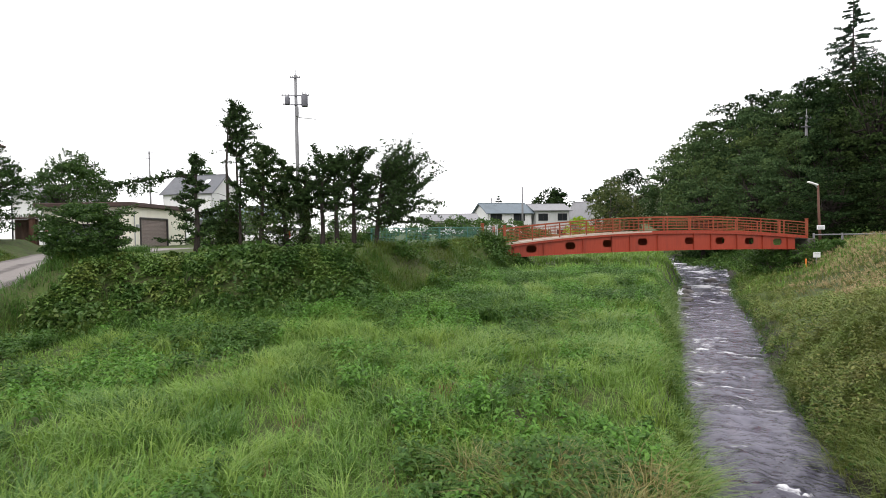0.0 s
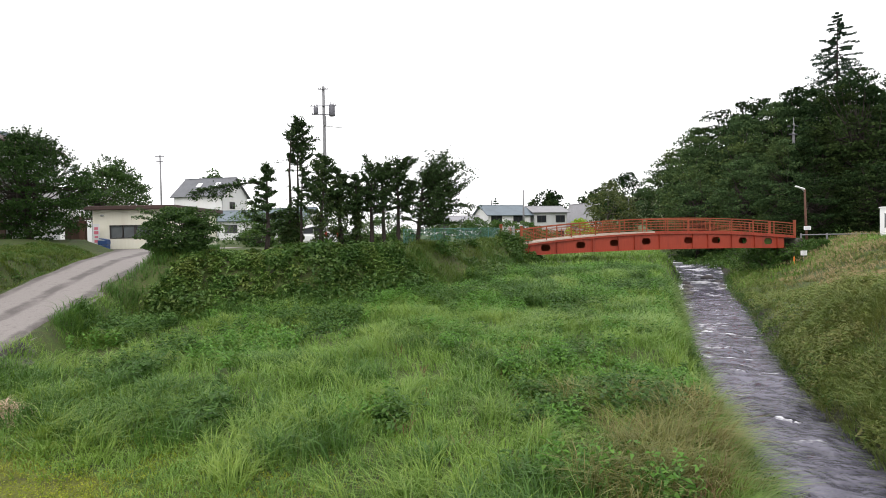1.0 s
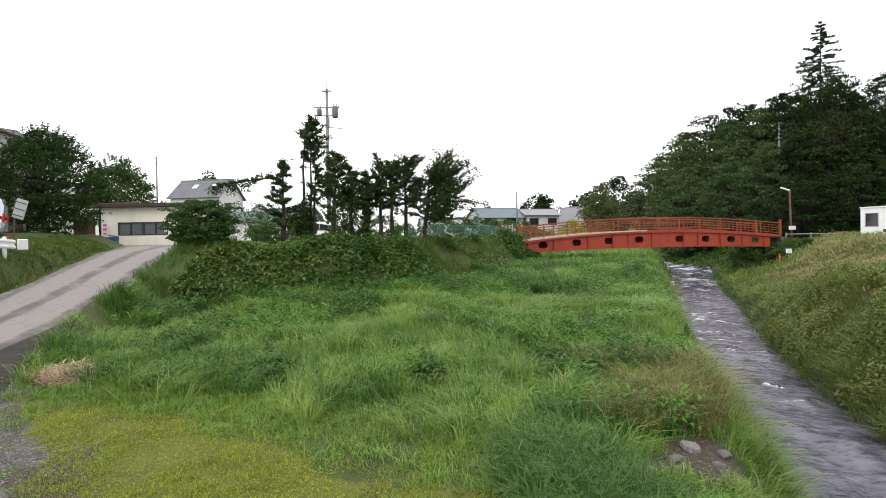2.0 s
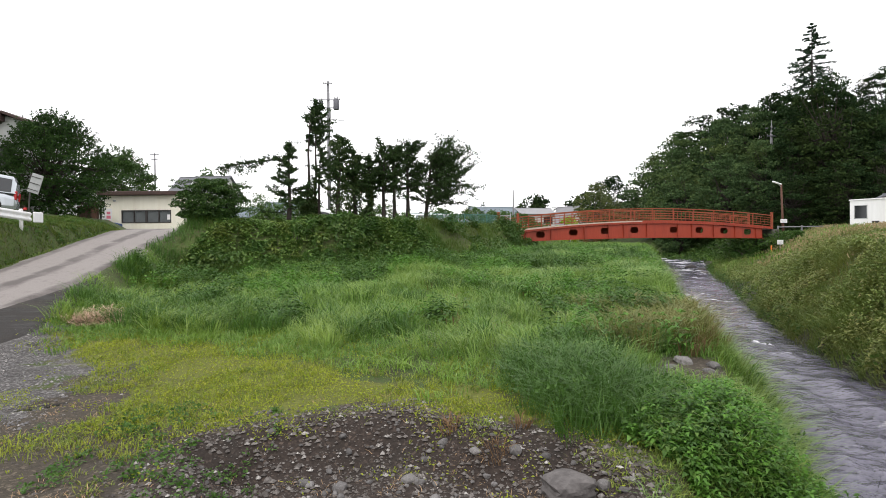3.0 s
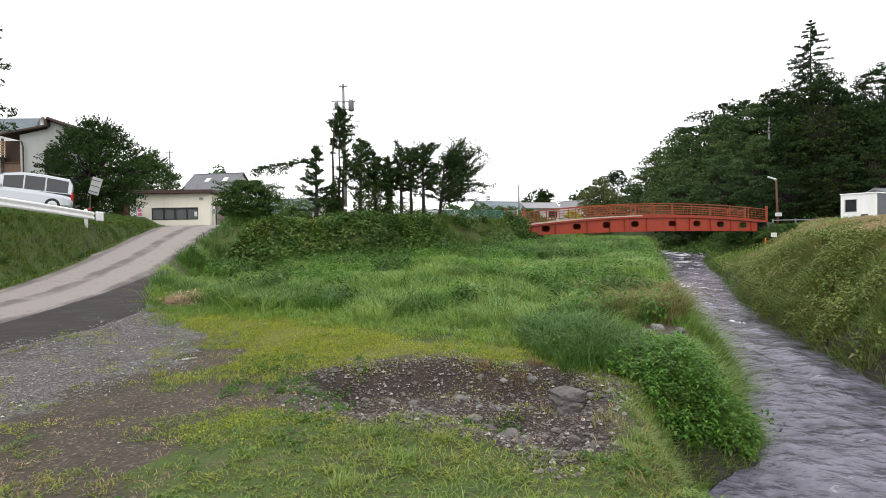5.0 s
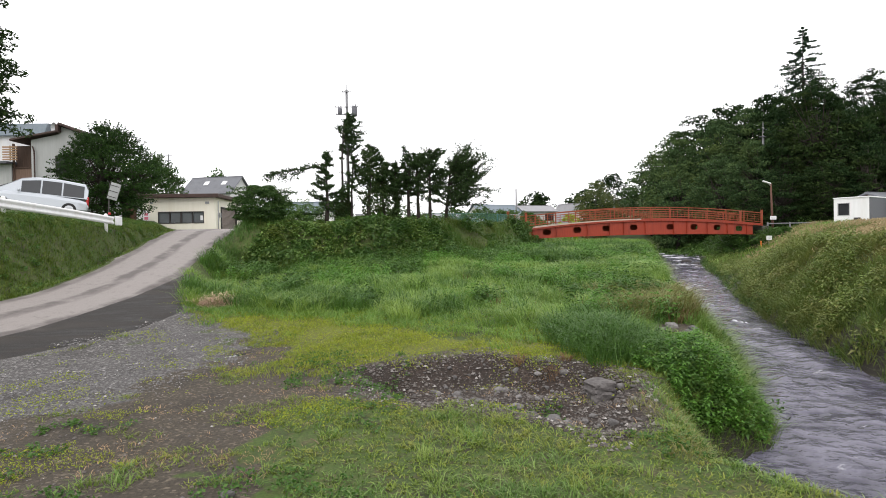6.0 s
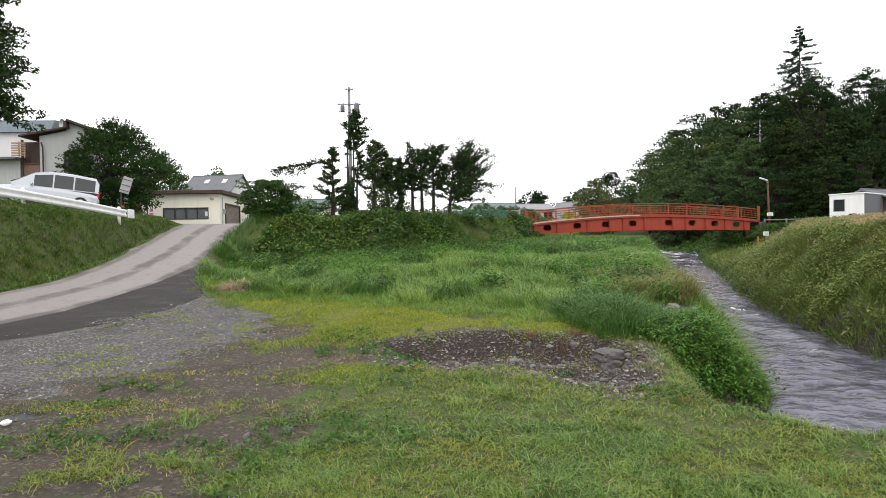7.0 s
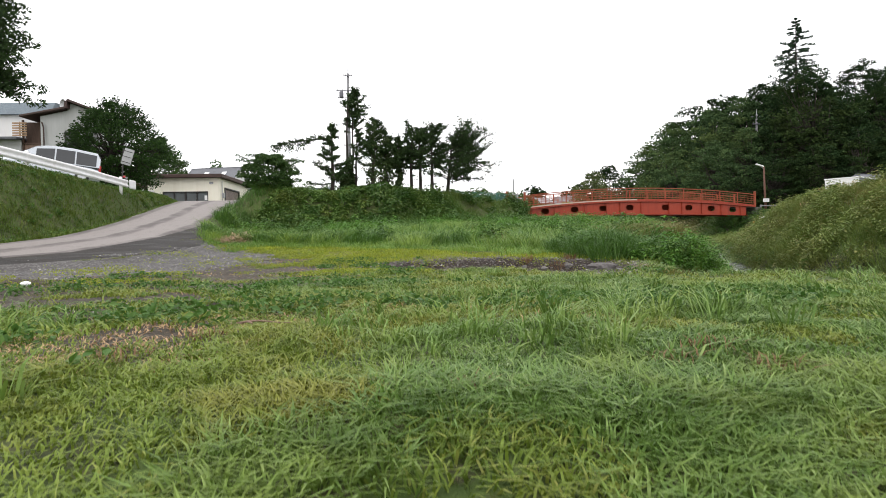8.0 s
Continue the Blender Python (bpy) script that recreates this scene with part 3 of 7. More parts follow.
def ground_material():
    m, n, l, p = nodes_of("grassy_ground")
    pos = n.new("ShaderNodeNewGeometry").outputs["Position"]
    fine, mid, big = noise_node(n, l, 26, 6, 0.7, pos), noise_node(n, l, 3.5, 5, 0.65, pos), noise_node(n, l, 0.35, 4, 0.6, pos)
    blot = noise_node(n, l, 9, 6, 0.75, pos)
    col = mix(n, l, ramp(n, l, fine, 0.3, 0.7), (0.030, 0.052, 0.012), (0.070, 0.108, 0.022))
    col = mix(n, l, ramp(n, l, blot, 0.50, 0.62), col, mix(n, l, ramp(n, l, fine, 0.35, 0.65), (0.028, 0.025, 0.014), (0.080, 0.070, 0.036)))
    col = mix(n, l, ramp(n, l, mid, 0.5, 0.72), col, mix(n, l, ramp(n, l, fine, 0.4, 0.6), (0.045, 0.050, 0.018), (0.125, 0.110, 0.055)))
    col = mix(n, l, ramp(n, l, big, 0.5, 0.75), col, (0.065, 0.105, 0.02))

    cells = n.new("ShaderNodeTexVoronoi")
    cells.inputs["Scale"].default_value = 34
    l.new(pos, cells.inputs["Vector"])
    grit = n.new("ShaderNodeSeparateColor")
    l.new(cells.outputs["Color"], grit.inputs[0])

    def zone(name, c1, c2, lo, hi):
        nonlocal col
        a = n.new("ShaderNodeAttribute")
        a.attribute_name = name
        f = math_node(n, l, "ADD", a.outputs["Fac"], math_node(n, l, "MULTIPLY", math_node(n, l, "SUBTRACT", mid, 0.5), 0.9))
        own = mix(n, l, ramp(n, l, fine, 0.3, 0.7), c1, c2)
        if name in ("dirt", "gravel", "pit"):
            own = mix(n, l, ramp(n, l, grit.outputs[0], 0.55 if name == "gravel" else 0.8, 1.0), own, tuple(min(1, k * 1.9) for k in c2))
        col = mix(n, l, ramp(n, l, f, lo, hi), col, own)
    zone("moss", (0.060, 0.066, 0.018), (0.150, 0.165, 0.024), 0.4, 0.7)
    zone("dirt", (0.030, 0.025, 0.019), (0.074, 0.061, 0.046), 0.4, 0.6)
    zone("pit", (0.015, 0.0105, 0.009), (0.044, 0.033, 0.027), 0.4, 0.6)
    wet = noise_node(n, l, 1.1, 6, 0.7, pos)
    zone("gravel", (0.036, 0.033, 0.032), (0.098, 0.093, 0.091), 0.35, 0.6)
    col = mix(n, l, ramp(n, l, wet, 0.52, 0.70), col, mix(n, l, 0.7, col, (0.026, 0.023, 0.020)))
    zone("bed", (0.020, 0.018, 0.014), (0.052, 0.046, 0.038), 0.4, 0.6)
    l.new(col, p.inputs["Base Color"])
    p.inputs["Roughness"].default_value = 0.85
    p.inputs["Specular IOR Level"].default_value = 0.25
    bump_to(n, l, p, fine, 0.6, 0.03)
    return m


def build_ground():
    ny, nx = XX.shape
    g = Geo()
    idx = np.arange(nx * ny).reshape(ny, nx)
    g.add(np.stack([XX, YY, ZZ], -1), np.stack([idx[:-1, :-1], idx[:-1, 1:], idx[1:, 1:], idx[1:, :-1]], -1))
    ob = single("ground", g, ground_material(), "uneven riverside ground with grass, bare earth and gravel", "ground", kind="structure", smooth=True)
    for name, z in ZONES.items():
        ob.data.attributes.new(name, "FLOAT", "POINT").data.foreach_set("value", z.astype(np.float32).ravel())


build_ground()


def resample(line, n):
    P = np.array(line, float)
    s = np.concatenate([[0], np.cumsum(np.hypot(*np.diff(P, axis=0).T))])
    t = np.linspace(0, s[-1], n)
    return np.stack([np.interp(t, s, P[:, 0]), np.interp(t, s, P[:, 1])], 1)


def smooth_line(line, rounds=2):
    P = np.array(line, float)
    for _ in range(rounds):
        P = np.concatenate([P[:1], np.stack([0.75 * P[:-1] + 0.25 * P[1:], 0.25 * P[:-1] + 0.75 * P[1:]], 1).reshape(-1, 2), P[-1:]])
    return P


def water_material():
    m, n, l, p = nodes_of("stream_water")

    def attr(name):
        a = n.new("ShaderNodeAttribute")
        a.attribute_name = name
        return a.outputs["Fac"]
    mp = n.new("ShaderNodeMapping")
    mp.inputs["Rotation"].default_value = (0, 0, radians(28))
    mp.inputs["Scale"].default_value = (1.35, 1.65, 1)
    l.new(n.new("ShaderNodeNewGeometry").outputs["Position"], mp.inputs[0])
    v = mp.outputs[0]
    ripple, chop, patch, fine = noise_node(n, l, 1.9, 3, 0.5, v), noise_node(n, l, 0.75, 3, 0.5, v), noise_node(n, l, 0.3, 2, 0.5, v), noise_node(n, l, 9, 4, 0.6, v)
    cw = n.new("ShaderNodeCombineXYZ")
    l.new(math_node(n, l, "MULTIPLY", attr("along"), 1.5), cw.inputs[0])
    l.new(math_node(n, l, "MULTIPLY", attr("across"), 0.75), cw.inputs[1])
    f = math_node(n, l, "ADD", noise_node(n, l, 1.0, 6, 0.68, cw.outputs[0]), math_node(n, l, "MULTIPLY", attr("foam"), 0.22))
    foam = ramp(n, l, f, 0.64, 0.78)
    # dark bank and pale sky reflections painted into the ripple colour
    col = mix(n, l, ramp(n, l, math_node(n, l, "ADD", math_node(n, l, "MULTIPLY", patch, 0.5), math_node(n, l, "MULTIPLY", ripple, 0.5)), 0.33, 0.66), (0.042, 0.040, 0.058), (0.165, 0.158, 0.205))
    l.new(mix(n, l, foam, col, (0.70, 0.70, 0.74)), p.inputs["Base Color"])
    l.new(math_node(n, l, "ADD", math_node(n, l, "MULTIPLY", foam, 0.5), 0.09), p.inputs["Roughness"])
    p.inputs["IOR"].default_value = 1.33
    b = math_node(n, l, "ADD", math_node(n, l, "MULTIPLY", ripple, 0.7), chop)
    b = math_node(n, l, "ADD", b, math_node(n, l, "MULTIPLY", fine, 0.07))
    bump_to(n, l, p, b, 1.0, 0.18)
    return m


def build_water():
    n, k = 900, 36
    A, B = resample(smooth_line(STREAM_L), n), resample(smooth_line(STREAM_R), n)
    w = np.linspace(-0.12, 1.12, k)[None, :, None]
    P = A[:, None] * (1 - w) + B[:, None] * w
    x, y = P[..., 0], P[..., 1]
    # the current's own coordinates: way along a smooth middle line, distance from it
    C = resample(smooth_line(FLOW, 3), 260)
    run = np.concatenate([[0], np.cumsum(np.hypot(*np.diff(C, axis=0).T))])
    s, c, best = 0 * x, 0 * x, np.full(x.shape, 1e9)
    for j in range(259):
        e = C[j + 1] - C[j]
        L = np.hypot(*e)
        t = np.clip(((x - C[j, 0]) * e[0] + (y - C[j, 1]) * e[1]) / L ** 2, 0, 1)
        dx, dy = x - C[j, 0] - t * e[0], y - C[j, 1] - t * e[1]
        d = np.hypot(dx, dy)
        near = d < best
        best = np.where(near, d, best)
        s = np.where(near, run[j] + t * L, s)
        c = np.where(near, d * np.sign(e[0] * dy - e[1] * dx), c)
    z = water_z(y) + 0.05 * value_noise(s, c * 2, 1.1, 31) + 0.03 * value_noise(s, c * 2.4, 0.5, 32) + 0.014 * value_noise(s, c * 2, 0.2, 33)
    rush = smooth01((y - 4) / 26)
    foam = (rush + 0.55 * smooth01((y - 27) / 8)) * (0.35 + 0.65 * smooth01(value_noise(s, c, 2.2, 35))) * 0.8
    for sx, sy, r in [(7.1, 13.9, 0.6), (6.6, 11.0, 0.5), (9.0, 17.2, 0.55), (12.4, 24.2, 0.6), (9.6, 20.4, 0.6), (6.0, 9.4, 0.45)]:
        d = np.hypot((x - sx) / 1.15, (y - sy + 0.25 * np.sin(x * 5)) / 0.4) / r
        lump = smooth01(1.3 - d) * (0.6 + 0.5 * value_noise(x, y, 0.25, 36))
        foam = np.maximum(foam, 1.1 * lump)
        z = z + 0.08 * lump
    idx = np.arange(n * k).reshape(n, k)
    g = Geo().add(np.stack([x, y, z], -1), np.stack([idx[:-1, :-1], idx[:-1, 1:], idx[1:, 1:], idx[1:, :-1]], -1))
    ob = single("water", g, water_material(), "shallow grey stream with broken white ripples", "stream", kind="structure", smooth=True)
    for name, a in (("foam", foam), ("along", s), ("across", c)):
        ob.data.attributes.new(name, "FLOAT", "POINT").data.foreach_set("value", a.astype(np.float32).ravel())


build_water()


def strip(name, left, right, dz, n, k, material, label):
    A, B = resample(smooth_line(left), n), resample(smooth_line(right), n)
    w = np.linspace(0, 1, k)[None, :, None]
    wob = (0.16 * value_noise(A[:, 0], A[:, 1], 0.9, 41) + 0.10 * value_noise(A[:, 0], A[:, 1], 0.3, 43))[:, None, None]
    P = A[:, None] * (1 - w) + B[:, None] * w + np.where(np.abs(w - 0.5) > 0.49, wob, 0)
    z = road_z(P[..., 1]) + dz + 0.008 * value_noise(P[..., 0], P[..., 1], 0.7, 42)
    z[:, 0] -= 0.12
    z[:, -1] -= 0.12
    idx = np.arange(n * k).reshape(n, k)
    g = Geo().add(np.concatenate([P, z[..., None]], -1), np.stack([idx[:-1, :-1], idx[:-1, 1:], idx[1:, 1:], idx[1:, :-1]], -1))
    return single(name, g, material, label, "road", kind="structure", smooth=True)


def road_material():
    """Pale concrete with dark wheel bands that run up the slope."""
    m, n, l, p = nodes_of("stained_road_concrete")
    pos = n.new("ShaderNodeNewGeometry").outputs["Position"]
    a = n.new("ShaderNodeAttribute")
    a.attribute_name = "across"
    fine, big = noise_node(n, l, 30, 6, 0.7, pos), noise_node(n, l, 0.9, 5, 0.7, pos)
    col = mix(n, l, ramp(n, l, fine, 0.3, 0.7), (0.165, 0.146, 0.138), (0.250, 0.225, 0.213))
    w = math_node(n, l, "ADD", a.outputs["Fac"], math_node(n, l, "MULTIPLY", math_node(n, l, "SUBTRACT", big, 0.5), 0.16))
    s = math_node(n, l, "SINE", math_node(n, l, "MULTIPLY", w, 15.0))
    st = math_node(n, l, "MULTIPLY", ramp(n, l, s, 0.25, 0.85), ramp(n, l, big, 0.3, 0.55))
    col = mix(n, l, math_node(n, l, "MULTIPLY", st, 0.85), col, (0.062, 0.051, 0.048))
    rub = noise_node(n, l, 4.5, 6, 0.75, pos)
    col = mix(n, l, ramp(n, l, rub, 0.54, 0.68), col, mix(n, l, 0.5, col, (0.085, 0.072, 0.066)))
    l.new(col, p.inputs["Base Color"])
    p.inputs["Roughness"].default_value = 0.72
    bump_to(n, l, p, fine, 0.3, 0.008)
    return m


def asphalt_material():
    """Dark old asphalt, wet in drawn-out patches, with grit on it."""
    m, n, l, p = nodes_of("wet_asphalt")
    pos = n.new("ShaderNodeNewGeometry").outputs["Position"]
    mp = n.new("ShaderNodeMapping")
    mp.inputs["Scale"].default_value = (0.5, 1.6, 1)
    mp.inputs["Rotation"].default_value = (0, 0, radians(-18))
    l.new(pos, mp.inputs[0])
    fine, drag, big = noise_node(n, l, 70, 5, 0.7, pos), noise_node(n, l, 1.0, 6, 0.7, mp.outputs[0]), noise_node(n, l, 0.5, 4, 0.6, pos)
    col = mix(n, l, ramp(n, l, fine, 0.3, 0.75), (0.011, 0.010, 0.0095), (0.034, 0.030, 0.028))
    col = mix(n, l, ramp(n, l, drag, 0.48, 0.66), col, mix(n, l, 0.6, col, (0.070, 0.062, 0.056)))
    col = mix(n, l, ramp(n, l, big, 0.55, 0.7), col, mix(n, l, 0.6, col, (0.040, 0.032, 0.026)))
    l.new(col, p.inputs["Base Color"])
    l.new(math_node(n, l, "SUBTRACT", 0.88, math_node(n, l, "MULTIPLY", ramp(n, l, drag, 0.60, 0.42), 0.3)), p.inputs["Roughness"])
    p.inputs["Specular IOR Level"].default_value = 0.2
    bump_to(n, l, p, fine, 0.5, 0.012)
    return m


M_ASPH = asphalt_material()
road = strip("road", ROAD_L, ROAD_R, 0.0, 160, 14, road_material(), "sloping concrete lane with dark wet wheel bands")
road.data.attributes.new("across", "FLOAT", "POINT").data.foreach_set("value", np.tile(np.linspace(0, 1, 14), 160).astype(np.float32))
strip("pavement", [(-30, 2.4), (-22, 3.7), (-18.5, 4.4), (-16.2, 6.3), (-14.0, 6.7), (-13.2, 8.2), (-12.9, 10.8)], [(-30, -3), (-20, -2.4), (-13, 0.1), (-11.6, 1.7), (-11.05, 3.4), (-10.75, 5.0), (-11.2, 6.4), (-12.3, 9.2), (-12.8, 10.9)], -0.012, 110, 12, M_ASPH, "dark wet asphalt apron beside the lane")


def puddle(px, py, a, b, turn):
    rng = np.random.default_rng(int(abs(px * 31 + py * 17) * 100))
    n = 28
    ang = np.linspace(0, 2 * np.pi, n, endpoint=False)
    r = 1 + 0.3 * np.sin(ang * 3 + rng.uniform(0, 6)) * rng.uniform(0.5, 1) + rng.normal(0, 0.06, n)
    c, s = math.cos(radians(turn)), math.sin(radians(turn))
    u, w = a * r * np.cos(ang) * 1.2, b * r * np.sin(ang) * 1.2
    zz = gz(px, py) + 0.022
    v = np.stack([px + u * c - w * s, py + u * s + w * c, np.full(n, zz)], 1)
    g = Geo().add(np.concatenate([v, [[px, py, zz]]]), None, [(i, (i + 1) % n, n) for i in range(n)])
    single("puddle", g, M_PUDDLE, "shallow rain puddle on bare earth", "puddle", "puddles on the ground", "structure")


M_PUDDLE = glass_mat("puddle_water", (0.03, 0.028, 0.026), 0.03)
for row in PUDDLES:
    puddle(*row)


# ---- footbridge ----
BA, BB = Vector((3.75, 37.85, 0)), Vector((28.2, 42.5, 0))
BLEN, HALF = 23.45, 12.445
BTURN = math.degrees(math.atan2(BB.y - BA.y, BB.x - BA.x))


def deck_z(u):
    return 3.86 - 0.72 * ((u - HALF) / HALF) ** 2


def soffit_z(u):
    return 2.50 - 0.22 * ((u - HALF) / HALF) ** 2


def bent_box(g, u0, u1, y0, y1, zlo, zhi, n=24):
    """A bar along the bridge between two heights given as functions of the way along it."""
    u = np.linspace(u0, u1, n)
    lo, hi = np.array([zlo(a) for a in u]), np.array([zhi(a) for a in u])
    ring = np.stack([np.stack([u, 0 * u + y, z], 1) for y, z in ((y0, lo), (y1, lo), (y1, hi), (y0, hi))], 1)
    k = np.arange(n - 1)[:, None] * 4
    i = np.arange(4)[None]
    j = (i + 1) % 4
    q = np.stack([k + i, k + 4 + i, k + 4 + j, k + j], -1).reshape(-1, 4).tolist()
    q += [(0, 1, 2, 3), (4 * n - 1, 4 * n - 2, 4 * n - 3, 4 * n - 4)]
    g.add(ring.reshape(-1, 3), q)
    return g


def girder_web(y, holes):
    """A steel web with eight-sided openings through it."""
    g = Geo()
    hw, hh = 0.36, 0.24
    edges = [0.25] + [h for c in holes for h in (c - 0.62, c + 0.62)] + [BLEN - 1.0]
    for a, b in zip(edges[::2], edges[1::2]):
        bent_box(g, a, b, y, y + 0.02, lambda u: soffit_z(u) + 0.03, lambda u: deck_z(u) - 0.16, 8)
    for c in holes:
        zc = (soffit_z(c) + deck_z(c)) / 2 - 0.02
        oct_ = [(-hw, -0.10), (-hw + 0.12, -hh), (hw - 0.12, -hh), (hw, -0.10), (hw, 0.10), (hw - 0.12, hh), (-hw + 0.12, hh), (-hw, 0.10)]
        out = [(-0.62, None, -0.1), (-hw + 0.12, 0), (hw - 0.12, 0), (0.62, None, -0.1), (0.62, None, 0.1), (hw - 0.12, 1), (-hw + 0.12, 1), (-0.62, None, 0.1)]
        ring_i = [(c + p, zc + q) for p, q in oct_]
        ring_o = []
        for o in out:
            u = c + o[0]
            ring_o.append((u, zc + o[2]) if o[1] is None else (u, soffit_z(u) + 0.03 if o[1] == 0 else deck_z(u) - 0.16))
        v = [(p, yy, q) for yy in (y, y + 0.02) for r in (ring_i, ring_o) for p, q in r]
        q = []
        for i in range(8):
            j = (i + 1) % 8
            q += [(i, j, 8 + j, 8 + i), (16 + j, 16 + i, 24 + i, 24 + j), (i, 16 + i, 16 + j, j)]
        corners = []
        for su, nb in ((-0.62, (0, 1)), (0.62, (3, 2)), (0.62, (4, 5)), (-0.62, (7, 6))):
            u = c + su
            corners.append((u, soffit_z(u) + 0.03 if nb[0] in (0, 3) else deck_z(u) - 0.16))
        base = len(v)
        v += [(p, yy, qz) for yy in (y, y + 0.02) for p, qz in corners]
        t = []
        for k, (a, b) in enumerate(((0, 1), (3, 2), (4, 5), (7, 6))):
            t += [(8 + a, 8 + b, base + k), (24 + b, 24 + a, base + 4 + k)]
        g.add(v, q, t)
    me = g.mesh("girder")
    bm = bmesh.new()
    bm.from_mesh(me)
    bmesh.ops.remove_doubles(bm, verts=bm.verts, dist=0.0005)
    bm.to_mesh(me)
    bm.free()
    return me


def build_bridge():
    b = thing("footbridge", "arched red-painted steel footbridge over the stream", "bridge", (BA.x, BA.y, 0), BTURN)
    half = 1.35
    holes = [1.97, 4.75, 7.48, 10.13, 13.75, 16.2, 18.6, 20.95]
    for side, y in ((0, -half + 0.12), (1, half - 0.14)):
        web = part("girder", girder_web(y, holes), M_BRIDGE, b, "red steel plate girder with dark openings")
        g = Geo()
        bent_box(g, 0.2, BLEN - 0.95, y - 0.11, y + 0.13, lambda u: soffit_z(u), lambda u: soffit_z(u) + 0.035)
        part("flange", g, M_BRIDGE, web)
        g = Geo()
        bent_box(g, 0.2, BLEN - 0.95, y - 0.13, y + 0.13, lambda u: deck_z(u) - 0.19, lambda u: deck_z(u) - 0.155)
        part("flange", g, M_BRIDGE, web)
        for k in range(11):
            u = 0.7 + k * (BLEN - 2.4) / 10
            if min(abs(u - h) for h in holes) < 0.5:
                u += 0.75
            yy = y - 0.055 if side == 0 else y + 0.075
            part("stiffener", Geo().box((u, yy, (soffit_z(u) + deck_z(u)) / 2 - 0.06), (0.022, 0.1, deck_z(u) - soffit_z(u) - 0.2)), M_BRIDGE, web)
    g = Geo()
    bent_box(g, 0, BLEN, -half + 0.06, half - 0.06, lambda u: deck_z(u) - 0.15, lambda u: deck_z(u) - 0.02, 40)
    part("deck", g, M_CONC, b, "worn concrete deck")
    for y in (-half, half - 0.1):
        for u0, u1, m, note in ((0, BLEN * 0.46, M_DECKEDGE, "faded pinkish deck edge beam"), (BLEN * 0.46, BLEN, M_BRIDGE, "red deck edge beam")):
            g = Geo()
            bent_box(g, u0, u1, y, y + 0.10, lambda u: deck_z(u) - 0.05, lambda u: deck_z(u) + 0.05, 24)
            part("deck_edge", g, m, b, note)
        g = Geo()
        bent_box(g, 0, BLEN, y + 0.004, y + 0.096, lambda u: deck_z(u) - 0.15, lambda u: deck_z(u) - 0.054, 24)
        part("edge_beam", g, M_BRIDGE, b)
    npost = 13
    for y in (-half + 0.05, half - 0.05):
        for k in range(npost):
            u = 0.08 + k * (BLEN - 0.16) / (npost - 1)
            end = k in (0, npost - 1)
            h = 1.28 if end else 1.08
            g = Geo().box((u, y, deck_z(u) + h / 2 - 0.03), (0.16 if end else 0.075, 0.16 if end else 0.075, h), 0.012)
            if end:
                g.box((u, y, deck_z(u) + h + 0.0), (0.2, 0.2, 0.06), 0.02)
            part("post", g, M_RAIL, b)
        for z0, hgt, w in ((1.02, 0.07, 0.085), (0.82, 0.035, 0.04), (0.62, 0.035, 0.04), (0.42, 0.035, 0.04), (0.20, 0.045, 0.05)):
            g = Geo()
            bent_box(g, 0.05, BLEN - 0.05, y - w / 2, y + w / 2, lambda u: deck_z(u) + z0 - hgt / 2, lambda u: deck_z(u) + z0 + hgt / 2, 40)
            part("handrail" if z0 > 1 else "rail", g, M_RAIL, b)
        for k in range(npost - 1):
            for q in range(1, 5):
                u = 0.08 + (k + q / 5) * (BLEN - 0.16) / (npost - 1)
                part("baluster", Geo().box((u, y, deck_z(u) + 0.52), (0.018, 0.018, 0.64)), M_RAIL, b)
    # abutments carry both ends
    for u, x0 in ((-0.35, 0), (BLEN + 0.35, 1)):
        g = Geo().box((u - 0.4 * x0, 0, 1.3), (1.4, 2.6, 1.9), 0.05)
        g.box((u - 0.3 if x0 == 0 else u, 0, 2.7), (0.7, 2.6, 0.9), 0.03)
        part("abutment", g, M_ABUT, b, "weathered concrete abutment")


build_bridge()


# ---- trees ----
def bough(rng, start, direction, length, droop, n=6):
    """A bent limb as a list of places."""
    P = [np.array(start, float)]
    d = np.array(direction, float)
    d /= np.linalg.norm(d)
    for _ in range(n):
        d = d + rng.normal(0, 0.13, 3) + np.array([0, 0, droop])
        d /= np.linalg.norm(d)
        P.append(P[-1] + d * length / n)
    return np.array(P)


def clump(rng, c, radius, n, squash=0.6):
    v = rng.normal(size=(n, 3))
    v /= np.linalg.norm(v, axis=1)[:, None]
    v *= rng.uniform(0.45, 1.0, (n, 1)) ** 0.5
    return np.array(c) + v * np.array([radius, radius, radius * squash])


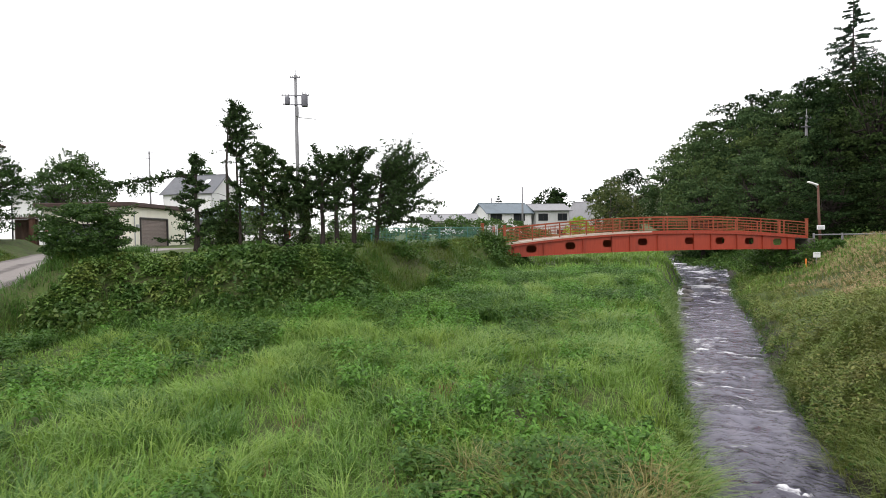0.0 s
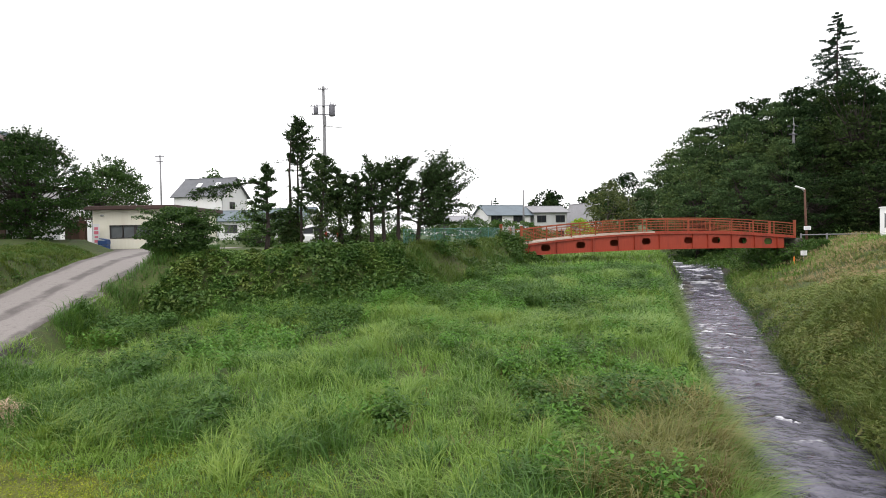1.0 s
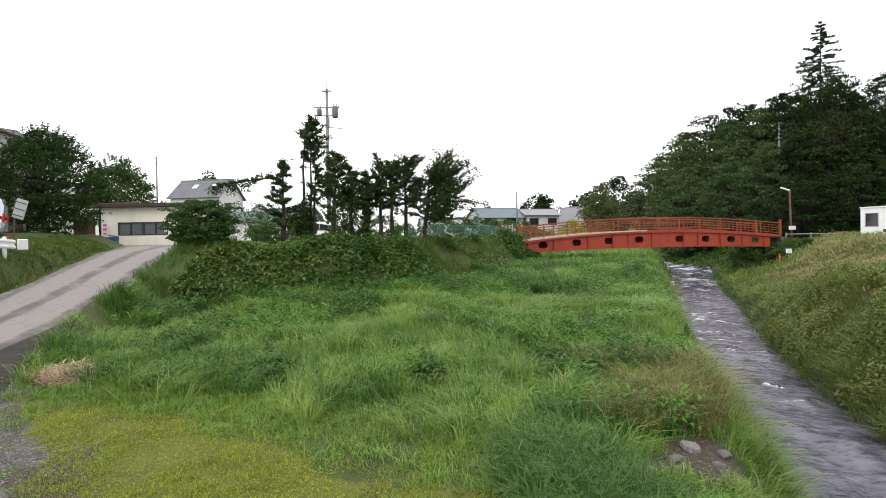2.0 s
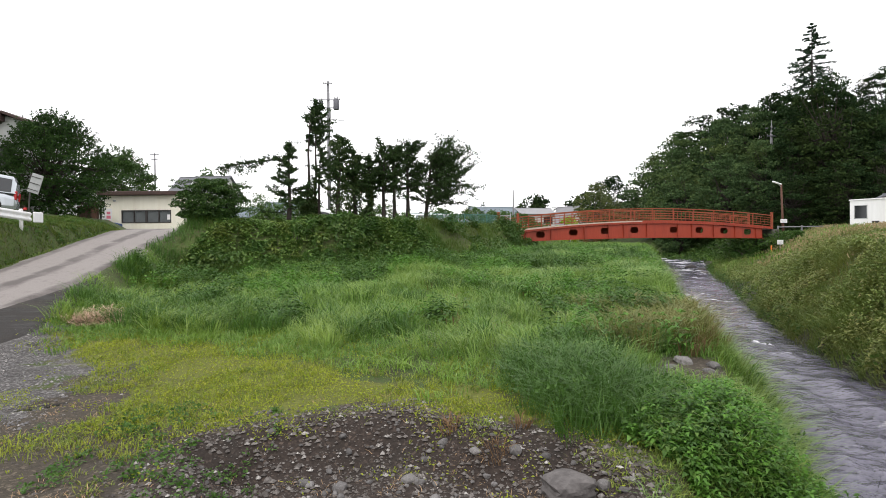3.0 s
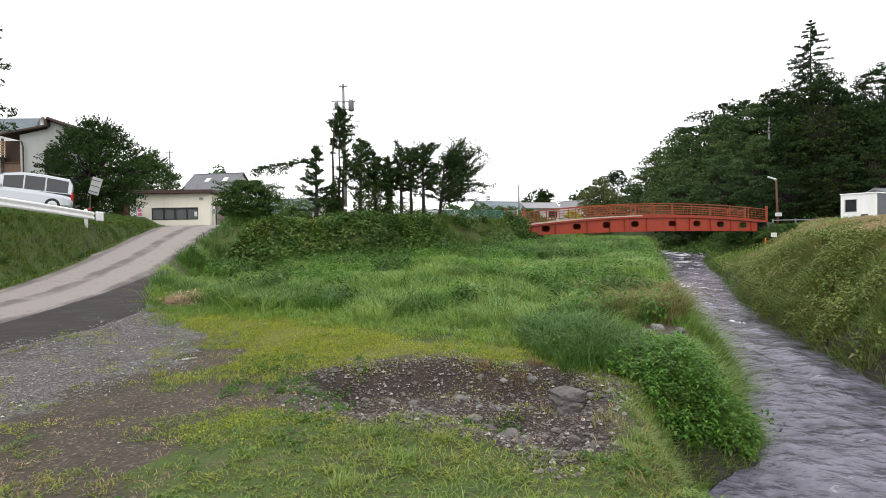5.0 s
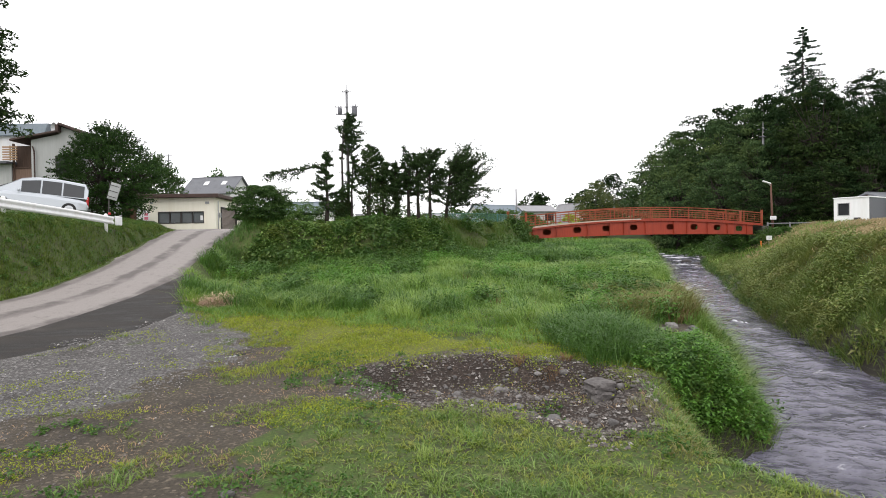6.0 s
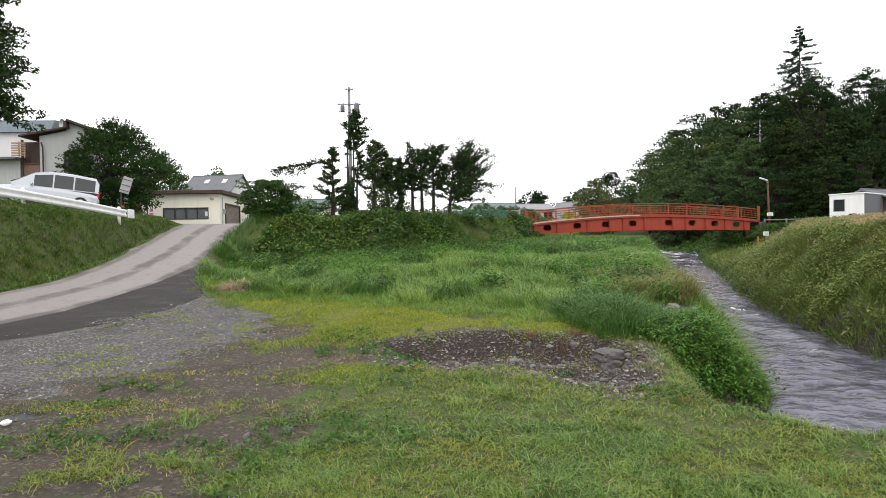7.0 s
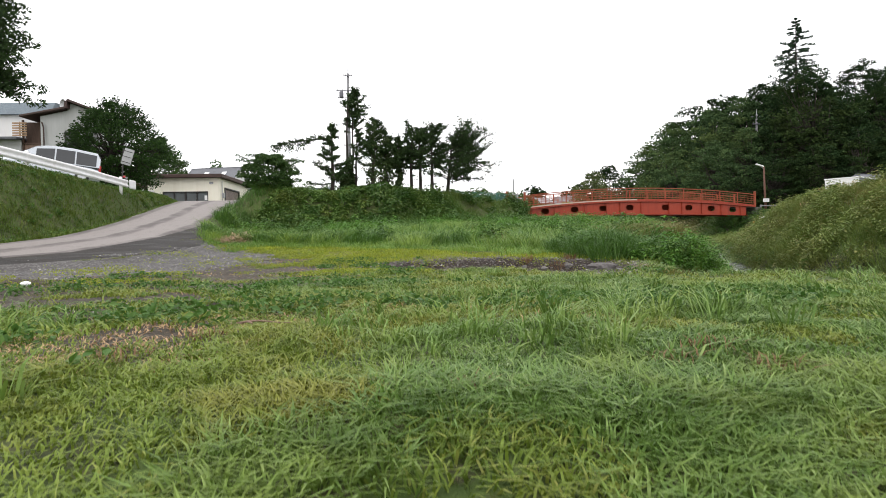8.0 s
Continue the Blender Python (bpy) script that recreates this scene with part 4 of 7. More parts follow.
def pine(rng, at, top, lean=(0, 0), first=0.35, reach=1.4, boughs=16, trunk=0.13, side=None, ivy=0.0, ivy_top=0.93, name="pine_tree", label="dark sparse pine with bare trunk on the bank", long_bough=False, rise=0.35, fan=0.0, stubs=8):
    """A dark, sparse pine: bent trunk, rising boughs, flat sprays of needles on side twigs with sky between them."""
    x, y = at
    z0 = gz(x, y) - 0.1
    t = thing(name, label, "tree", (x, y, z0), 0, "pines on the bank")
    H = top - z0
    zz = np.linspace(0, H, 9)
    tx = lean[0] * (zz / H) ** 1.4 + np.cumsum(rng.normal(0, 0.03, 9))
    ty = lean[1] * (zz / H) ** 1.4 + np.cumsum(rng.normal(0, 0.03, 9))
    tx, ty = tx - tx[0], ty - ty[0]
    path = np.stack([tx, ty, zz], 1)
    g, lv = Geo().tube(path, np.linspace(trunk, 0.025, 9), 8), Geo()

    def on_trunk(f):
        return np.array([np.interp(f * H, zz, path[:, c]) for c in range(3)])

    def needles(a, b, n, fat=0.05):
        f = rng.uniform(0.05, 1.08, (n, 1))
        c = a + (b - a) * f + rng.normal(0, fat, (n, 3)) * np.array([1, 1, 0.6])
        lv.leaves(c, 0.15, rng, 0.35, 0.42)

    def clothe(P, L):
        n = len(P) - 1
        for q in range(1, n + 1):
            d = P[q] - P[q - 1]
            d /= np.linalg.norm(d) + 1e-9
            flat = np.array([-d[1], d[0], 0.0])
            flat /= np.linalg.norm(flat) + 1e-9
            if q > 1:
                needles(P[q - 1], P[q], 5, 0.035)
            for sd in (-1, 1):
                if rng.random() < 0.18:
                    continue
                e = P[q] + (d * rng.uniform(0.5, 1.1) + flat * sd * rng.uniform(0.5, 1.0) + np.array([0, 0, rng.normal(0.08, 0.22)])) * L * rng.uniform(0.16, 0.36) * (1.15 - 0.5 * q / n)
                g.tube([P[q], e], [0.008, 0.003], 3, caps=False)
                needles(P[q], e, 12 if q > 1 else 4, 0.06)

    for k in range(boughs):
        f = first + (1 - first) * (k + rng.uniform(0, 0.8)) / boughs
        ang = rng.uniform(0, 2 * np.pi) if side is None or rng.random() < 0.3 else rng.normal(side, 0.5)
        u = (f - first) / (1 - first)
        L = reach * ((1.0 - 0.72 * u) * (1 - fan) + fan * (0.6 + 0.4 * np.sin(np.pi * min(1, u * 1.1)))) * rng.uniform(0.55, 1.3)
        P = bough(rng, on_trunk(f), (np.cos(ang), np.sin(ang), rise * rng.uniform(0.2, 1.5) + 0.25 * u), L, 0.03, int(5 + 2 * L))
        g.tube(P, np.linspace(0.030, 0.006, len(P)), 5)
        clothe(P, max(L, 0.6))
    # dead stubs on the bare stem
    for k in range(stubs):
        ang, f = rng.uniform(0, 2 * np.pi), rng.uniform(0.12, max(0.2, first))
        P = bough(rng, on_trunk(f), (np.cos(ang), np.sin(ang), 0.25), rng.uniform(0.2, 0.7), 0.01, 4)
        g.tube(P, np.linspace(0.014, 0.004, 5), 4)
        if rng.random() < 0.4:
            needles(P[-2], P[-1], 8)
    for q in range(6):
        c = path[-1] + np.array([0, 0, -0.09 * q])
        needles(c, c + np.array([rng.normal(0, 0.12), rng.normal(0, 0.12), 0.16]), 10)
    if long_bough:
        P = bough(rng, on_trunk(0.74), (-1, -0.1, 0.45), 3.2, -0.13, 10)
        g.tube(P, np.linspace(0.05, 0.01, len(P)), 6)
        clothe(P, 1.9)
        clothe(P, 1.4)
        for c in P[4:]:
            e = c + np.array([rng.normal(-0.15, 0.1), rng.normal(0, 0.15), rng.uniform(-0.5, -0.1)])
            g.tube([c, e], [0.012, 0.005], 4)
            needles(c, e, 60, 0.10)
    part("trunk", g, M_BARK, t, smooth=True)
    part("crown", lv, M_PINE, t)
    if ivy:
        iv = Geo()
        for f in np.linspace(0.03, ivy_top, 26):
            s = on_trunk(f)
            iv.leaves(clump(rng, s + rng.normal(0, 0.4, 3) * ivy, ivy * rng.uniform(0.4, 1.1) * (1.15 - 0.4 * f), 130, 0.8), 0.11, rng, 0.3, 0.7)
        part("ivy", iv, M_PINEIVY, t, "climbing ivy over the trunk")
    return t


def broad_tree(rng, at, height, radius, crown_low, material, bark, name, label, group="", leaf=0.3, clumps=60, per=90, trunk=0.2, squash=0.7, z0=None, skirt=0.0, shoots=0, grain=1.0):
    """A leafy tree: trunk, forked limbs and a crown of many leaf clumps with gaps."""
    x, y = at
    z0 = gz(x, y) - 0.15 if z0 is None else z0
    t = thing(name, label, "tree", (x, y, z0), 0, group)
    g, lv = Geo(), Geo()
    mid = height * 0.55
    path = bough(rng, (0, 0, 0), (rng.normal(0, 0.06), rng.normal(0, 0.06), 1), mid, 0.05, 6)
    g.tube(path, np.linspace(trunk, trunk * 0.55, 7), 9)
    cz = (height + crown_low) / 2
    hz = (height - crown_low) / 2
    for k in range(clumps):
        u = rng.normal(size=3)
        u /= np.linalg.norm(u)
        rr = rng.uniform(0.45, 1.06) ** 0.6
        taper = 1.0 - 0.35 * max(0, u[2]) + skirt * max(0, -u[2])
        c = np.array([u[0] * radius * taper * rr, u[1] * radius * taper * rr, cz + u[2] * hz * rr])
        s = radius * rng.uniform(0.15, 0.33) * grain
        lv.leaves(clump(rng, c, s, int(per * rng.uniform(0.7, 1.3)), squash), leaf, rng, 0.35, 0.6)
        if k % 3 == 0:
            a = path[rng.integers(2, 7)]
            m = (a + c) / 2 + rng.normal(0, 0.06 * radius, 3) * np.array([1, 1, 0.4])
            g.tube([a, m, c], [trunk * 0.35, trunk * 0.2, 0.02], 5)
    for k in range(shoots):
        u = rng.normal(size=3)
        u /= np.linalg.norm(u)
        u[2] = u[2] if rng.random() < 0.3 else abs(u[2])
        taper = 1.0 - 0.35 * max(0, u[2])
        P = bough(rng, np.array([u[0] * radius * taper, u[1] * radius * taper, cz + u[2] * hz]) * np.array([0.86, 0.86, 0.97]), u + np.array([0, 0, 0.55]), radius * rng.uniform(0.12, 0.30), 0.02, 5)
        g.tube(P, np.linspace(0.014, 0.004, 6), 4, caps=False)
        for q in range(1, 6):
            lv.leaves(clump(rng, P[q], 0.13 * (1.25 - 0.15 * q), 9, 0.7), leaf * 0.8, rng, 0.25, 0.45)
    part("trunk", g, bark, t, smooth=True)
    part("crown", lv, material, t)
    return t


def conifer(rng, at, height, radius, low, material, name, label, group="", leaf=0.35, tiers=26, dens=46, z0=None, trunk=0.3, tight=1.0):
    """A spire of drooping tiers."""
    x, y = at
    z0 = gz(x, y) - 0.2 if z0 is None else z0
    t = thing(name, label, "tree", (x, y, z0), 0, group)
    g, lv = Geo().tube(np.stack([np.zeros(6), np.zeros(6), np.linspace(0, height, 6)], 1), np.linspace(trunk, 0.03, 6), 8), Geo()
    for k in range(tiers):
        f = k / (tiers - 1)
        zt = low + (height - low) * f
        R = radius * (1 - f) ** 0.8 + 0.12
        for _ in range(max(4, int(7 * (1 - f) + 3))):
            ang = rng.uniform(0, 2 * np.pi)
            L = R * rng.uniform(0.55, 1.15)
            P = bough(rng, (0, 0, zt), (np.cos(ang), np.sin(ang), 0.15), L, -0.06, 5)
            g.tube(P, np.linspace(0.05, 0.01, 6), 4, caps=False)
            for q in range(2, 6):
                lv.leaves(clump(rng, P[q], (0.13 * L + 0.12) * tight, int(dens * 0.3), 0.5), leaf, rng, 0.3, 0.4)
    part("trunk", g, M_BARK, t, smooth=True)
    part("crown", lv, material, t)
    return t


rng = np.random.default_rng(11)
pine(rng, (-10.0, 22.3), 7.2, (0.0, 0), 0.16, 1.1, 34, long_bough=True, label="dark pine with one long drooping bough", rise=0.1)
pine(rng, (-9.4, 23.9), 9.3, (0.1, 0), 0.79, 1.25, 16, trunk=0.10, ivy=0.34, ivy_top=0.3, label="tall thin pine, bare below a tufted top", fan=0.6, side=0.3, stubs=16)
pine(rng, (-9.1, 24.1), 8.5, (0.1, 0), 0.76, 1.0, 12, trunk=0.09, ivy=0.3, ivy_top=0.25, label="tall thin pine, bare below a tufted top", stubs=14)
pine(rng, (-8.75, 23.8), 7.2, (0.2, 0), 0.52, 0.8, 10, trunk=0.08, label="thin pine with short side boughs")
pine(rng, (-7.75, 23.5), 7.7, (0.05, 0), 0.40, 1.25, 24, ivy=0.5, label="pine wrapped in climbing ivy")
pine(rng, (-6.9, 24.3), 7.1, (-0.1, 0), 0.42, 1.3, 24, ivy=0.6, ivy_top=0.86, label="pine wrapped in climbing ivy")
pine(rng, (-6.2, 24.8), 6.9, (0.05, 0), 0.38, 1.3, 26, ivy=0.25, ivy_top=0.7)
pine(rng, (-5.5, 25.0), 7.3, (0.0, 0), 0.42, 1.45, 28, fan=0.6, rise=0.5)
pine(rng, (-4.85, 25.3), 7.25, (-0.05, 0), 0.44, 1.35, 26, fan=0.6, rise=0.5)
pine(rng, (-4.1, 25.6), 7.55, (0.0, 0), 0.42, 1.65, 32, fan=0.7, side=0.3, rise=0.55)
pine(rng, (-3.1, 25.8), 7.0, (0.3, 0), 0.26, 2.7, 74, side=0.0, label="spreading pine with boughs swept to one side", fan=0.8, rise=0.30)

broad_tree(rng, (-24.8, 27.9), 6.0, 3.0, -0.2, M_DARKTREE, M_BARK, "round_tree", "dense dark-green round tree beside the upper road", leaf=0.135, clumps=330, per=70, trunk=0.17, squash=0.34, shoots=330, grain=0.75)


broad_tree(rng, (-30.7, 46.0), 7.9, 2.9, 1.6, M_TREE, M_BARK2, "leafy_tree", "dark-green leafy tree behind the round tree", "trees between the houses", leaf=0.19, clumps=150, per=85, trunk=0.14, squash=0.5, shoots=60)


def layered_shrub(rng, at, height, radius):
    x, y = at
    t = thing("layered_shrub", "low layered evergreen shrub at the top of the bank", "shrub", (x, y, gz(x, y) - 0.1))
    g, lv = Geo(), Geo()
    for k in range(9):
        g.tube(bough(rng, (rng.normal(0, 0.12), rng.normal(0, 0.12), 0), (rng.normal(0, 0.5), rng.normal(0, 0.5), 1), height * 0.8, 0.0, 5), np.linspace(0.05, 0.015, 6), 5)
    for k in range(150):
        f = rng.uniform(0.02, 1)
        ang = rng.uniform(0, 2 * np.pi)
        r = radius * (0.75 + 0.45 * math.sin(math.pi * min(1, f * 1.15)) - 0.4 * f ** 3) * rng.uniform(0.25, 1.0) ** 0.5
        lv.leaves(clump(rng, (r * np.cos(ang), r * np.sin(ang), f * height), 0.34, 125, 0.34), 0.105, rng, 0.5, 0.55)
    for k in range(16):
        ang = rng.uniform(0, 2 * np.pi)
        P = bough(rng, (0.7 * np.cos(ang), 0.7 * np.sin(ang), height * rng.uniform(0.35, 0.85)), (np.cos(ang), np.sin(ang), 0.4), 1.05, -0.03, 5)
        g.tube(P, np.linspace(0.02, 0.006, 6), 4)
        for c in P[2:]:
            lv.leaves(clump(rng, c, 0.15, 26, 0.5), 0.095, rng, 0.5, 0.5)
    part("stems", g, M_BARK, t)
    part("crown", lv, M_TREE, t)


layered_shrub(rng, (-12.9, 20.0), 1.95, 1.25)


# wood on the far slope
FG = "trees of the wooded slope"
WOOD = [broad_tree(rng, at, h, r, low, m, M_BARK, "forest_tree", note, FG, 0.34, 210, 62, 0.3, 0.38, grain=0.85)
        for at, h, r, low, m, note in (((36.5, 87), 14, 5.0, 0.6, M_HAZEWOOD, "tall leafy tree at the wood's edge, painted paler for haze"), ((47.3, 69.5), 14, 4.6, 0.4, M_FOREST, "tall leafy tree in the dark wood"), ((41.6, 54), 14, 5.2, 0.3, M_FOREST, "tall leafy tree in the dark wood"))]
for i, (x, y, top) in enumerate([
        (40.5, 86.6, 20.3), (45, 86.5, 23.5), (50, 86.4, 25.6), (56, 86.2, 26), (35, 73, 16.5), (38.5, 69.6, 18.8), (43, 69.5, 20.5),
        (52, 69.2, 21.5), (56, 69.1, 22.3), (61, 69, 26), (33.5, 60, 12.5), (35, 55, 13.2), (37.5, 53.5, 14.3),
        (46.3, 53.3, 16.9), (51, 53.2, 18), (34.0, 48.5, 9.2), (37, 45.6, 10), (41, 45, 11.4), (45, 44.3, 12.6), (31, 66, 12),
        (44, 61, 17), (50, 61, 19), (57, 60, 22.5)]):
    g0 = gz(x, y) - 0.4
    s = min(1.15, max(0.62, (top - g0) / 15))
    # trees far to the left take the haze-lightened leaves
    c = copy_thing(WOOD[0 if x < 45 and y > 54 else 1 + i % 2], pose(x, y, g0, 0, 0, (i * 77) % 360))
    c.scale = (s, s, (top - g0) / 14.0)
conifer(rng, (53, 71.4), 21.5, 6.2, 5, M_FIR, "fir_tree", "tall dark fir above the wood", leaf=0.30, tiers=36, dens=80, z0=11.6, tight=0.62)
conifer(rng, (-28.7, 19.5), 24, 3.5, 5.2, M_PINE, "cedar_tree", "tall dark conifer beside the house", leaf=0.24, tiers=76, dens=165, tight=0.85)
FT = "trees between the houses"
broad_tree(rng, (28.6, 92), 12.2, 4.5, 1.0, M_OLIVETREE, M_BARK2, "leafy_tree", "pale-green leafy tree behind the bridge", FT, 0.35, 90, 80, 0.25)
broad_tree(rng, (37, 108), 12, 4.5, 1.0, M_FOREST, M_BARK, "leafy_tree", "dark leafy tree behind the bridge", FT, 0.4, 80, 80, 0.25)
broad_tree(rng, (33, 166), 15, 6.5, 3, M_FOREST, M_BARK, "leafy_tree", "dark spreading tree behind the houses", FT, 0.7, 80, 60, 0.3)
broad_tree(rng, (-47.0, 112), 14.2, 4.5, 3, M_TREE, M_BARK, "leafy_tree", "green tree behind the slate-roofed house", FT, 0.5, 60, 60, 0.3)
broad_tree(rng, (43, 150), 12, 6, 2, M_FOREST, M_BARK, "leafy_tree", "dark spreading tree behind the houses", FT, 0.7, 70, 60, 0.3)
conifer(rng, (17.5, 172), 13.5, 3.2, 2, M_FIR, "dark_conifer", "small dark conifer behind the houses", FT, 0.5, 16, 40)
broad_tree(rng, (17.8, 72), 4.4, 1.9, 0.3, M_LIME, M_BARK2, "lime_bush", "bright yellow-green bush beyond the bridge", "", 0.22, 50, 60, 0.1)
broad_tree(rng, (22.6, 76), 4.0, 2.1, 0.2, M_RUSTLEAF, M_BARK2, "russet_bush", "russet-leaved bush beyond the bridge", "", 0.22, 45, 60, 0.1)
for x, y, s in ((-1.5, 41, 1.0), (1.2, 42, 1.15), (3.6, 43.5, 1.0), (6, 46, 0.9), (8.5, 49, 0.9), (-4.5, 40.5, 0.9), (-13.8, 33, 0.8), (-16, 44, 1.6), (-18.2, 45, 1.9), (-13.6, 45, 1.5), (-6.5, 41, 1.2), (-8.6, 41.5, 1.1)):
    broad_tree(rng, (x, y), 1.9 * s, 1.6 * s, 0.1, M_SHRUB, M_BARK2, "garden_shrub", "dark-green garden shrub behind the fence", "shrubs behind the fence", 0.16, 40, 60, 0.06)


# ---- town ----
def gable_house(at, turn, size, eave, ridge, wall_mat, roof_mat, name, label, windows=(), overhang=0.5, along="x", storeys=1, z0=None):
    """A house with a thick pitched roof; the ridge runs along x of the house. windows: (face, along, low, width, height)."""
    x, y = at
    z0 = gz(x, y) - 0.2 if z0 is None else z0
    h = thing(name, label, "house", (x, y, z0), turn, "houses of the town")
    w, d = size
    g = Geo()
    for sy in (-1, 1):
        g.box((0, sy * (d / 2 - 0.09), eave / 2), (w, 0.18, eave))
    for sx in (-1, 1):
        g.prism([(-d / 2, 0), (d / 2, 0), (d / 2, eave), (0, ridge), (-d / 2, eave)], (0, 1, 0), (0, 0, 1), (-0.18 * sx, 0, 0), (sx * w / 2, 0, 0))
    part("wall", g, wall_mat, h)
    slope = math.hypot(d / 2 + overhang, (ridge - eave) * (d / 2 + overhang) / (d / 2))
    ang = math.atan2(ridge - eave, d / 2)
    roof = Geo()
    for sy in (-1, 1):
        r = np.array(Matrix.Rotation(-sy * ang, 3, "X"))
        c = np.array([0, sy * (d / 2 + overhang) / 2, ridge - (ridge - eave) * (d / 2 + overhang) / d + 0.09])
        roof.box(c, (w + 2 * overhang, slope, 0.16), 0.03, r)
    roof.box((0, 0, ridge + 0.14), (w + 2 * overhang, 0.35, 0.14), 0.04)
    part("roof", roof, roof_mat, h)
    for face, a, low, ww, hh in windows:
        win = {"s": (a, -d / 2 - 0.02, low + hh / 2, 0), "e": (w / 2 + 0.02, a, low + hh / 2, 90), "w": (-w / 2 - 0.02, a, low + hh / 2, -90)}[face]
        rot = np.array(Matrix.Rotation(radians(win[3]), 3, "Z"))
        fr = Geo()
        for dx, dz, sx, sz in ((0, hh / 2, ww + 0.1, 0.07), (0, -hh / 2, ww + 0.1, 0.07), (-ww / 2, 0, 0.07, hh), (ww / 2, 0, 0.07, hh), (0, 0, 0.05, hh)):
            fr.box(rot @ np.array([dx, 0, dz]) + np.array(win[:3]), (sx, 0.1, sz), 0.01, rot)
        wo = part("window", fr, M_FRAME, h)
        part("pane", Geo().box(np.array(win[:3]), (ww, 0.03, hh), 0, rot), M_DARKGLASS, wo)
    return h


house_spots = [
    ((-43.0, 99), -12, (9.5, 8), 8.0, 11.2, M_WHITE, M_SLATE, "white house with a slate-grey pitched roof and skylights", (("s", -2, 2.2, 2.5, 2.0), ("s", 3, 2.2, 2.0, 1.2), ("e", -1, 2.4, 2.2, 1.4), ("e", -1, 5.6, 1.6, 1.2))),
    ((12.2, 114), 18, (9.5, 8), 4.0, 6.0, M_WHITE, M_BLUEROOF, "white bungalow with a blue-grey hipped roof", (("s", -3, 2.4, 2.4, 1.6), ("s", 2, 2.4, 2.4, 1.6), ("e", 0, 2.6, 1.8, 1.4))),
    ((21.6, 116), 12, (7.5, 7), 6.7, 8.0, M_HOUSE, M_GREYROOF, "pale two-storey house with a balcony", (("s", -2.5, 1.2, 2, 1.5), ("s", 2, 1.2, 2, 1.5), ("s", -2, 4.6, 2, 1.4), ("s", 2.2, 4.6, 2, 1.4), ("e", 0, 4.6, 2, 1.4))),
    ((30.8, 120), -60, (6, 5), 4.4, 8.6, M_WHITE, M_GREYROOF, "small house with a steep pale roof", (("s", 0, 1.5, 2, 1.4),)),
    ((-41.5, 60), 0, (6, 6), 5.4, 6.4, M_WHITE, M_GREYROOF, "white two-storey house with a grey roof", (("s", 1, 4.2, 1.6, 1.2),)),
    ((-19.0, 62), -14, (5.5, 4.5), 2.6, 3.9, M_WHITE, M_BLUEROOF, "small white house with a grey roof behind the pines", (("s", -1.5, 0.9, 1.4, 1.2), ("s", 1.4, 0.9, 1.2, 1.2))),
    ((-32.0, 86), 6, (8, 6), 3.2, 4.7, M_WHITE, M_BLUEROOF, "white house with a blue roof", (("s", -2, 1.3, 1.8, 1.2), ("s", 2, 1.3, 1.8, 1.2))),
    ((1.0, 95), 8, (9, 6), 2.4, 3.5, M_WHITE, M_GREYROOF, "low white house half hidden behind the bank", (("s", -2, 0.9, 1.8, 1.1), ("s", 2, 0.9, 1.8, 1.1))),
]
for at, turn, size, eave, ridge, wm, rm, label, wins in house_spots:
    made = gable_house(at, turn, size, eave, ridge, wm, rm, "house", label, wins)
    if "skylights" in label:
        ang = math.atan2(ridge - eave, size[1] / 2)
        for sx in (-1.2, 2.4):
            r = np.array(Matrix.Rotation(ang, 3, "X"))
            c = np.array([sx, -size[1] * 0.22, ridge - (ridge - eave) * 0.44 + 0.22])
            sky_l = part("skylight", Geo().box(c, (0.9, 1.2, 0.1), 0.02, r), M_GUARD, made, "white-framed skylight")
            part("pane", Geo().box(c + np.array([0, -0.03, 0.05]), (0.7, 1.0, 0.03), 0, r), M_LAMP, sky_l)


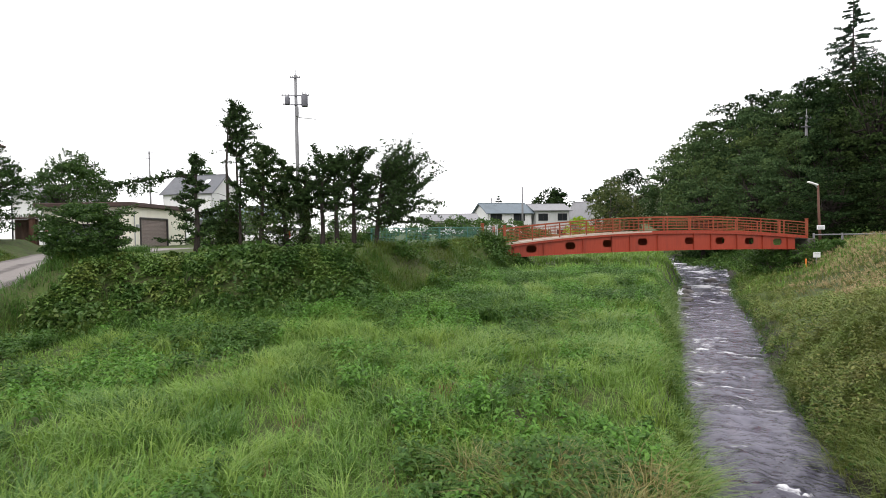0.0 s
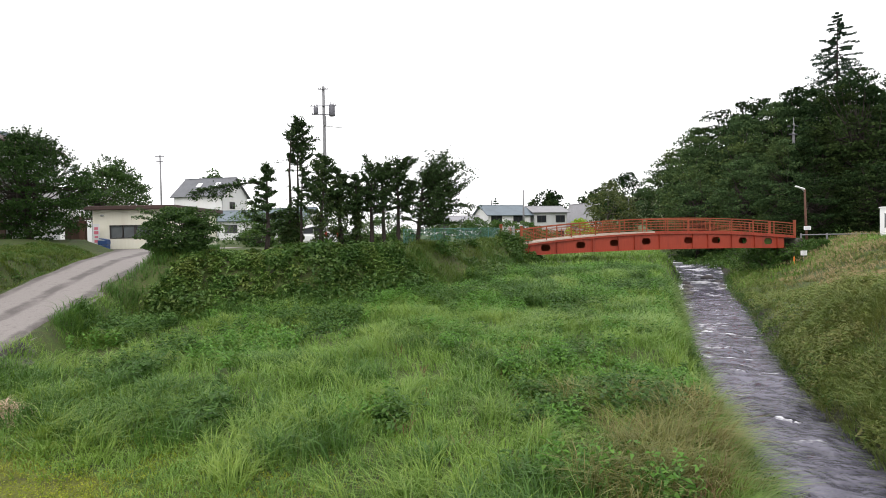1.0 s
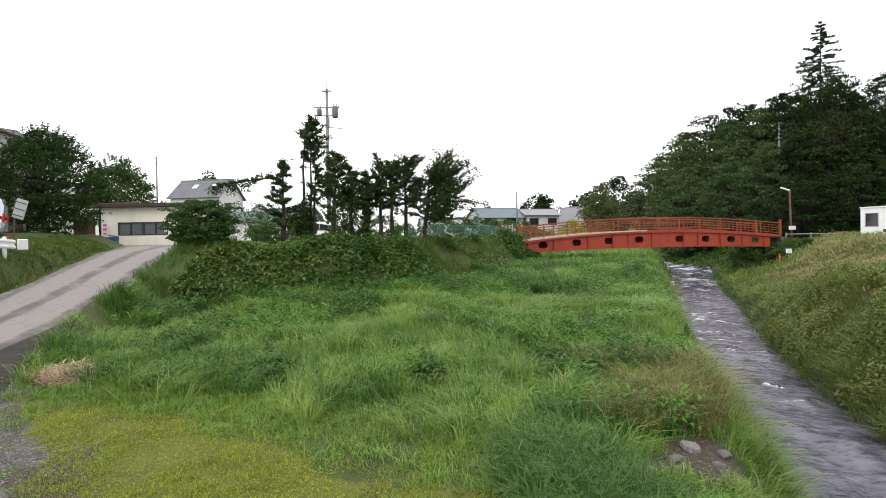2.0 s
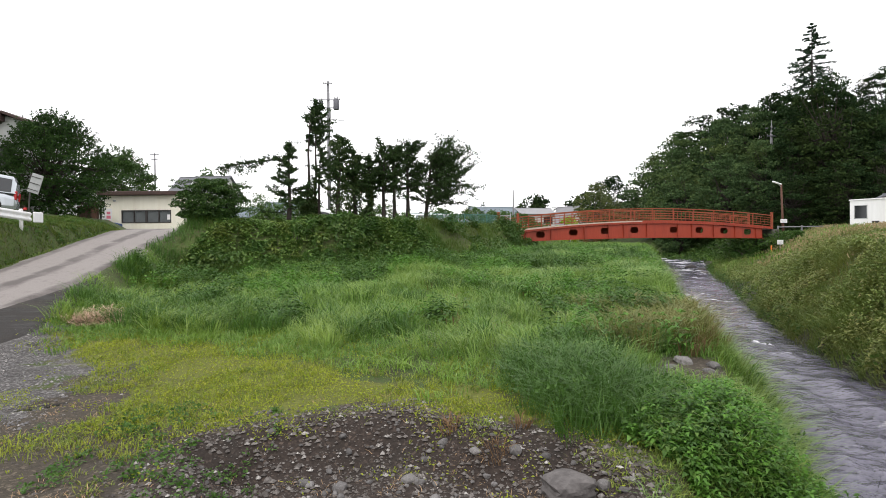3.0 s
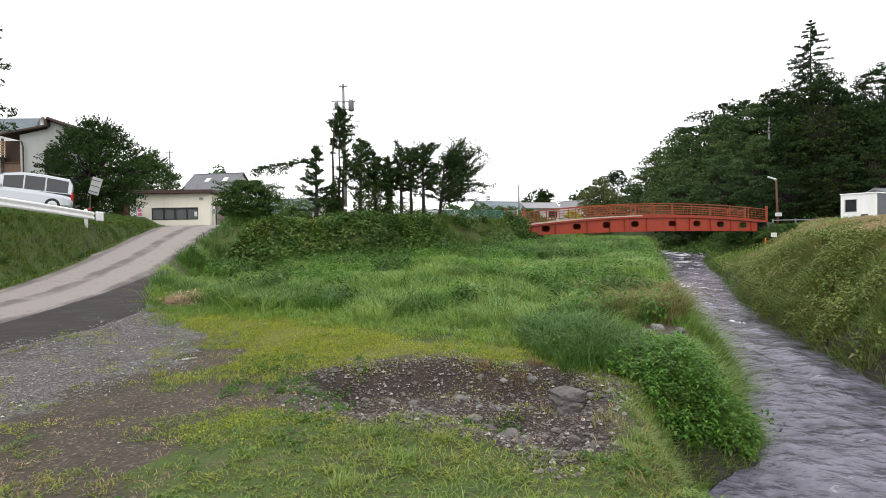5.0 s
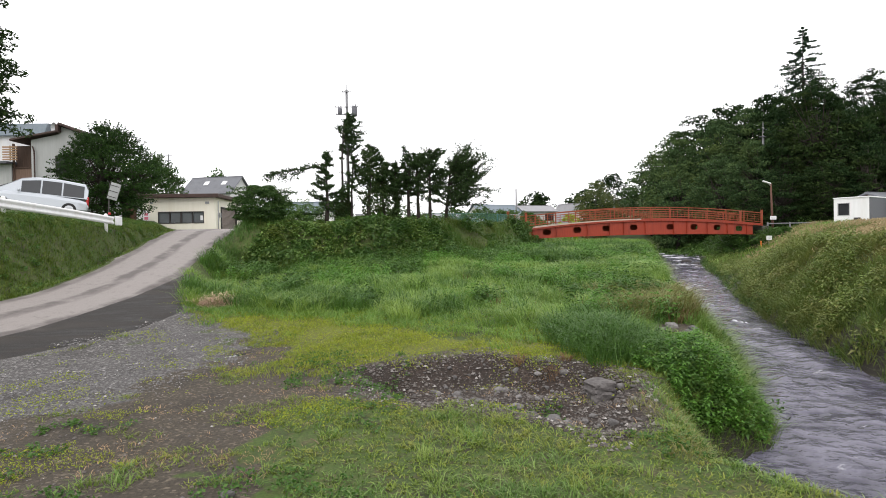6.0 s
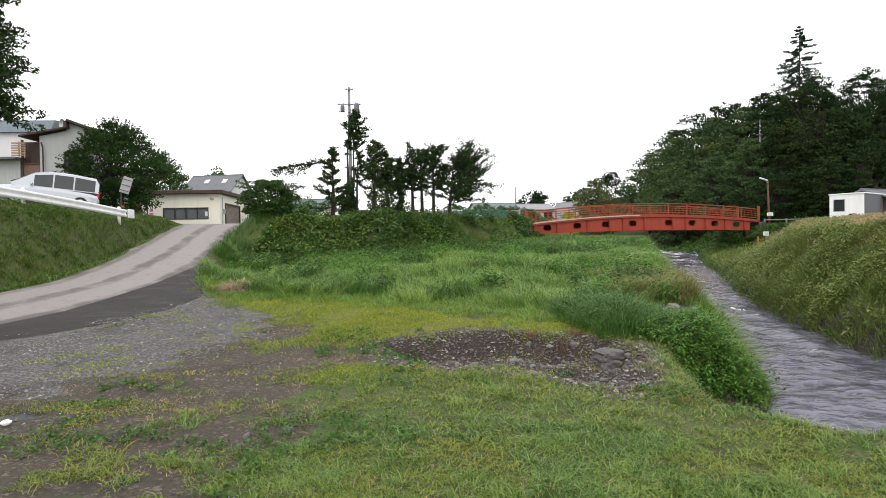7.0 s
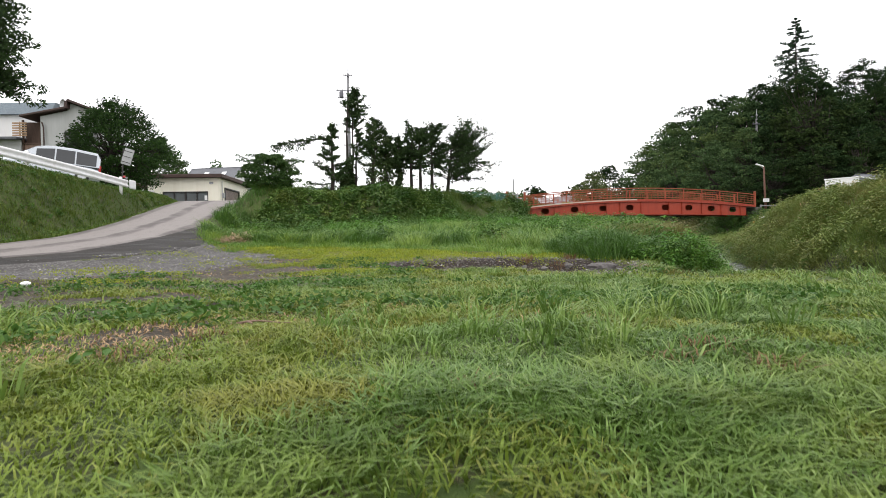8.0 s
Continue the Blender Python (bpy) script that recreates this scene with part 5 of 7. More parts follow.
def low_building():
    """A flat cream building with a brown fascia, a band of windows and a roller shutter at its side."""
    b = thing("low_building", "single-storey cream building with brown roof edge", "building", (-28.0, 38.8, 3.1), 0)
    w, d, h = 6.0, 8.5, 3.15
    g = Geo()
    # front wall round the window band (1.25 to 5.05 along, 0.95 to 2.0 high)
    for cx, cz, sx, sz in ((0.62, h / 2, 1.25, h), (5.53, h / 2, 0.95, h), (3.15, 0.5, 3.81, 1.0), (3.15, 2.57, 3.81, 1.16)):
        g.box((cx, 0.1, cz), (sx, 0.2, sz))
    part("wall", g, M_WALL, b)
    g = Geo()
    for cy, cz, sy, sz in ((0.75, h / 2, 1.1, h), (6.9, h / 2, 3.2, h), (3.3, 2.75, 4.0, 0.8)):
        g.box((w - 0.1, cy, cz), (0.2, sy, sz))
    part("wall", g, M_WALL, b)
    part("wall", Geo().box((0.1, 4.3, h / 2), (0.2, d - 0.4, h)), M_WALL, b)
    part("wall", Geo().box((w / 2, d - 0.1, h / 2), (w, 0.2, h)), M_WALL, b)
    part("roof", Geo().box((w / 2, d / 2, h + 0.16), (w + 0.8, d + 0.9, 0.3), 0.03), M_BROWN, b, "brown flat roof edge")
    fr = Geo()
    for cx, cz, sx, sz in ((3.15, 1.03, 3.8, 0.07), (3.15, 1.97, 3.8, 0.07), (1.28, 1.5, 0.07, 1.0), (5.02, 1.5, 0.07, 1.0), (3.15, 1.5, 0.16, 0.9), (2.2, 1.5, 0.06, 0.9), (4.1, 1.5, 0.06, 0.9)):
        fr.box((cx, 0.03, cz), (sx, 0.12, sz), 0.01)
    win = part("window", fr, M_FRAME, b)
    for k in range(4):
        part("pane", Geo().box((1.73 + k * 0.945, 0.07, 1.5), (0.82, 0.02, 0.86)), M_GLASS, win)
    part("wall_vent", Geo().box((5.35, -0.03, 2.72), (0.32, 0.08, 0.2), 0.01), M_STEEL, b, "small grey wall vent")
    part("paper_notice", Geo().box((4.85, 0.045, 1.45), (0.24, 0.02, 0.4), 0.003), M_SIGNWHITE, win, "white paper notice behind the glass")
    part("wall_lamp", Geo().box((0.75, -0.08, 2.75), (0.18, 0.18, 0.14), 0.03), M_SIGNGREY, b, "small grey lamp under the roof edge")
    part("pipe", Geo().tube([(w + 0.06, 0.55, 0.2), (w + 0.06, 0.55, 2.9)], 0.035, 8), M_STEEL, b, "thin grey pipe on the wall")
    part("meter_box", Geo().box((w + 0.08, 0.9, 1.7), (0.14, 0.3, 0.42), 0.02), M_STEEL, b, "grey meter box on the wall")
    sh = Geo()
    for cy, cz, sy, sz in ((1.33, 1.2, 0.1, 2.4), (5.27, 1.2, 0.1, 2.4), (3.3, 2.38, 4.0, 0.12)):
        sh.box((w + 0.02, cy, cz), (0.14, sy, sz), 0.01)
    dr = part("shutter_frame", sh, M_FRAME, b)
    for k in range(22):
        part("slat", Geo().box((w - 0.05, 3.3, 0.06 + k * 0.105), (0.04, 3.85, 0.098), 0.012), M_SHUTTER, dr)


low_building()


def big_house():
    """The pale two-storey house by the upper road: a gable wall, a recessed timber porch, a lean-to beside it."""
    z0 = 3.7
    h = thing("corner_house", "pale two-storey house with dark timber porch and brown roof", "house", (-30.1, 29.0, z0), 0)
    g = Geo().prism([(-0.27, 0), (1.52, 0), (1.52, 6.05), (-0.27, 5.68)], (1, 0, 0), (0, 0, 1), (0, 4.6, 0))
    g.prism([(1.52, 0), (3.1, 0), (3.1, 6.0), (1.75, 6.52), (1.52, 6.52)], (1, 0, 0), (0, 0, 1), (0, 4.6, 0))
    part("wall", g, M_HOUSE, h)
    tilt = math.atan2(0.4, 1)
    part("roof", Geo().box((2.6, 2.25, 6.34), (2.0, 5.2, 0.16), 0.02, np.array(Matrix.Rotation(tilt, 3, "Y"))), M_BROWN, h, "dark brown roof slope")
    part("fascia", Geo().box((1.6, 2.25, 6.4), (0.2, 5.2, 0.5), 0.02), M_BROWN, h, "dark brown ridge board")
    part("roof", Geo().box((0.05, 2.25, 5.92), (3.0, 5.2, 0.14), 0.02, np.array(Matrix.Rotation(-0.18, 3, "Y"))), M_BROWN, h, "dark brown porch roof")
    part("plinth", Geo().box((1.4, -0.03, 0.9), (3.4, 0.1, 1.8)), M_DARKWOOD, h, "dark base of the wall")
    part("porch_wall", Geo().box((-0.98, 2.6, 2.75), (1.4, 4.0, 5.3)), M_DARKWOOD, h, "recessed dark timber wall")
    part("porch_wall", Geo().box((-0.95, 0.35, 3.32), (1.3, 0.1, 1.05)), M_WOODDARK, h, "brown timber balcony front")
    part("balcony_rail", Geo().box((-0.95, 0.28, 3.9), (1.4, 0.08, 0.08)), M_DARKWOOD, h)
    part("post", Geo().box((-1.6, 0.3, 2.8), (0.12, 0.12, 5.4), 0.01), M_DARKWOOD, h)
    dp = Geo().tube([(-0.12, -0.1, 5.25), (-0.05, -0.12, 5.1), (0.0, -0.12, 4.9), (0.0, -0.12, 0.3)], 0.045, 8)
    part("downpipe", dp, M_BROWN, h)
    fr = Geo()
    for cx, cz, sx, sz in ((1.75, 3.33, 0.9, 0.08), (1.75, 4.55, 0.9, 0.08), (1.35, 3.94, 0.08, 1.25), (2.15, 3.94, 0.08, 1.25)):
        fr.box((cx, -0.03, cz), (sx, 0.1, sz), 0.01)
    w = part("window", fr, M_FRAME, h)
    part("pane", Geo().box((1.75, -0.015, 3.94), (0.8, 0.03, 1.2)), M_DARKGLASS, w)
    part("lean_to_wall", Geo().box((-5.2, 2.5, 2.1), (7.0, 4.6, 4.2)), M_HOUSE, h)
    part("lean_to_roof", Geo().box((-5.2, 2.3, 4.32), (7.2, 5.4, 0.16), 0.02, np.array(Matrix.Rotation(0.05, 3, "X"))), M_SLATE, h)
    part("upper_wall", Geo().box((-6.3, 7.4, 3.6), (7.0, 4.6, 7.0)), M_WHITE, h)
    part("upper_roof", Geo().prism([(-2.6, 6.95), (3.4, 6.95), (0.4, 8.15), (-2.0, 7.95)], (0, 1, 0), (0, 0, 1), (7.6, 0, 0), (-10.2, 7.4, 0)), M_BLUEROOF, h, "blue-grey roof behind")
    fr = Geo()
    for cz in (5.0, 5.9):
        fr.box((-3.35, 5.03, cz), (0.8, 0.1, 0.08), 0.01)
    uw = part("window", fr, M_FRAME, h)
    part("pane", Geo().box((-3.35, 5.06, 5.45), (0.8, 0.05, 0.85)), M_DARKGLASS, uw)
    sc = part("wooden_screen", Geo().box((-1.7, 0.12, 4.85), (0.06, 0.06, 1.0)), M_WOOD, h, "tan slatted wooden screen")
    for k in range(6):
        part("slat", Geo().box((-1.68, 0.06, 4.42 + k * 0.165), (0.95, 0.05, 0.1), 0.01), M_WOOD, sc)
    # dish on the ridge
    a = np.linspace(0, 2 * np.pi, 14, endpoint=False)
    d = Geo()
    rings = [np.stack([r * np.cos(a), 0 * a - 0.25 * r * r * 4 + 0.1, r * np.sin(a)], 1) for r in (0.05, 0.2, 0.34)]
    q = [(k * 14 + i, k * 14 + (i + 1) % 14, (k + 1) * 14 + (i + 1) % 14, (k + 1) * 14 + i) for k in range(2) for i in range(14)]
    d.add(np.concatenate(rings) @ np.array(Matrix.Rotation(-0.5, 3, "Z")).T + np.array([1.1, 0.2, 6.55]), q)
    d.tube([(1.1, 0.3, 6.55), (1.2, 0.4, 6.0)], 0.03, 6)
    part("satellite_dish", d, M_STEEL, h, "white satellite dish on the roof")


big_house()


# ---- street furniture ----
def utility_pole(at, top, name="utility_pole", label="tall concrete utility pole with transformers", arms=True):
    x, y = at
    z0 = gz(x, y) - 0.2
    p = thing(name, label, "pole", (x, y, z0))
    H = top - z0
    part("shaft", Geo().tube([(0, 0, 0), (0, 0, H * 0.5), (0, 0, H - 0.7)], [0.19, 0.15, 0.11], 12), M_POLE, p, smooth=True)
    part("spike", Geo().tube([(0, 0, H - 0.75), (0, 0, H)], [0.035, 0.02], 6), M_STEEL, p)
    if arms == "few":
        for z, w in ((H - 1.0, 0.8), (H - 1.9, 0.6)):
            part("crossarm", Geo().box((0, -0.16, z), (2 * w, 0.12, 0.12), 0.01), M_DRUM, p)
        return p
    if not arms:
        return p
    for z, w in ((H - 0.95, 0.4), (H - 2.35, 1.1), (H - 3.05, 1.0)):
        arm = part("crossarm", Geo().box((0, -0.16, z), (2 * w, 0.07, 0.07), 0.01), M_DRUM, p)
        for sx in (-0.92, -0.5, 0.5, 0.92):
            ins = Geo().tube([(sx * w, -0.16, z + 0.04), (sx * w, -0.16, z + 0.1), (sx * w, -0.16, z + 0.2)], [0.035, 0.06, 0.03], 8)
            part("insulator", ins, M_SIGNWHITE, arm)
    for sx, h, r in ((-0.62, 0.6, 0.2), (0.72, 0.95, 0.25)):
        z = H - 2.75
        tr = Geo().tube([(sx, -0.2, z - h / 2), (sx, -0.2, z - h / 2 + 0.05), (sx, -0.2, z + h / 2 - 0.08), (sx, -0.2, z + h / 2)], [r * 0.9, r, r, r * 0.8], 14)
        t = part("transformer", tr, M_DRUM, p, "grey drum transformer", True)
        for k in (-0.12, 0.12):
            part("bushing", Geo().tube([(sx + k, -0.2, z + h / 2), (sx + k, -0.2, z + h / 2 + 0.22)], [0.04, 0.025], 6), M_POLE, t)
    part("crossarm", Geo().box((0.75, -0.1, H - 4.1), (1.6, 0.06, 0.06), 0.01, np.array(Matrix.Rotation(0.12, 3, "Y"))), M_STEEL, p)
    part("cable_box", Geo().box((0.12, -0.22, H - 3.6), (0.22, 0.2, 0.8), 0.03), M_POLE, p)
    return p


utility_pole((-11.35, 43.6), 17.3)
utility_pole((-51.7, 98), 20.2, label="far slender utility pole", arms="few")
utility_pole((13.3, 92), 12.3, label="far slender utility pole", arms=False)
utility_pole((10.5, 118), 12.2, label="far slender utility pole", arms=False)
utility_pole((37.9, 57.6), 16.3, label="utility pole half hidden in the wood", arms="few")
utility_pole((33, 96), 10.5, label="slender pole in front of the wood", arms=False)


def guardrail():
    """White steel crash barrier along the edge of the upper road."""
    line = [(-18.55, 16.6), (-18.85, 14.4), (-19.3, 11.2), (-19.7, 8.0), (-20.1, 4.0)]
    r = thing("guardrail", "white painted steel crash barrier on the grass slope", "guardrail", (0, 0, 0))
    P = np.array(line)
    S = resample(line, 60)
    top = np.interp(S[:, 1], P[::-1, 1], [4.30, 4.16, 3.98, 3.76, 3.58])
    d = np.gradient(S, axis=0)
    d /= np.linalg.norm(d, axis=1)[:, None]
    nrm = np.stack([-d[:, 1], d[:, 0]], 1)
    prof = [(0.0, 0.0), (0.05, -0.04), (0.05, -0.10), (0.0, -0.15), (0.0, -0.20), (0.05, -0.25), (0.05, -0.31), (0.0, -0.35)]
    v = np.array([[(*(S[i] + nrm[i] * a), top[i] + b) for a, b in prof] for i in range(60)]).reshape(-1, 3)
    v2 = np.array([[(*(S[i] + nrm[i] * (a - 0.012)), top[i] + b) for a, b in prof] for i in range(60)]).reshape(-1, 3)
    q = [(i * 8 + k, i * 8 + k + 1, i * 8 + k + 9, i * 8 + k + 8) for i in range(59) for k in range(7)]
    g = Geo().add(v, q).add(v2, [f[::-1] for f in q])
    part("beam", g, M_GUARD, r, smooth=True)
    for x, y in ((-18.6, 16.3), (-19.3, 11.2), (-19.85, 6.4)):
        zt = float(np.interp(y, P[::-1, 1], [4.30, 4.16, 3.98, 3.76, 3.58]))
        zb = gz(x, y) - 0.2
        part("post", Geo().tube([(x - 0.1, y, zb), (x - 0.1, y, zt + 0.06), (x - 0.1, y, zt + 0.10)], [0.07, 0.07, 0.04], 12), M_GUARD, r, smooth=True)
    part("end_cap", Geo().box((-18.5, 16.95, 3.40), (0.07, 0.55, 0.42), 0.03), M_GUARD, r)
    refl = Geo().tube([(-18.58, 16.3, 3.7), (-18.5, 16.3, 3.7)], 0.05, 10)
    part("reflector", refl, M_REDLAMP, r)


guardrail()


def tilted_sign():
    s = thing("road_sign", "grey metal sign leaning on a thin dark post", "sign", (-19.35, 17.6, gz(-19.35, 17.6) - 0.15))
    part("post", Geo().tube([(0, 0, 0), (0.16, 0, 2.2)], 0.028, 8), M_FRAME, s)
    rot = np.array(Matrix.Rotation(radians(18), 3, "Y"))
    part("plate", Geo().box((0.36, -0.04, 1.78), (0.46, 0.03, 0.78), 0.008, rot), M_SIGNGREY, s, "weathered grey plate")
    for k in range(3):
        part("bracket", Geo().box(rot @ np.array([-0.02, 0.03, -0.26 + k * 0.26]) + np.array([0.34, -0.1, 1.78]), (0.44, 0.025, 0.03), 0, rot), M_FRAME, s)


tilted_sign()


def street_lamp():
    x, y = 29.7, 43.75
    z0 = gz(x, y) - 0.2
    s = thing("street_lamp", "rust-brown lamp post with a white lamp head and a plate", "street lamp", (x, y, z0))
    H = 7.3 - z0
    part("pole", Geo().tube([(0.25, 0, 0), (0.1, 0, H * 0.5), (0, 0, H)], [0.12, 0.10, 0.08], 10), M_RUSTPOLE, s, smooth=True)
    part("arm", Geo().tube([(0, 0, H - 0.25), (-0.5, -0.25, H + 0.05)], 0.03, 8), M_STEEL, s)
    part("lamp_head", Geo().box((-0.62, -0.32, H + 0.1), (0.85, 0.22, 0.13), 0.04, np.array(Matrix.Rotation(0.32, 3, "Y"))), M_SIGNWHITE, s, "white tubular lamp head")
    part("plate", Geo().box((0.12, -0.16, 3.95 - z0), (0.62, 0.03, 0.34), 0.006), M_SIGNWHITE, s, "pale plate with faint lines")
    for k in range(3):
        part("writing_bar", Geo().box((0.12, -0.18, 3.86 - z0 + 0.09 * k), (0.46, 0.006, 0.03)), M_SIGNGREY, s)


street_lamp()


def shed():
    x, y = 32.05, 38.6
    ang = math.degrees(math.atan2(-2.2, 1.35))
    z0 = gz(33.5, 38.8) - 0.25
    s = thing("white_shed", "white prefabricated hut with one window on the far bank", "shed", (x, y, z0), ang)
    h, w, d = 5.36 - z0, 2.6, 5.2
    g = Geo()
    for cx, cz, sx, sz in ((0.15, h / 2, 0.3, h), (1.9, h / 2, 1.4, h), (0.75, h - 0.2, 0.9, 0.4), (0.75, (h - 1.5) / 2, 0.9, h - 1.5)):
        g.box((cx, 0.05, cz), (sx, 0.1, sz))
    g.box((0.05, d / 2, h / 2), (0.1, d - 0.2, h))
    g.box((w / 2, d - 0.05, h / 2), (w, 0.1, h))
    part("wall", g, M_SHED, s)
    # slate colour stands in for shade on this side of the hut
    part("shaded_side_wall", Geo().box((w - 0.05, d / 2, h / 2), (0.1, d - 0.2, h)), M_SLATE, s, "side wall coloured dark grey for its shade")
    part("roof", Geo().box((w / 2, d / 2, h + 0.05), (w + 0.12, d + 0.12, 0.1), 0.02), M_SHED, s)
    fr = Geo()
    for cx, cz, sx, sz in ((0.75, h - 0.42, 0.96, 0.05), (0.75, h - 1.48, 0.96, 0.05), (0.32, h - 0.95, 0.05, 1.1), (1.18, h - 0.95, 0.05, 1.1)):
        fr.box((cx, 0.03, cz), (sx, 0.1, sz), 0.008)
    win = part("window", fr, M_STEEL, s)
    part("pane", Geo().box((0.75, 0.06, h - 0.95), (0.86, 0.02, 1.04)), M_DARKGLASS, win)
    part("vent", Geo().box((1.75, -0.005, 0.75), (0.5, 0.04, 0.25), 0.01), M_FRAME, s)
    # dark gabled hut behind it
    gable_house((39.2, 41.2), 20, (5.5, 4.5), 2.2, 3.1, M_DARKWOOD, M_SLATE, "hut", "dark timber hut behind the white one", (), 0.3, z0=z0)


shed()


def net_fence():
    """Teal wire net on posts at the top of the bank, and a bar fence where it meets the bridge."""
    pts = [(-4.2, 32.3), (-2.2, 33.4), (-0.2, 34.6), (1.6, 35.9), (2.7, 37.0)]
    f = thing("net_fence", "teal wire-net fence along the top of the bank", "fence", (0, 0, 0))
    for (x0, y0), (x1, y1) in zip(pts[:-1], pts[1:]):
        za, zb = gz(x0, y0), gz(x1, y1)
        part("post", Geo().tube([(x0, y0, za - 0.2), (x0, y0, za + 1.05)], 0.03, 8), M_FENCE, f)
        g = Geo()
        for t in np.linspace(0, 1, 27):
            x, y, z = x0 + (x1 - x0) * t, y0 + (y1 - y0) * t, za + (zb - za) * t
            g.box((x, y, z + 0.5), (0.012, 0.012, 0.98))
        for k in range(12):
            g.tube([(x0, y0, za + 0.04 + k * 0.088), (x1, y1, zb + 0.04 + k * 0.088)], 0.006 if k < 11 else 0.02, 5)
        part("net", g, M_FENCE, f)
    e = thing("bar_fence", "short grey bar fence beside the bridge end", "fence", (2.75, 37.3, gz(2.75, 37.3)), 20)
    for x in (0, 1.0):
        part("post", Geo().box((x, 0, 0.55), (0.07, 0.07, 1.3), 0.01), M_STEEL, e)
    for z in (0.25, 1.05):
        part("rail", Geo().box((0.5, 0, z), (1.0, 0.04, 0.04)), M_STEEL, e)
    for k in range(7):
        part("bar", Geo().box((0.13 + k * 0.125, 0, 0.65), (0.025, 0.025, 0.8)), M_STEEL, e)
    p = single("red_post", Geo().box((2.65, 37.0, 3.85), (0.2, 0.2, 1.35), 0.03).box((2.65, 37.0, 4.56), (0.24, 0.24, 0.08), 0.02), M_RAIL, "red-painted newel post at the bridge end", "post")


net_fence()


def low_rail_fence():
    pts = [(29.0, 43.2), (30.8, 42.6), (32.8, 42.0), (34.8, 41.6), (36.8, 41.2)]
    f = thing("rail_fence", "low weathered timber rail fence on the far bank", "fence", (0, 0, 0))
    for (x0, y0), (x1, y1) in zip(pts[:-1], pts[1:]):
        za, zb = gz(x0, y0), gz(x1, y1)
        part("post", Geo().box((x0, y0, (za + 3.5) / 2 - 0.1), (0.12, 0.12, 3.5 - za + 0.2), 0.02), M_POLE, f)
        part("rail", Geo().tube([(x0, y0, 3.38), (x1, y1, 3.38)], 0.05, 8), M_POLE, f)


low_rail_fence()


def bank_markers():
    x, y = 26.1, 38.6
    z = gz(x, y)
    b = thing("notice_board", "small white notice on a post in the grass", "sign", (x, y, z - 0.1))
    part("post", Geo().box((0, 0, 0.45), (0.05, 0.05, 0.9)), M_POLE, b)
    part("plate", Geo().box((0, -0.04, 0.85), (0.5, 0.03, 0.36), 0.006), M_SIGNWHITE, b)
    for k in range(3):
        part("writing_bar", Geo().box((0, -0.058, 0.76 + 0.09 * k), (0.36, 0.006, 0.025)), M_SIGNGREY, b)
    x, y = 25.5, 38.8
    p = thing("marker_post", "short orange marker post in the grass", "post", (x, y, gz(x, y) - 0.1))
    part("shaft", Geo().tube([(0, 0, 0), (0, 0, 0.78)], 0.06, 10), M_ORANGE, p)
    part("cap", Geo().tube([(0, 0, 0.78), (0, 0, 0.84)], [0.065, 0.03], 10), M_ORANGE, p)


bank_markers()


def shop_front():
    """Things in front of the low building: a banner, bins, a timber post."""
    x, y = -27.55, 38.45
    b = thing("banner", "white upright banner with pink bars", "banner", (x, y, 3.3))
    part("pole", Geo().tube([(-0.28, 0, 0), (-0.28, 0, 2.0)], 0.02, 6), M_STEEL, b)
    part("cloth", Geo().box((0, 0, 1.15), (0.5, 0.015, 1.55), 0.004), M_SIGNWHITE, b)
    for k, (w, h) in enumerate(((0.3, 0.2), (0.26, 0.16), (0.32, 0.24), (0.28, 0.2))):
        part("writing_bar", Geo().box((0, -0.012, 0.62 + k * 0.32), (w, 0.008, h), 0.003), M_PINK, b)
    c = thing("crate_stack", "stacked dark-blue plastic crates by the wall", "crates", (-26.9, 38.2, 3.25))
    for k, (dx, w) in enumerate(((0, 0.75), (0.05, 0.7))):
        part("crate", Geo().box((dx, 0, 0.2 + k * 0.36), (w, 0.5, 0.34), 0.03), M_BLUE, c)
    part("lid", Geo().box((0.1, 0, 0.8), (0.6, 0.5, 0.06), 0.02, np.array(Matrix.Rotation(0.2, 3, "Y"))), M_BLUE, c)
    t = thing("timber_lean_to", "narrow dark timber lean-to beside the building", "lean-to", (-29.3, 38.9, 3.1))
    part("post", Geo().box((0.6, -0.3, 1.35), (0.28, 0.28, 2.7), 0.02), M_RUSTPOLE, t)
    part("wall", Geo().box((-0.3, 0.4, 1.2), (1.6, 0.15, 2.4)), M_DARKWOOD, t)
    part("roof", Geo().box((-0.2, 0.2, 2.5), (2.0, 1.4, 0.1), 0.02, np.array(Matrix.Rotation(0.1, 3, "X"))), M_BROWN, t)


shop_front()


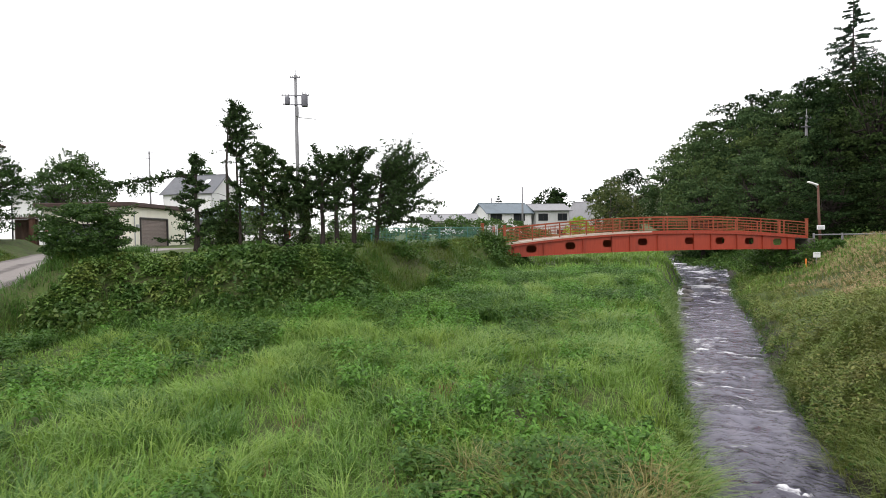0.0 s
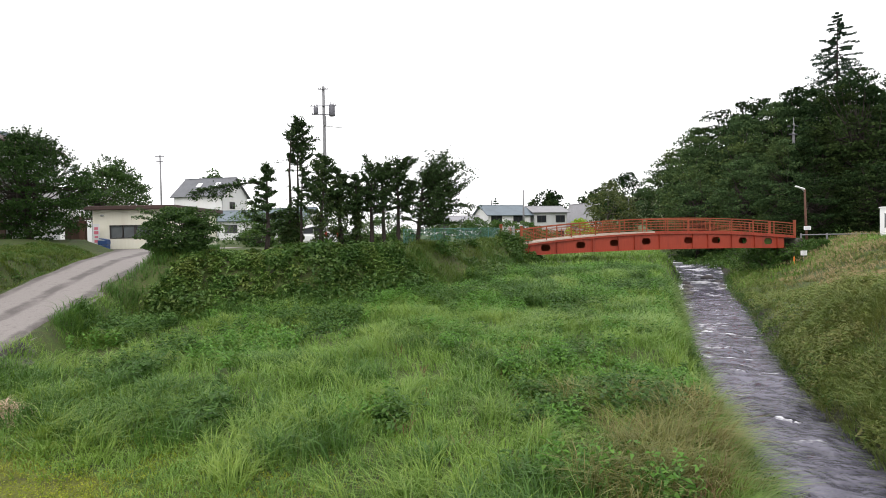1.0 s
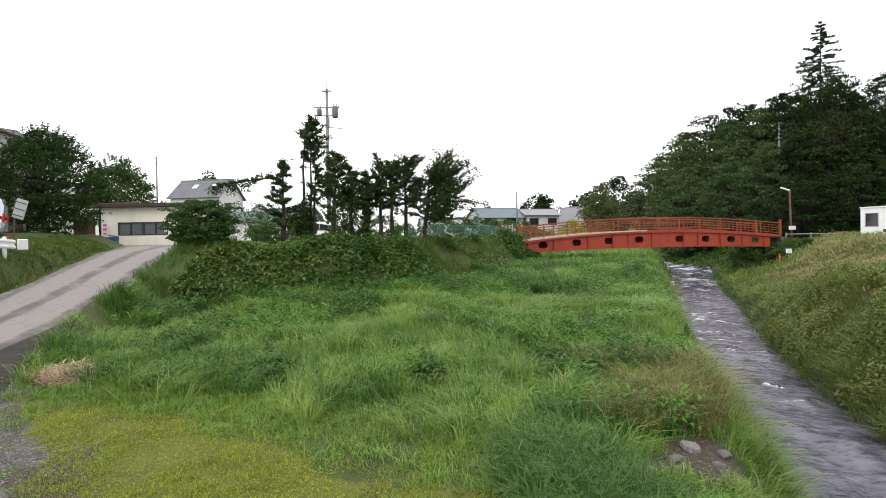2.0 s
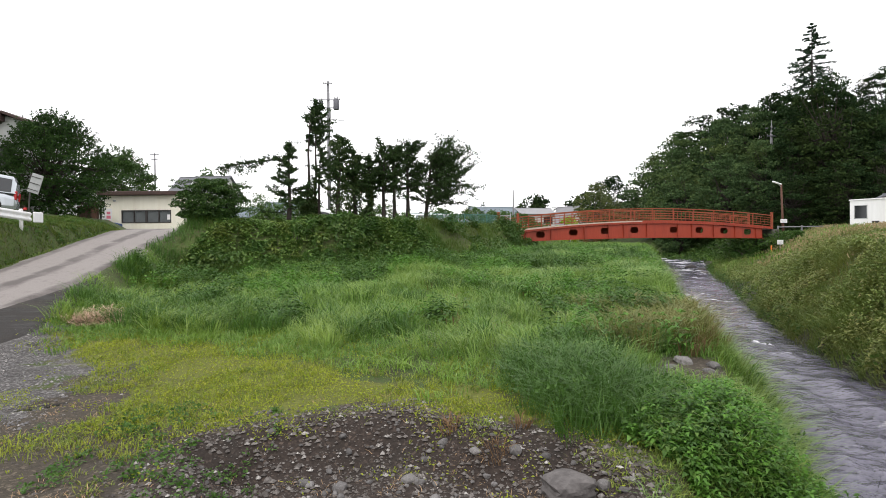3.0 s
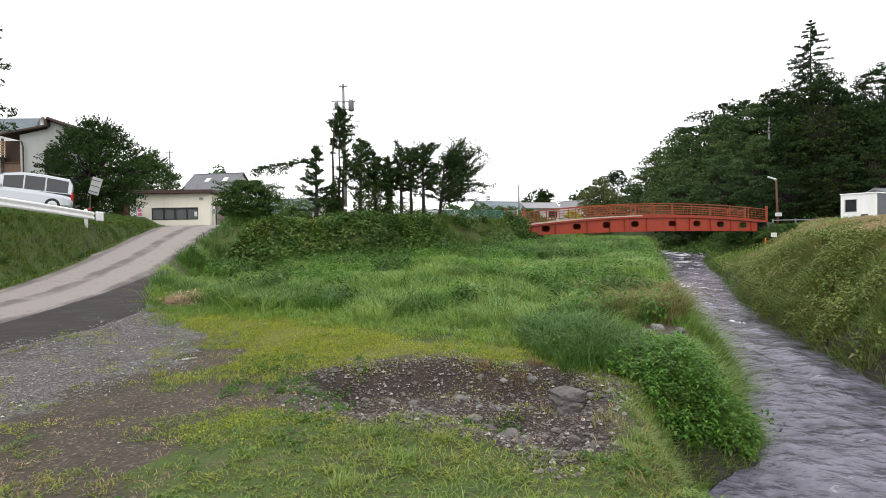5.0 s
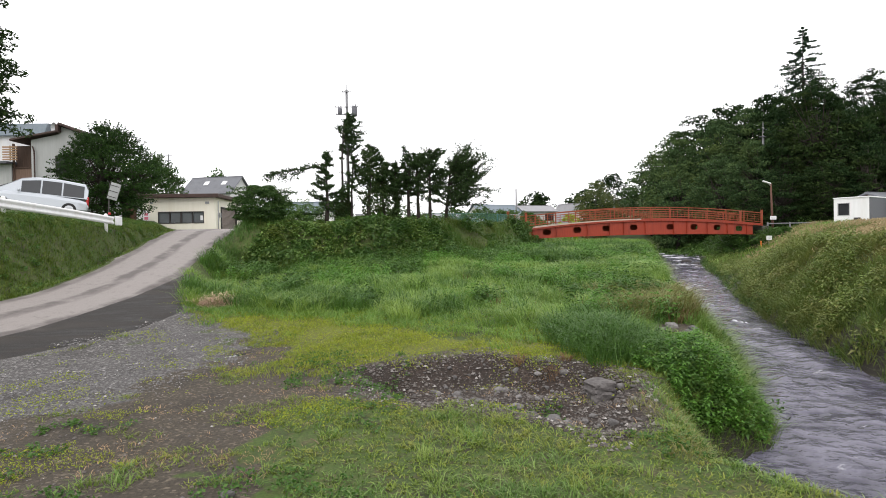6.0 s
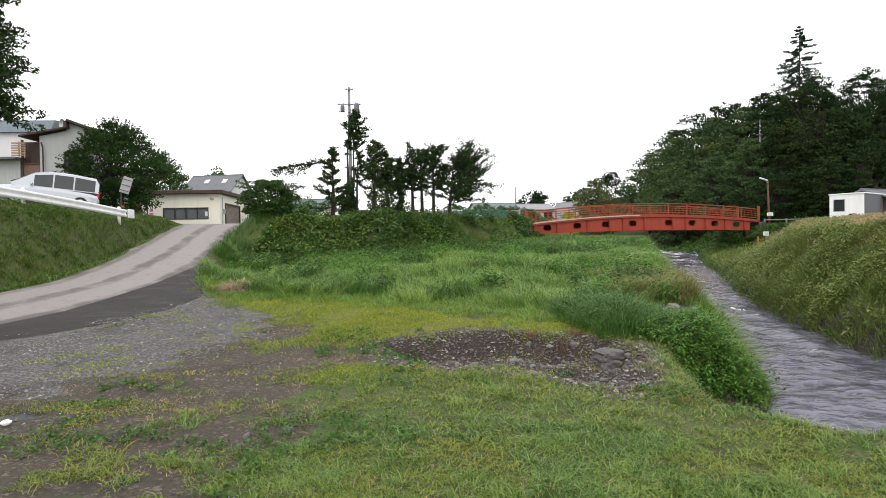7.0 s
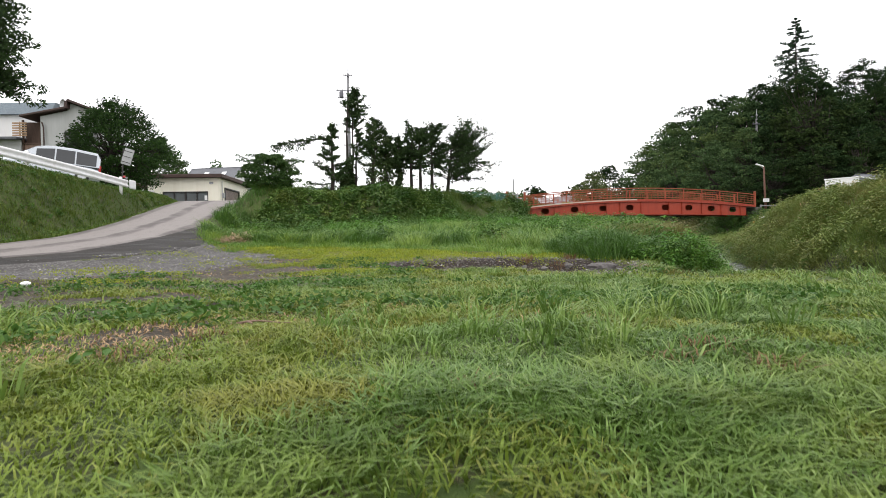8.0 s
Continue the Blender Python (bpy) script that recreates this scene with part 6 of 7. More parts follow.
# ---- cars ----
def car(at, turn, length, height, width, paint, label, van=True, z=None, climb=0.0):
    """A car: lofted body, panes, lamps, four wheels. It faces +x of its own."""
    x, y = at
    z0 = gz(x, y) if z is None else z
    c = thing("car", label, "car", (x, y, z0), turn)
    c.matrix_basis = pose(x, y, z0, 0, -climb, turn)
    L = length
    if van:
        st = [(0.0, 0.42, 0.55), (0.02, 0.35, 0.78), (0.10, 0.32, 0.86), (0.36, 0.32, 0.94), (0.66, 0.32, 0.97), (0.80, 0.32, 0.94), (0.95, 0.34, 0.83), (0.985, 0.4, 0.70), (1.0, 0.45, 0.58)]
        roof = [(0.015, 0.82), (0.05, 0.98), (0.30, 1.03), (0.52, 1.02), (0.65, 0.95), (0.86, 0.60)]
        belt = 0.57
    else:
        st = [(0.0, 0.42, 0.6), (0.02, 0.34, 0.8), (0.12, 0.32, 0.86), (0.36, 0.32, 0.92), (0.64, 0.32, 0.92), (0.8, 0.32, 0.86), (0.95, 0.34, 0.74), (1.0, 0.42, 0.6)]
        roof = [(0.02, 0.66), (0.10, 0.92), (0.30, 1.02), (0.48, 1.0), (0.58, 0.92), (0.74, 0.62)]
        belt = 0.60
    hb, w2 = height * belt, width / 2
    g = Geo()
    rings = []
    for f, lo, hi in st:
        top = hb * (hi / 0.97)
        px = (f - 0.5) * L
        ww = w2 * (0.80 if f in (0.0, 1.0) else 0.94 if f < 0.05 or f > 0.97 else 1.0)
        rings.append([(px, -ww * 0.9, lo * 0.62), (px, -ww, lo + 0.02), (px, -ww, top * 0.8), (px, -ww * 0.95, top * 0.96), (px, -ww * 0.8, top),
                      (px, ww * 0.8, top), (px, ww * 0.95, top * 0.96), (px, ww, top * 0.8), (px, ww, lo + 0.02), (px, ww * 0.9, lo * 0.62)])
    n = len(st)
    q = [(k * 10 + i, k * 10 + (i + 1) % 10, (k + 1) * 10 + (i + 1) % 10, (k + 1) * 10 + i) for k in range(n - 1) for i in range(10)]
    cap = [(0, i, i + 1) for i in range(1, 9)]
    g.add(np.array(rings).reshape(-1, 3), q, [t[::-1] for t in cap] + [tuple(a + 10 * (n - 1) for a in t) for t in cap])
    body = part("body", g, paint, c, smooth=False)
    # cabin: lower outline at the belt, narrower roof
    lowx = (roof[0][0] - 0.5) * L, (roof[-1][0] - 0.5) * L
    g = Geo()
    rr = []
    for f, hz in roof:
        px, zz = (f - 0.5) * L, height * hz
        k = (zz - hb * 0.95) / (height - hb * 0.95)
        rr.append([(px, -w2 * 0.92, hb * 0.93), (px, -w2 * (0.93 - 0.14 * k), zz - 0.05), (px, -w2 * (0.84 - 0.14 * k), zz), (px, w2 * (0.84 - 0.14 * k), zz), (px, w2 * (0.93 - 0.14 * k), zz - 0.05), (px, w2 * 0.92, hb * 0.93)])
    m = len(roof)
    q = [(k * 6 + i, k * 6 + (i + 1) % 6, (k + 1) * 6 + (i + 1) % 6, (k + 1) * 6 + i) for k in range(m - 1) for i in range(6)]
    cap = [(0, i, i + 1) for i in range(1, 5)]
    g.add(np.array(rr).reshape(-1, 3), q, [t[::-1] for t in cap] + [tuple(a + 6 * (m - 1) for a in t) for t in cap])
    part("cabin", g, paint, c)

    def roof_h(f):
        return height * float(np.interp(f, [a for a, _ in roof], [b for _, b in roof]))
    cuts = [(0.055, 0.26), (0.275, 0.46), (0.475, 0.65)] if van else [(0.12, 0.31), (0.325, 0.58)]
    for sy in (-1, 1):
        for a, b in cuts:
            pts = []
            for f, up in ((a, 0), (b, 0), (b, 1), (a, 1)):
                zz = hb * 0.98 + up * (roof_h(f) - 0.14 - hb * 0.98)
                k = (zz - hb * 0.95) / (height - hb * 0.95)
                pts.append(((f - 0.5) * L, sy * (w2 * (0.93 - 0.14 * k) + 0.012), max(zz, hb * 0.98)))
            inner = [(p[0], p[1] - sy * 0.03, p[2]) for p in pts]
            part("side_window", Geo().add(pts + inner, [(0, 1, 2, 3) if sy < 0 else (3, 2, 1, 0), (0, 1, 5, 4), (1, 2, 6, 5), (2, 3, 7, 6), (3, 0, 4, 7)]), M_DARKGLASS, c)
    (fa, ha), (fb, hb2) = roof[-2], roof[-1]
    for name, (f0, h0), (f1, h1), o in (("windscreen", (fa, ha), (fb, hb2), 0.015), ("rear_window", roof[1], roof[0], -0.015)):
        a, b = np.array([(f0 - 0.5) * L + o, 0, height * h0 - 0.07]), np.array([(f1 - 0.5) * L + o * 2, 0, height * h1 + 0.05])
        k0, k1 = 0.80, 0.86
        v = [(a[0], -w2 * k0 + 0.08, a[2]), (a[0], w2 * k0 - 0.08, a[2]), (b[0], w2 * k1 - 0.03, b[2]), (b[0], -w2 * k1 + 0.03, b[2])]
        v += [(p[0] - o * 2, p[1], p[2] - 0.02) for p in v]
        part(name, Geo().add(v, [(0, 1, 2, 3), (7, 6, 5, 4), (0, 4, 5, 1), (1, 5, 6, 2), (2, 6, 7, 3), (3, 7, 4, 0)]), M_DARKGLASS, c)
    for sy in (-1, 1):
        part("headlight", Geo().box((L * 0.468, sy * w2 * 0.70, hb * 0.74), (0.22, 0.36, 0.17), 0.05), M_LAMP, c)
        part("tail_light", Geo().box((-L * 0.485, sy * w2 * 0.82, hb * 0.85), (0.12, 0.16, 0.42), 0.03), M_REDLAMP, c)
        part("wing_mirror", Geo().box((L * 0.17, sy * (w2 + 0.08), hb + 0.05), (0.12, 0.18, 0.14), 0.04), paint, c)
        for fx in (-0.31, 0.31):
            r = 0.32
            wh = Geo()
            a = [(fx * L, sy * (w2 - 0.20), r), (fx * L, sy * (w2 - 0.18), r), (fx * L, sy * (w2 + 0.005), r), (fx * L, sy * (w2 + 0.012), r)]
            wh.tube(a, [r * 0.9, r, r, r * 0.86], 20)
            ty = part("wheel", wh, M_TYRE, c, smooth=False)
            part("rim", Geo().tube([(fx * L, sy * (w2 - 0.02), r), (fx * L, sy * (w2 + 0.02), r), (fx * L, sy * (w2 + 0.03), r)], [r * 0.64, r * 0.62, r * 0.3], 16), M_RIM, ty)
    part("grille", Geo().box((L * 0.49, 0, hb * 0.70), (0.08, width * 0.5, 0.14), 0.02), M_FRAME, c)
    part("number_plate", Geo().box((L * 0.505, 0, 0.42), (0.03, 0.34, 0.17), 0.005), M_SIGNWHITE, c)
    part("bumper", Geo().box((L * 0.485, 0, 0.36), (0.16, width * 0.86, 0.2), 0.05), paint, c)
    return c


car((-24.4, 20.4), -150, 4.4, 1.75, 1.69, M_CAR, "silver minivan on the upper road", True, climb=6.0)
car((-10.9, 36.2), 150, 3.6, 1.45, 1.5, M_CARWHITE, "small white car parked behind the pines", False)

for x, y, s in ((28.0, 41.3, 1.05), (25.6, 41.4, 1.3), (24.8, 42.6, 1.3), (24.6, 41.2, 1.0), (26.4, 41.8, 1.4), (25.4, 44.6, 1.6), (27.4, 45.6, 1.6), (26.6, 40.2, 0.95), (27.2, 40.9, 1.1), (26.0, 40.6, 0.8), (29.6, 42.2, 0.8), (29.0, 40.6, 0.7), (4.6, 36.6, 0.7), (3.4, 35.6, 0.8), (5.4, 37.6, 0.6)):
    broad_tree(rng, (x, y), 1.5 * s, 1.3 * s, 0.0, M_SHRUB, M_BARK2, "bank_shrub", "dark-green shrub beside the bridge end", "shrubs beside the bridge", 0.14, 34, 60, 0.05)


# ---- stones ----
def stone_mesh(rng, name, squash=0.65, cuts=1):
    bm = bmesh.new()
    bmesh.ops.create_icosphere(bm, subdivisions=cuts, radius=0.5)
    planes = rng.normal(size=(5, 3))
    planes /= np.linalg.norm(planes, axis=1)[:, None]
    for v in bm.verts:
        p = np.array(v.co)
        for q in planes:
            over = p @ q - 0.34
            if over > 0:
                p = p - q * over * 0.85
        v.co = Vector(p * np.array([1.15, 0.85, squash]) * (1 + 0.05 * rng.normal()))
    me = bpy.data.meshes.new(name)
    bm.to_mesh(me)
    bm.free()
    me.materials.append(M_STONE)
    return me


rng = np.random.default_rng(41)
STONES = [stone_mesh(rng, "stone", rng.uniform(0.5, 0.8), 2) for _ in range(6)]
STREAM_ROCKS = [stone_mesh(np.random.default_rng(90 + k), "stream_rock", 0.6, 2) for k in range(3)]
for rock in STREAM_ROCKS:
    rock.materials[0] = M_DARKROCK


def lay_stone(x, y, size, k, sink=0.25, name="stone", label="grey stone lying in the bare earth", group="stones in the bare pit"):
    ob = new(name, STONES[k % 6])
    ob.matrix_basis = pose(x, y, gz(x, y) + size * (0.30 - sink), rng.uniform(-12, 12), rng.uniform(-12, 12), rng.uniform(0, 360)) @ Matrix.Scale(size, 4)
    return tagged(ob, label, "stone", group)


def boulder():
    """A split boulder: a broad upper slab over a darker undercut block."""
    r = np.random.default_rng(77)
    ob = thing("boulder", "dark layered boulder half sunk in bare earth", "boulder", (-2.22, -0.68, gz(-2.22, -0.68) - 0.05), 20)
    for name, c, s, m in (("upper_slab", (0.0, 0.03, 0.255), (0.20, 0.18, 0.105), M_DARKROCK), ("lower_block", (0.03, 0.0, 0.10), (0.18, 0.17, 0.12), M_DARKROCK), ("chip", (-0.14, -0.1, 0.09), (0.08, 0.07, 0.1), M_DARKROCK)):
        bm = bmesh.new()
        bmesh.ops.create_icosphere(bm, subdivisions=3, radius=1)
        o = r.uniform(0, 6, 3)
        for v in bm.verts:
            q = v.co / (abs(v.co.x) ** 5 + abs(v.co.y) ** 5 + abs(v.co.z) ** 5) ** 0.2
            q *= 1 + 0.07 * math.sin(3.1 * q.x + o[0]) * math.sin(2.7 * q.y + o[1]) + 0.05 * math.sin(6 * q.z + 4 * q.x + o[2]) + r.normal(0, 0.015)
            v.co = Vector((q.x * s[0] + c[0] + 0.12 * q.z * s[2], q.y * s[1] + c[1], q.z * s[2] + c[2]))
        me = bpy.data.meshes.new(name)
        bm.to_mesh(me)
        bm.free()
        part(name, me, m, ob)


boulder()
for i, (x, y, s) in enumerate([(0.58, 2.95, 0.30), (0.2, 2.6, 0.24), (0.95, 2.75, 0.26), (0.7, 2.4, 0.16), (-3.1, -1.43, 0.27), (-3.26, -1.8, 0.26), (-3.5, -0.81, 0.2), (-3.64, 0.09, 0.2), (-4.34, 0.07, 0.2), (-4.13, -1.35, 0.2), (-2.54, 0.18, 0.16), (-2.56, -1.38, 0.13), (-1.86, -0.57, 0.16), (-4.99, -0.85, 0.14),
                                (-6.56, -4.12, 0.16), (-6.94, -4.16, 0.10), (-3.35, -1.2, 0.17), (-2.95, 0.3, 0.15), (-4.7, 0.1, 0.13), (-2.9, -2.4, 0.16), (-5.4, -0.6, 0.12), (-0.3, 2.2, 0.26)]):
    lay_stone(x, y, s, i, label="weathered grey boulder in bare earth" if s > 0.4 else "grey stone lying in the bare earth")
for i, (x, y, w) in enumerate([(14.9, 33.6, 0.8), (15.6, 35.6, 0.65), (16.6, 37.4, 0.9), (19.0, 37.2, 0.6), (17.6, 40.0, 0.7), (20.6, 40.6, 0.8), (13.4, 30.6, 0.55), (21.4, 44.2, 0.9)]):
    ob = new("stream_rock", STREAM_ROCKS[i % 3])
    ob.matrix_basis = pose(x, y, float(water_z(y)) + 0.02, 0, 0, 47 * i) @ Matrix.Scale(w, 4)
    tagged(ob, "dark wet rock breaking the stream's surface", "rock", "rocks in the rapids")
pale = stone_mesh(np.random.default_rng(5), "pale_stone", 0.7, 2)
pale.materials[0] = M_SHED
ob = new("pale_stone", pale)
ob.matrix_basis = pose(-9.48, -3.67, gz(-9.48, -3.67) + 0.04, 0, 0, 30) @ Matrix.Scale(0.09, 4)
tagged(ob, "pale white stone lying on the mud", "stone")
n = 0
for _ in range(900):
    x, y = rng.uniform(-6.2, -1.3), rng.uniform(-3.1, 1.4)
    if poly_depth(np.array([x]), np.array([y]), PIT)[0] > 0.14 and n < 190:
        lay_stone(x, y, float(np.clip(rng.lognormal(-2.85, 0.42), 0.03, 0.14)), n, 0.16)
        n += 1


def pebbles(name, label, count, box, keep, lo, hi, tint):
    """Small stones, too many to count."""
    x, y = rng.uniform(box[0], box[1], count), rng.uniform(box[2], box[3], count)
    k = keep(x, y)
    x, y = x[k], y[k]
    m = len(x)
    s = lo * (hi / lo) ** (rng.uniform(0, 1, m) ** 2.2)
    o = np.array([[1, 0, 0], [-1, 0, 0], [0, 1, 0], [0, -1, 0], [0, 0, 1], [0, 0, -1]], float)
    v = o[None] * rng.uniform(0.45, 1.0, (m, 6, 1)) * s[:, None, None] * np.array([1, 1, 0.7])
    a = rng.uniform(0, 6.28, m)
    ca, sa = np.cos(a)[:, None], np.sin(a)[:, None]
    v = np.stack([v[..., 0] * ca - v[..., 1] * sa, v[..., 0] * sa + v[..., 1] * ca, v[..., 2]], -1)
    z = np.maximum(ground_z(x, y), np.where(inside(x, y, APRON), road_z(y) - 0.012, -9))
    v += np.stack([x, y, z + s * 0.15], 1)[:, None]
    f = np.array([(0, 2, 4), (2, 1, 4), (1, 3, 4), (3, 0, 4)])
    g = Geo().add(v.reshape(-1, 3), None, (np.arange(m)[:, None, None] * 6 + f[None]).reshape(-1, 3))
    single(name, g, tint, label, "gravel", kind="stuff")


def pebble_material(name, c1, c2):
    m, nn, l, p = nodes_of(name)
    geo = nn.new("ShaderNodeNewGeometry")
    isl = geo.outputs["Random Per Island"]
    col = mix(nn, l, isl, c1, c2)
    col = mix(nn, l, ramp(nn, l, isl, 0.86, 1.0), col, (0.42, 0.40, 0.38))
    l.new(mix(nn, l, ramp(nn, l, noise_node(nn, l, 40, 3, 0.6, geo.outputs["Position"]), 0.4, 0.7), col, c1), p.inputs["Base Color"])
    p.inputs["Roughness"].default_value = 0.75
    return m


M_GRIT = pebble_material("dirt_pebbles", (0.05, 0.042, 0.037), (0.20, 0.18, 0.168))
M_GRAVEL = pebble_material("gravel_stones", (0.085, 0.081, 0.082), (0.215, 0.208, 0.206))
pebbles("pit_pebbles", "pebbles scattered over the bare earth", 14000, (-6.8, -1.2, -3.4, 1.6), lambda x, y: poly_depth(x, y, PIT) + 0.3 * value_noise(x, y, 0.5, 61) > -0.25, 0.012, 0.055, M_GRIT)
pebbles("earth_pebbles", "fine stones on trodden earth", 9000, (-11.5, -1.2, -7.4, 3.2), lambda x, y: (np.maximum(poly_depth(x, y, DIRT), poly_depth(x, y, MUD) - 0.4) > -0.2) & (value_noise(x, y, 0.6, 62) > -0.5), 0.009, 0.034, M_GRIT)
pebbles("lane_gravel", "loose pale gravel beside the lane", 38000, (-19, -8, -5, 5.8), lambda x, y: (poly_depth(x, y, GRAVEL) + 0.6 * value_noise(x, y, 0.9, 63) > rng.uniform(-0.5, 0.1, len(x))) & (value_noise(x, y, 1.6, 64) > -0.55), 0.012, 0.045, M_GRAVEL)


# ---- grass and undergrowth ----
SOLID = [ROAD_L + ROAD_R[::-1], APRON, GRAVEL]


def scatter(rng, n, box, keep):
    x, y = rng.uniform(box[0], box[1], n), rng.uniform(box[2], box[3], n)
    k = keep(x, y)
    return x[k], y[k]


def off_solid(x, y, gap=0.05):
    ok = np.ones(len(x), bool)
    for p in SOLID:
        ok &= poly_depth(x, y, p) < -gap
    return ok


def dry_land(x, y, margin=0.0):
    return poly_depth(x, y, WATER) < -margin


def left_side(x, y):
    return line_dist(x, y, STREAM_L) < line_dist(x, y, STREAM_R)


def tufts(g, rng, x, y, blades, height, reach, width, spread, comb=None):
    """Tufts of blades that spread outwards from each place."""
    n = len(x)
    k = rng.poisson(blades, n)
    i = np.repeat(np.arange(n), k)
    m = len(i)
    ang = rng.uniform(0, 2 * np.pi, m)
    r = spread * np.sqrt(rng.uniform(0, 1, m))
    bx, by = x[i] + r * np.cos(ang), y[i] + r * np.sin(ang)
    tall = np.broadcast_to(height, (n,))[i] * rng.uniform(0.45, 1.1, m)
    bz = ground_z(bx, by) - np.minimum(0.02, 0.12 * tall)
    wind = rng.uniform(0, 2 * np.pi, n)[i] if comb is None else (comb + rng.normal(0, 0.5, n))[i]
    d = np.where(rng.random(m) < 0.5, ang + rng.normal(0, 0.5, m), wind + rng.normal(0, 0.5, m))
    g.blades(np.stack([bx, by, bz], 1), d, tall, tall * reach * rng.uniform(0.4, 1.3, m), width * rng.uniform(0.7, 1.3, m), rng)


def edge_y(x):
    """Where the tall grass begins."""
    return 3.9 - 0.38 * (x + 8)


def field_keep(x, y):
    return off_solid(x, y) & dry_land(x, y, 0.1) & (poly_depth(x, y, TOWN) < 0.8) & left_side(x, y) & \
        (poly_depth(x, y, MOSS) < 0.15 + 0.5 * value_noise(x, y, 0.8, 115)) & (poly_depth(x, y, DIRT) < -0.1) & (poly_depth(x, y, SCAR) < 0.0) & (y > edge_y(x) - 0.5 + 0.7 * value_noise(x, y, 1.2, 51))


def herb_plants(g, rng, x, y, height, leaf, levels=6):
    """Upright herbs: leaves in turning pairs up an unseen thin stem, smaller towards the tip."""
    n = len(x)
    h = np.broadcast_to(height, (n,)) * rng.uniform(0.7, 1.25, n)
    lean = rng.normal(0, 0.12, (n, 2))
    z = ground_z(x, y)
    for j in range(levels):
        f = 0.25 + 0.75 * j / (levels - 1)
        for k in range(3):
            a = rng.uniform(0, 0.9, n) + j * 1.2 + k * 2.09
            size = leaf * (1.25 - 0.6 * f) * rng.uniform(0.7, 1.3, n)
            g.fronds(np.stack([x + lean[:, 0] * h * f, y + lean[:, 1] * h * f, z + h * f], 1), a, size, size * 0.48, rng.uniform(0.05, 0.45, n), rng)


rng = np.random.default_rng(21)
g = Geo()
x, y = scatter(rng, 10500, (-13.5, 17, 0.5, 34), field_keep)
rise = 0.35 + 0.65 * smooth01((y - edge_y(x)) / 5)
lush = np.clip(value_noise(x, y, 2.0, 52) * 0.7 + value_noise(x, y, 0.8, 58) * 0.5 + 0.35, 0, 1)
flow = 1.2 + 2.2 * value_noise(x, y, 2.6, 110)
tufts(g, rng, x, y, 22, (0.18 + 0.36 * lush) * rise, 1.1, 0.016, 0.24, comb=flow)
x, y = scatter(rng, 2300, (-12, 2.5, 1, 9), field_keep)
tufts(g, rng, x, y, 16, 0.16 + 0.14 * smooth01((y - edge_y(x)) / 4), 1.2, 0.011, 0.2)
single("field_grass", g, M_TALL, "lush tall green meadow grass", "grass", kind="stuff")
# long arching swathes, laid over in one direction each
g = Geo()
x, y = scatter(rng, 9000, (-13, 12, 2.0, 26), lambda x, y: field_keep(x, y) & (y > edge_y(x) + 1.5) & (value_noise(x, y, 1.3, 111) + 0.5 * value_noise(x, y, 0.5, 112) > 0.18))
x, y = x[:1100], y[:1100]
tufts(g, rng, x, y, 26, 0.46 + 0.16 * value_noise(x, y, 1.3, 111), 1.6, 0.013, 0.13, comb=1.2 + 2.2 * value_noise(x, y, 2.6, 110))
single("swathe_grass", g, M_SWATHE, "long pale-green grass laid over in swathes", "grass", kind="stuff")
g = Geo()
x, y = scatter(rng, 9000, (-13.5, 17, 1.5, 34), lambda x, y: field_keep(x, y) & (y > edge_y(x) + 2) & (value_noise(x, y, 2.3, 53) + 0.5 * value_noise(x, y, 0.8, 59) > 0.42))
x, y = x[:900], y[:900]
tufts(g, rng, x, y, 24, 0.52, 1.0, 0.02, 0.26)
x, y = scatter(rng, 900, (-2.8, 0.2, -0.2, 3.8), lambda x, y: np.hypot((x + 1.35) / 0.95, (y - 1.7) / 1.6) + 0.3 * value_noise(x, y, 0.5, 60) < 1)
tufts(g, rng, x[:230], y[:230], 24, 0.36 + 0.34 * np.clip(1.1 - np.hypot((x[:230] + 1.35) / 0.95, (y[:230] - 1.7) / 1.6), 0, 1), 1.2, 0.011, 0.2)
single("reed_grass", g, M_BLUISH, "taller bluish-green reed grass in clumps", "grass", kind="stuff")
# broad-leaved weeds among the grass
g, gb = Geo(), Geo()
x, y = scatter(rng, 20000, (-13.5, 16, 1.0, 33), lambda x, y: field_keep(x, y) & (y > edge_y(x) + 2.8) & (value_noise(x, y, 1.7, 65) + 0.5 * value_noise(x, y, 0.6, 113) > 0.02))
x, y = x[:8000], y[:8000]
fresh = value_noise(x, y, 1.9, 100) > -0.05
tall = 0.40 + 0.20 * value_noise(x, y, 1.2, 114)
herb_plants(gb, rng, x[fresh], y[fresh], tall[fresh] * 1.1, 0.15, 5)
herb_plants(g, rng, x[~fresh], y[~fresh], tall[~fresh] * 1.2, 0.165, 5)
x, y = scatter(rng, 900, (-2.8, 0.2, -0.2, 3.8), lambda x, y: np.hypot((x + 1.35) / 0.95, (y - 1.7) / 1.6) < 1)
for a, b in zip(x[:45], y[:45]):
    h = rng.uniform(0.10, 0.38)
    g.leaves(clump(rng, (a, b, gz(a, b) + h), rng.uniform(0.14, 0.25), 34, 0.8), rng.uniform(0.05, 0.08), rng, 0.5, 0.5)
single("field_herbs", gb, M_BROAD, "fresh green leafy herbs among the meadow grass", "weeds", kind="stuff")
single("field_weeds", g, M_WEED, "broad-leaved weeds among the meadow grass", "weeds", kind="stuff")
g = Geo()
x, y = scatter(rng, 3000, (4, 33, 33, 92), lambda x, y: dry_land(x, y, 0.2) & (poly_depth(x, y, TOWN) < 1) & (poly_depth(x, y, HILL) < 1))
tufts(g, rng, x, y, 9, 0.6, 0.9, 0.05, 0.5)
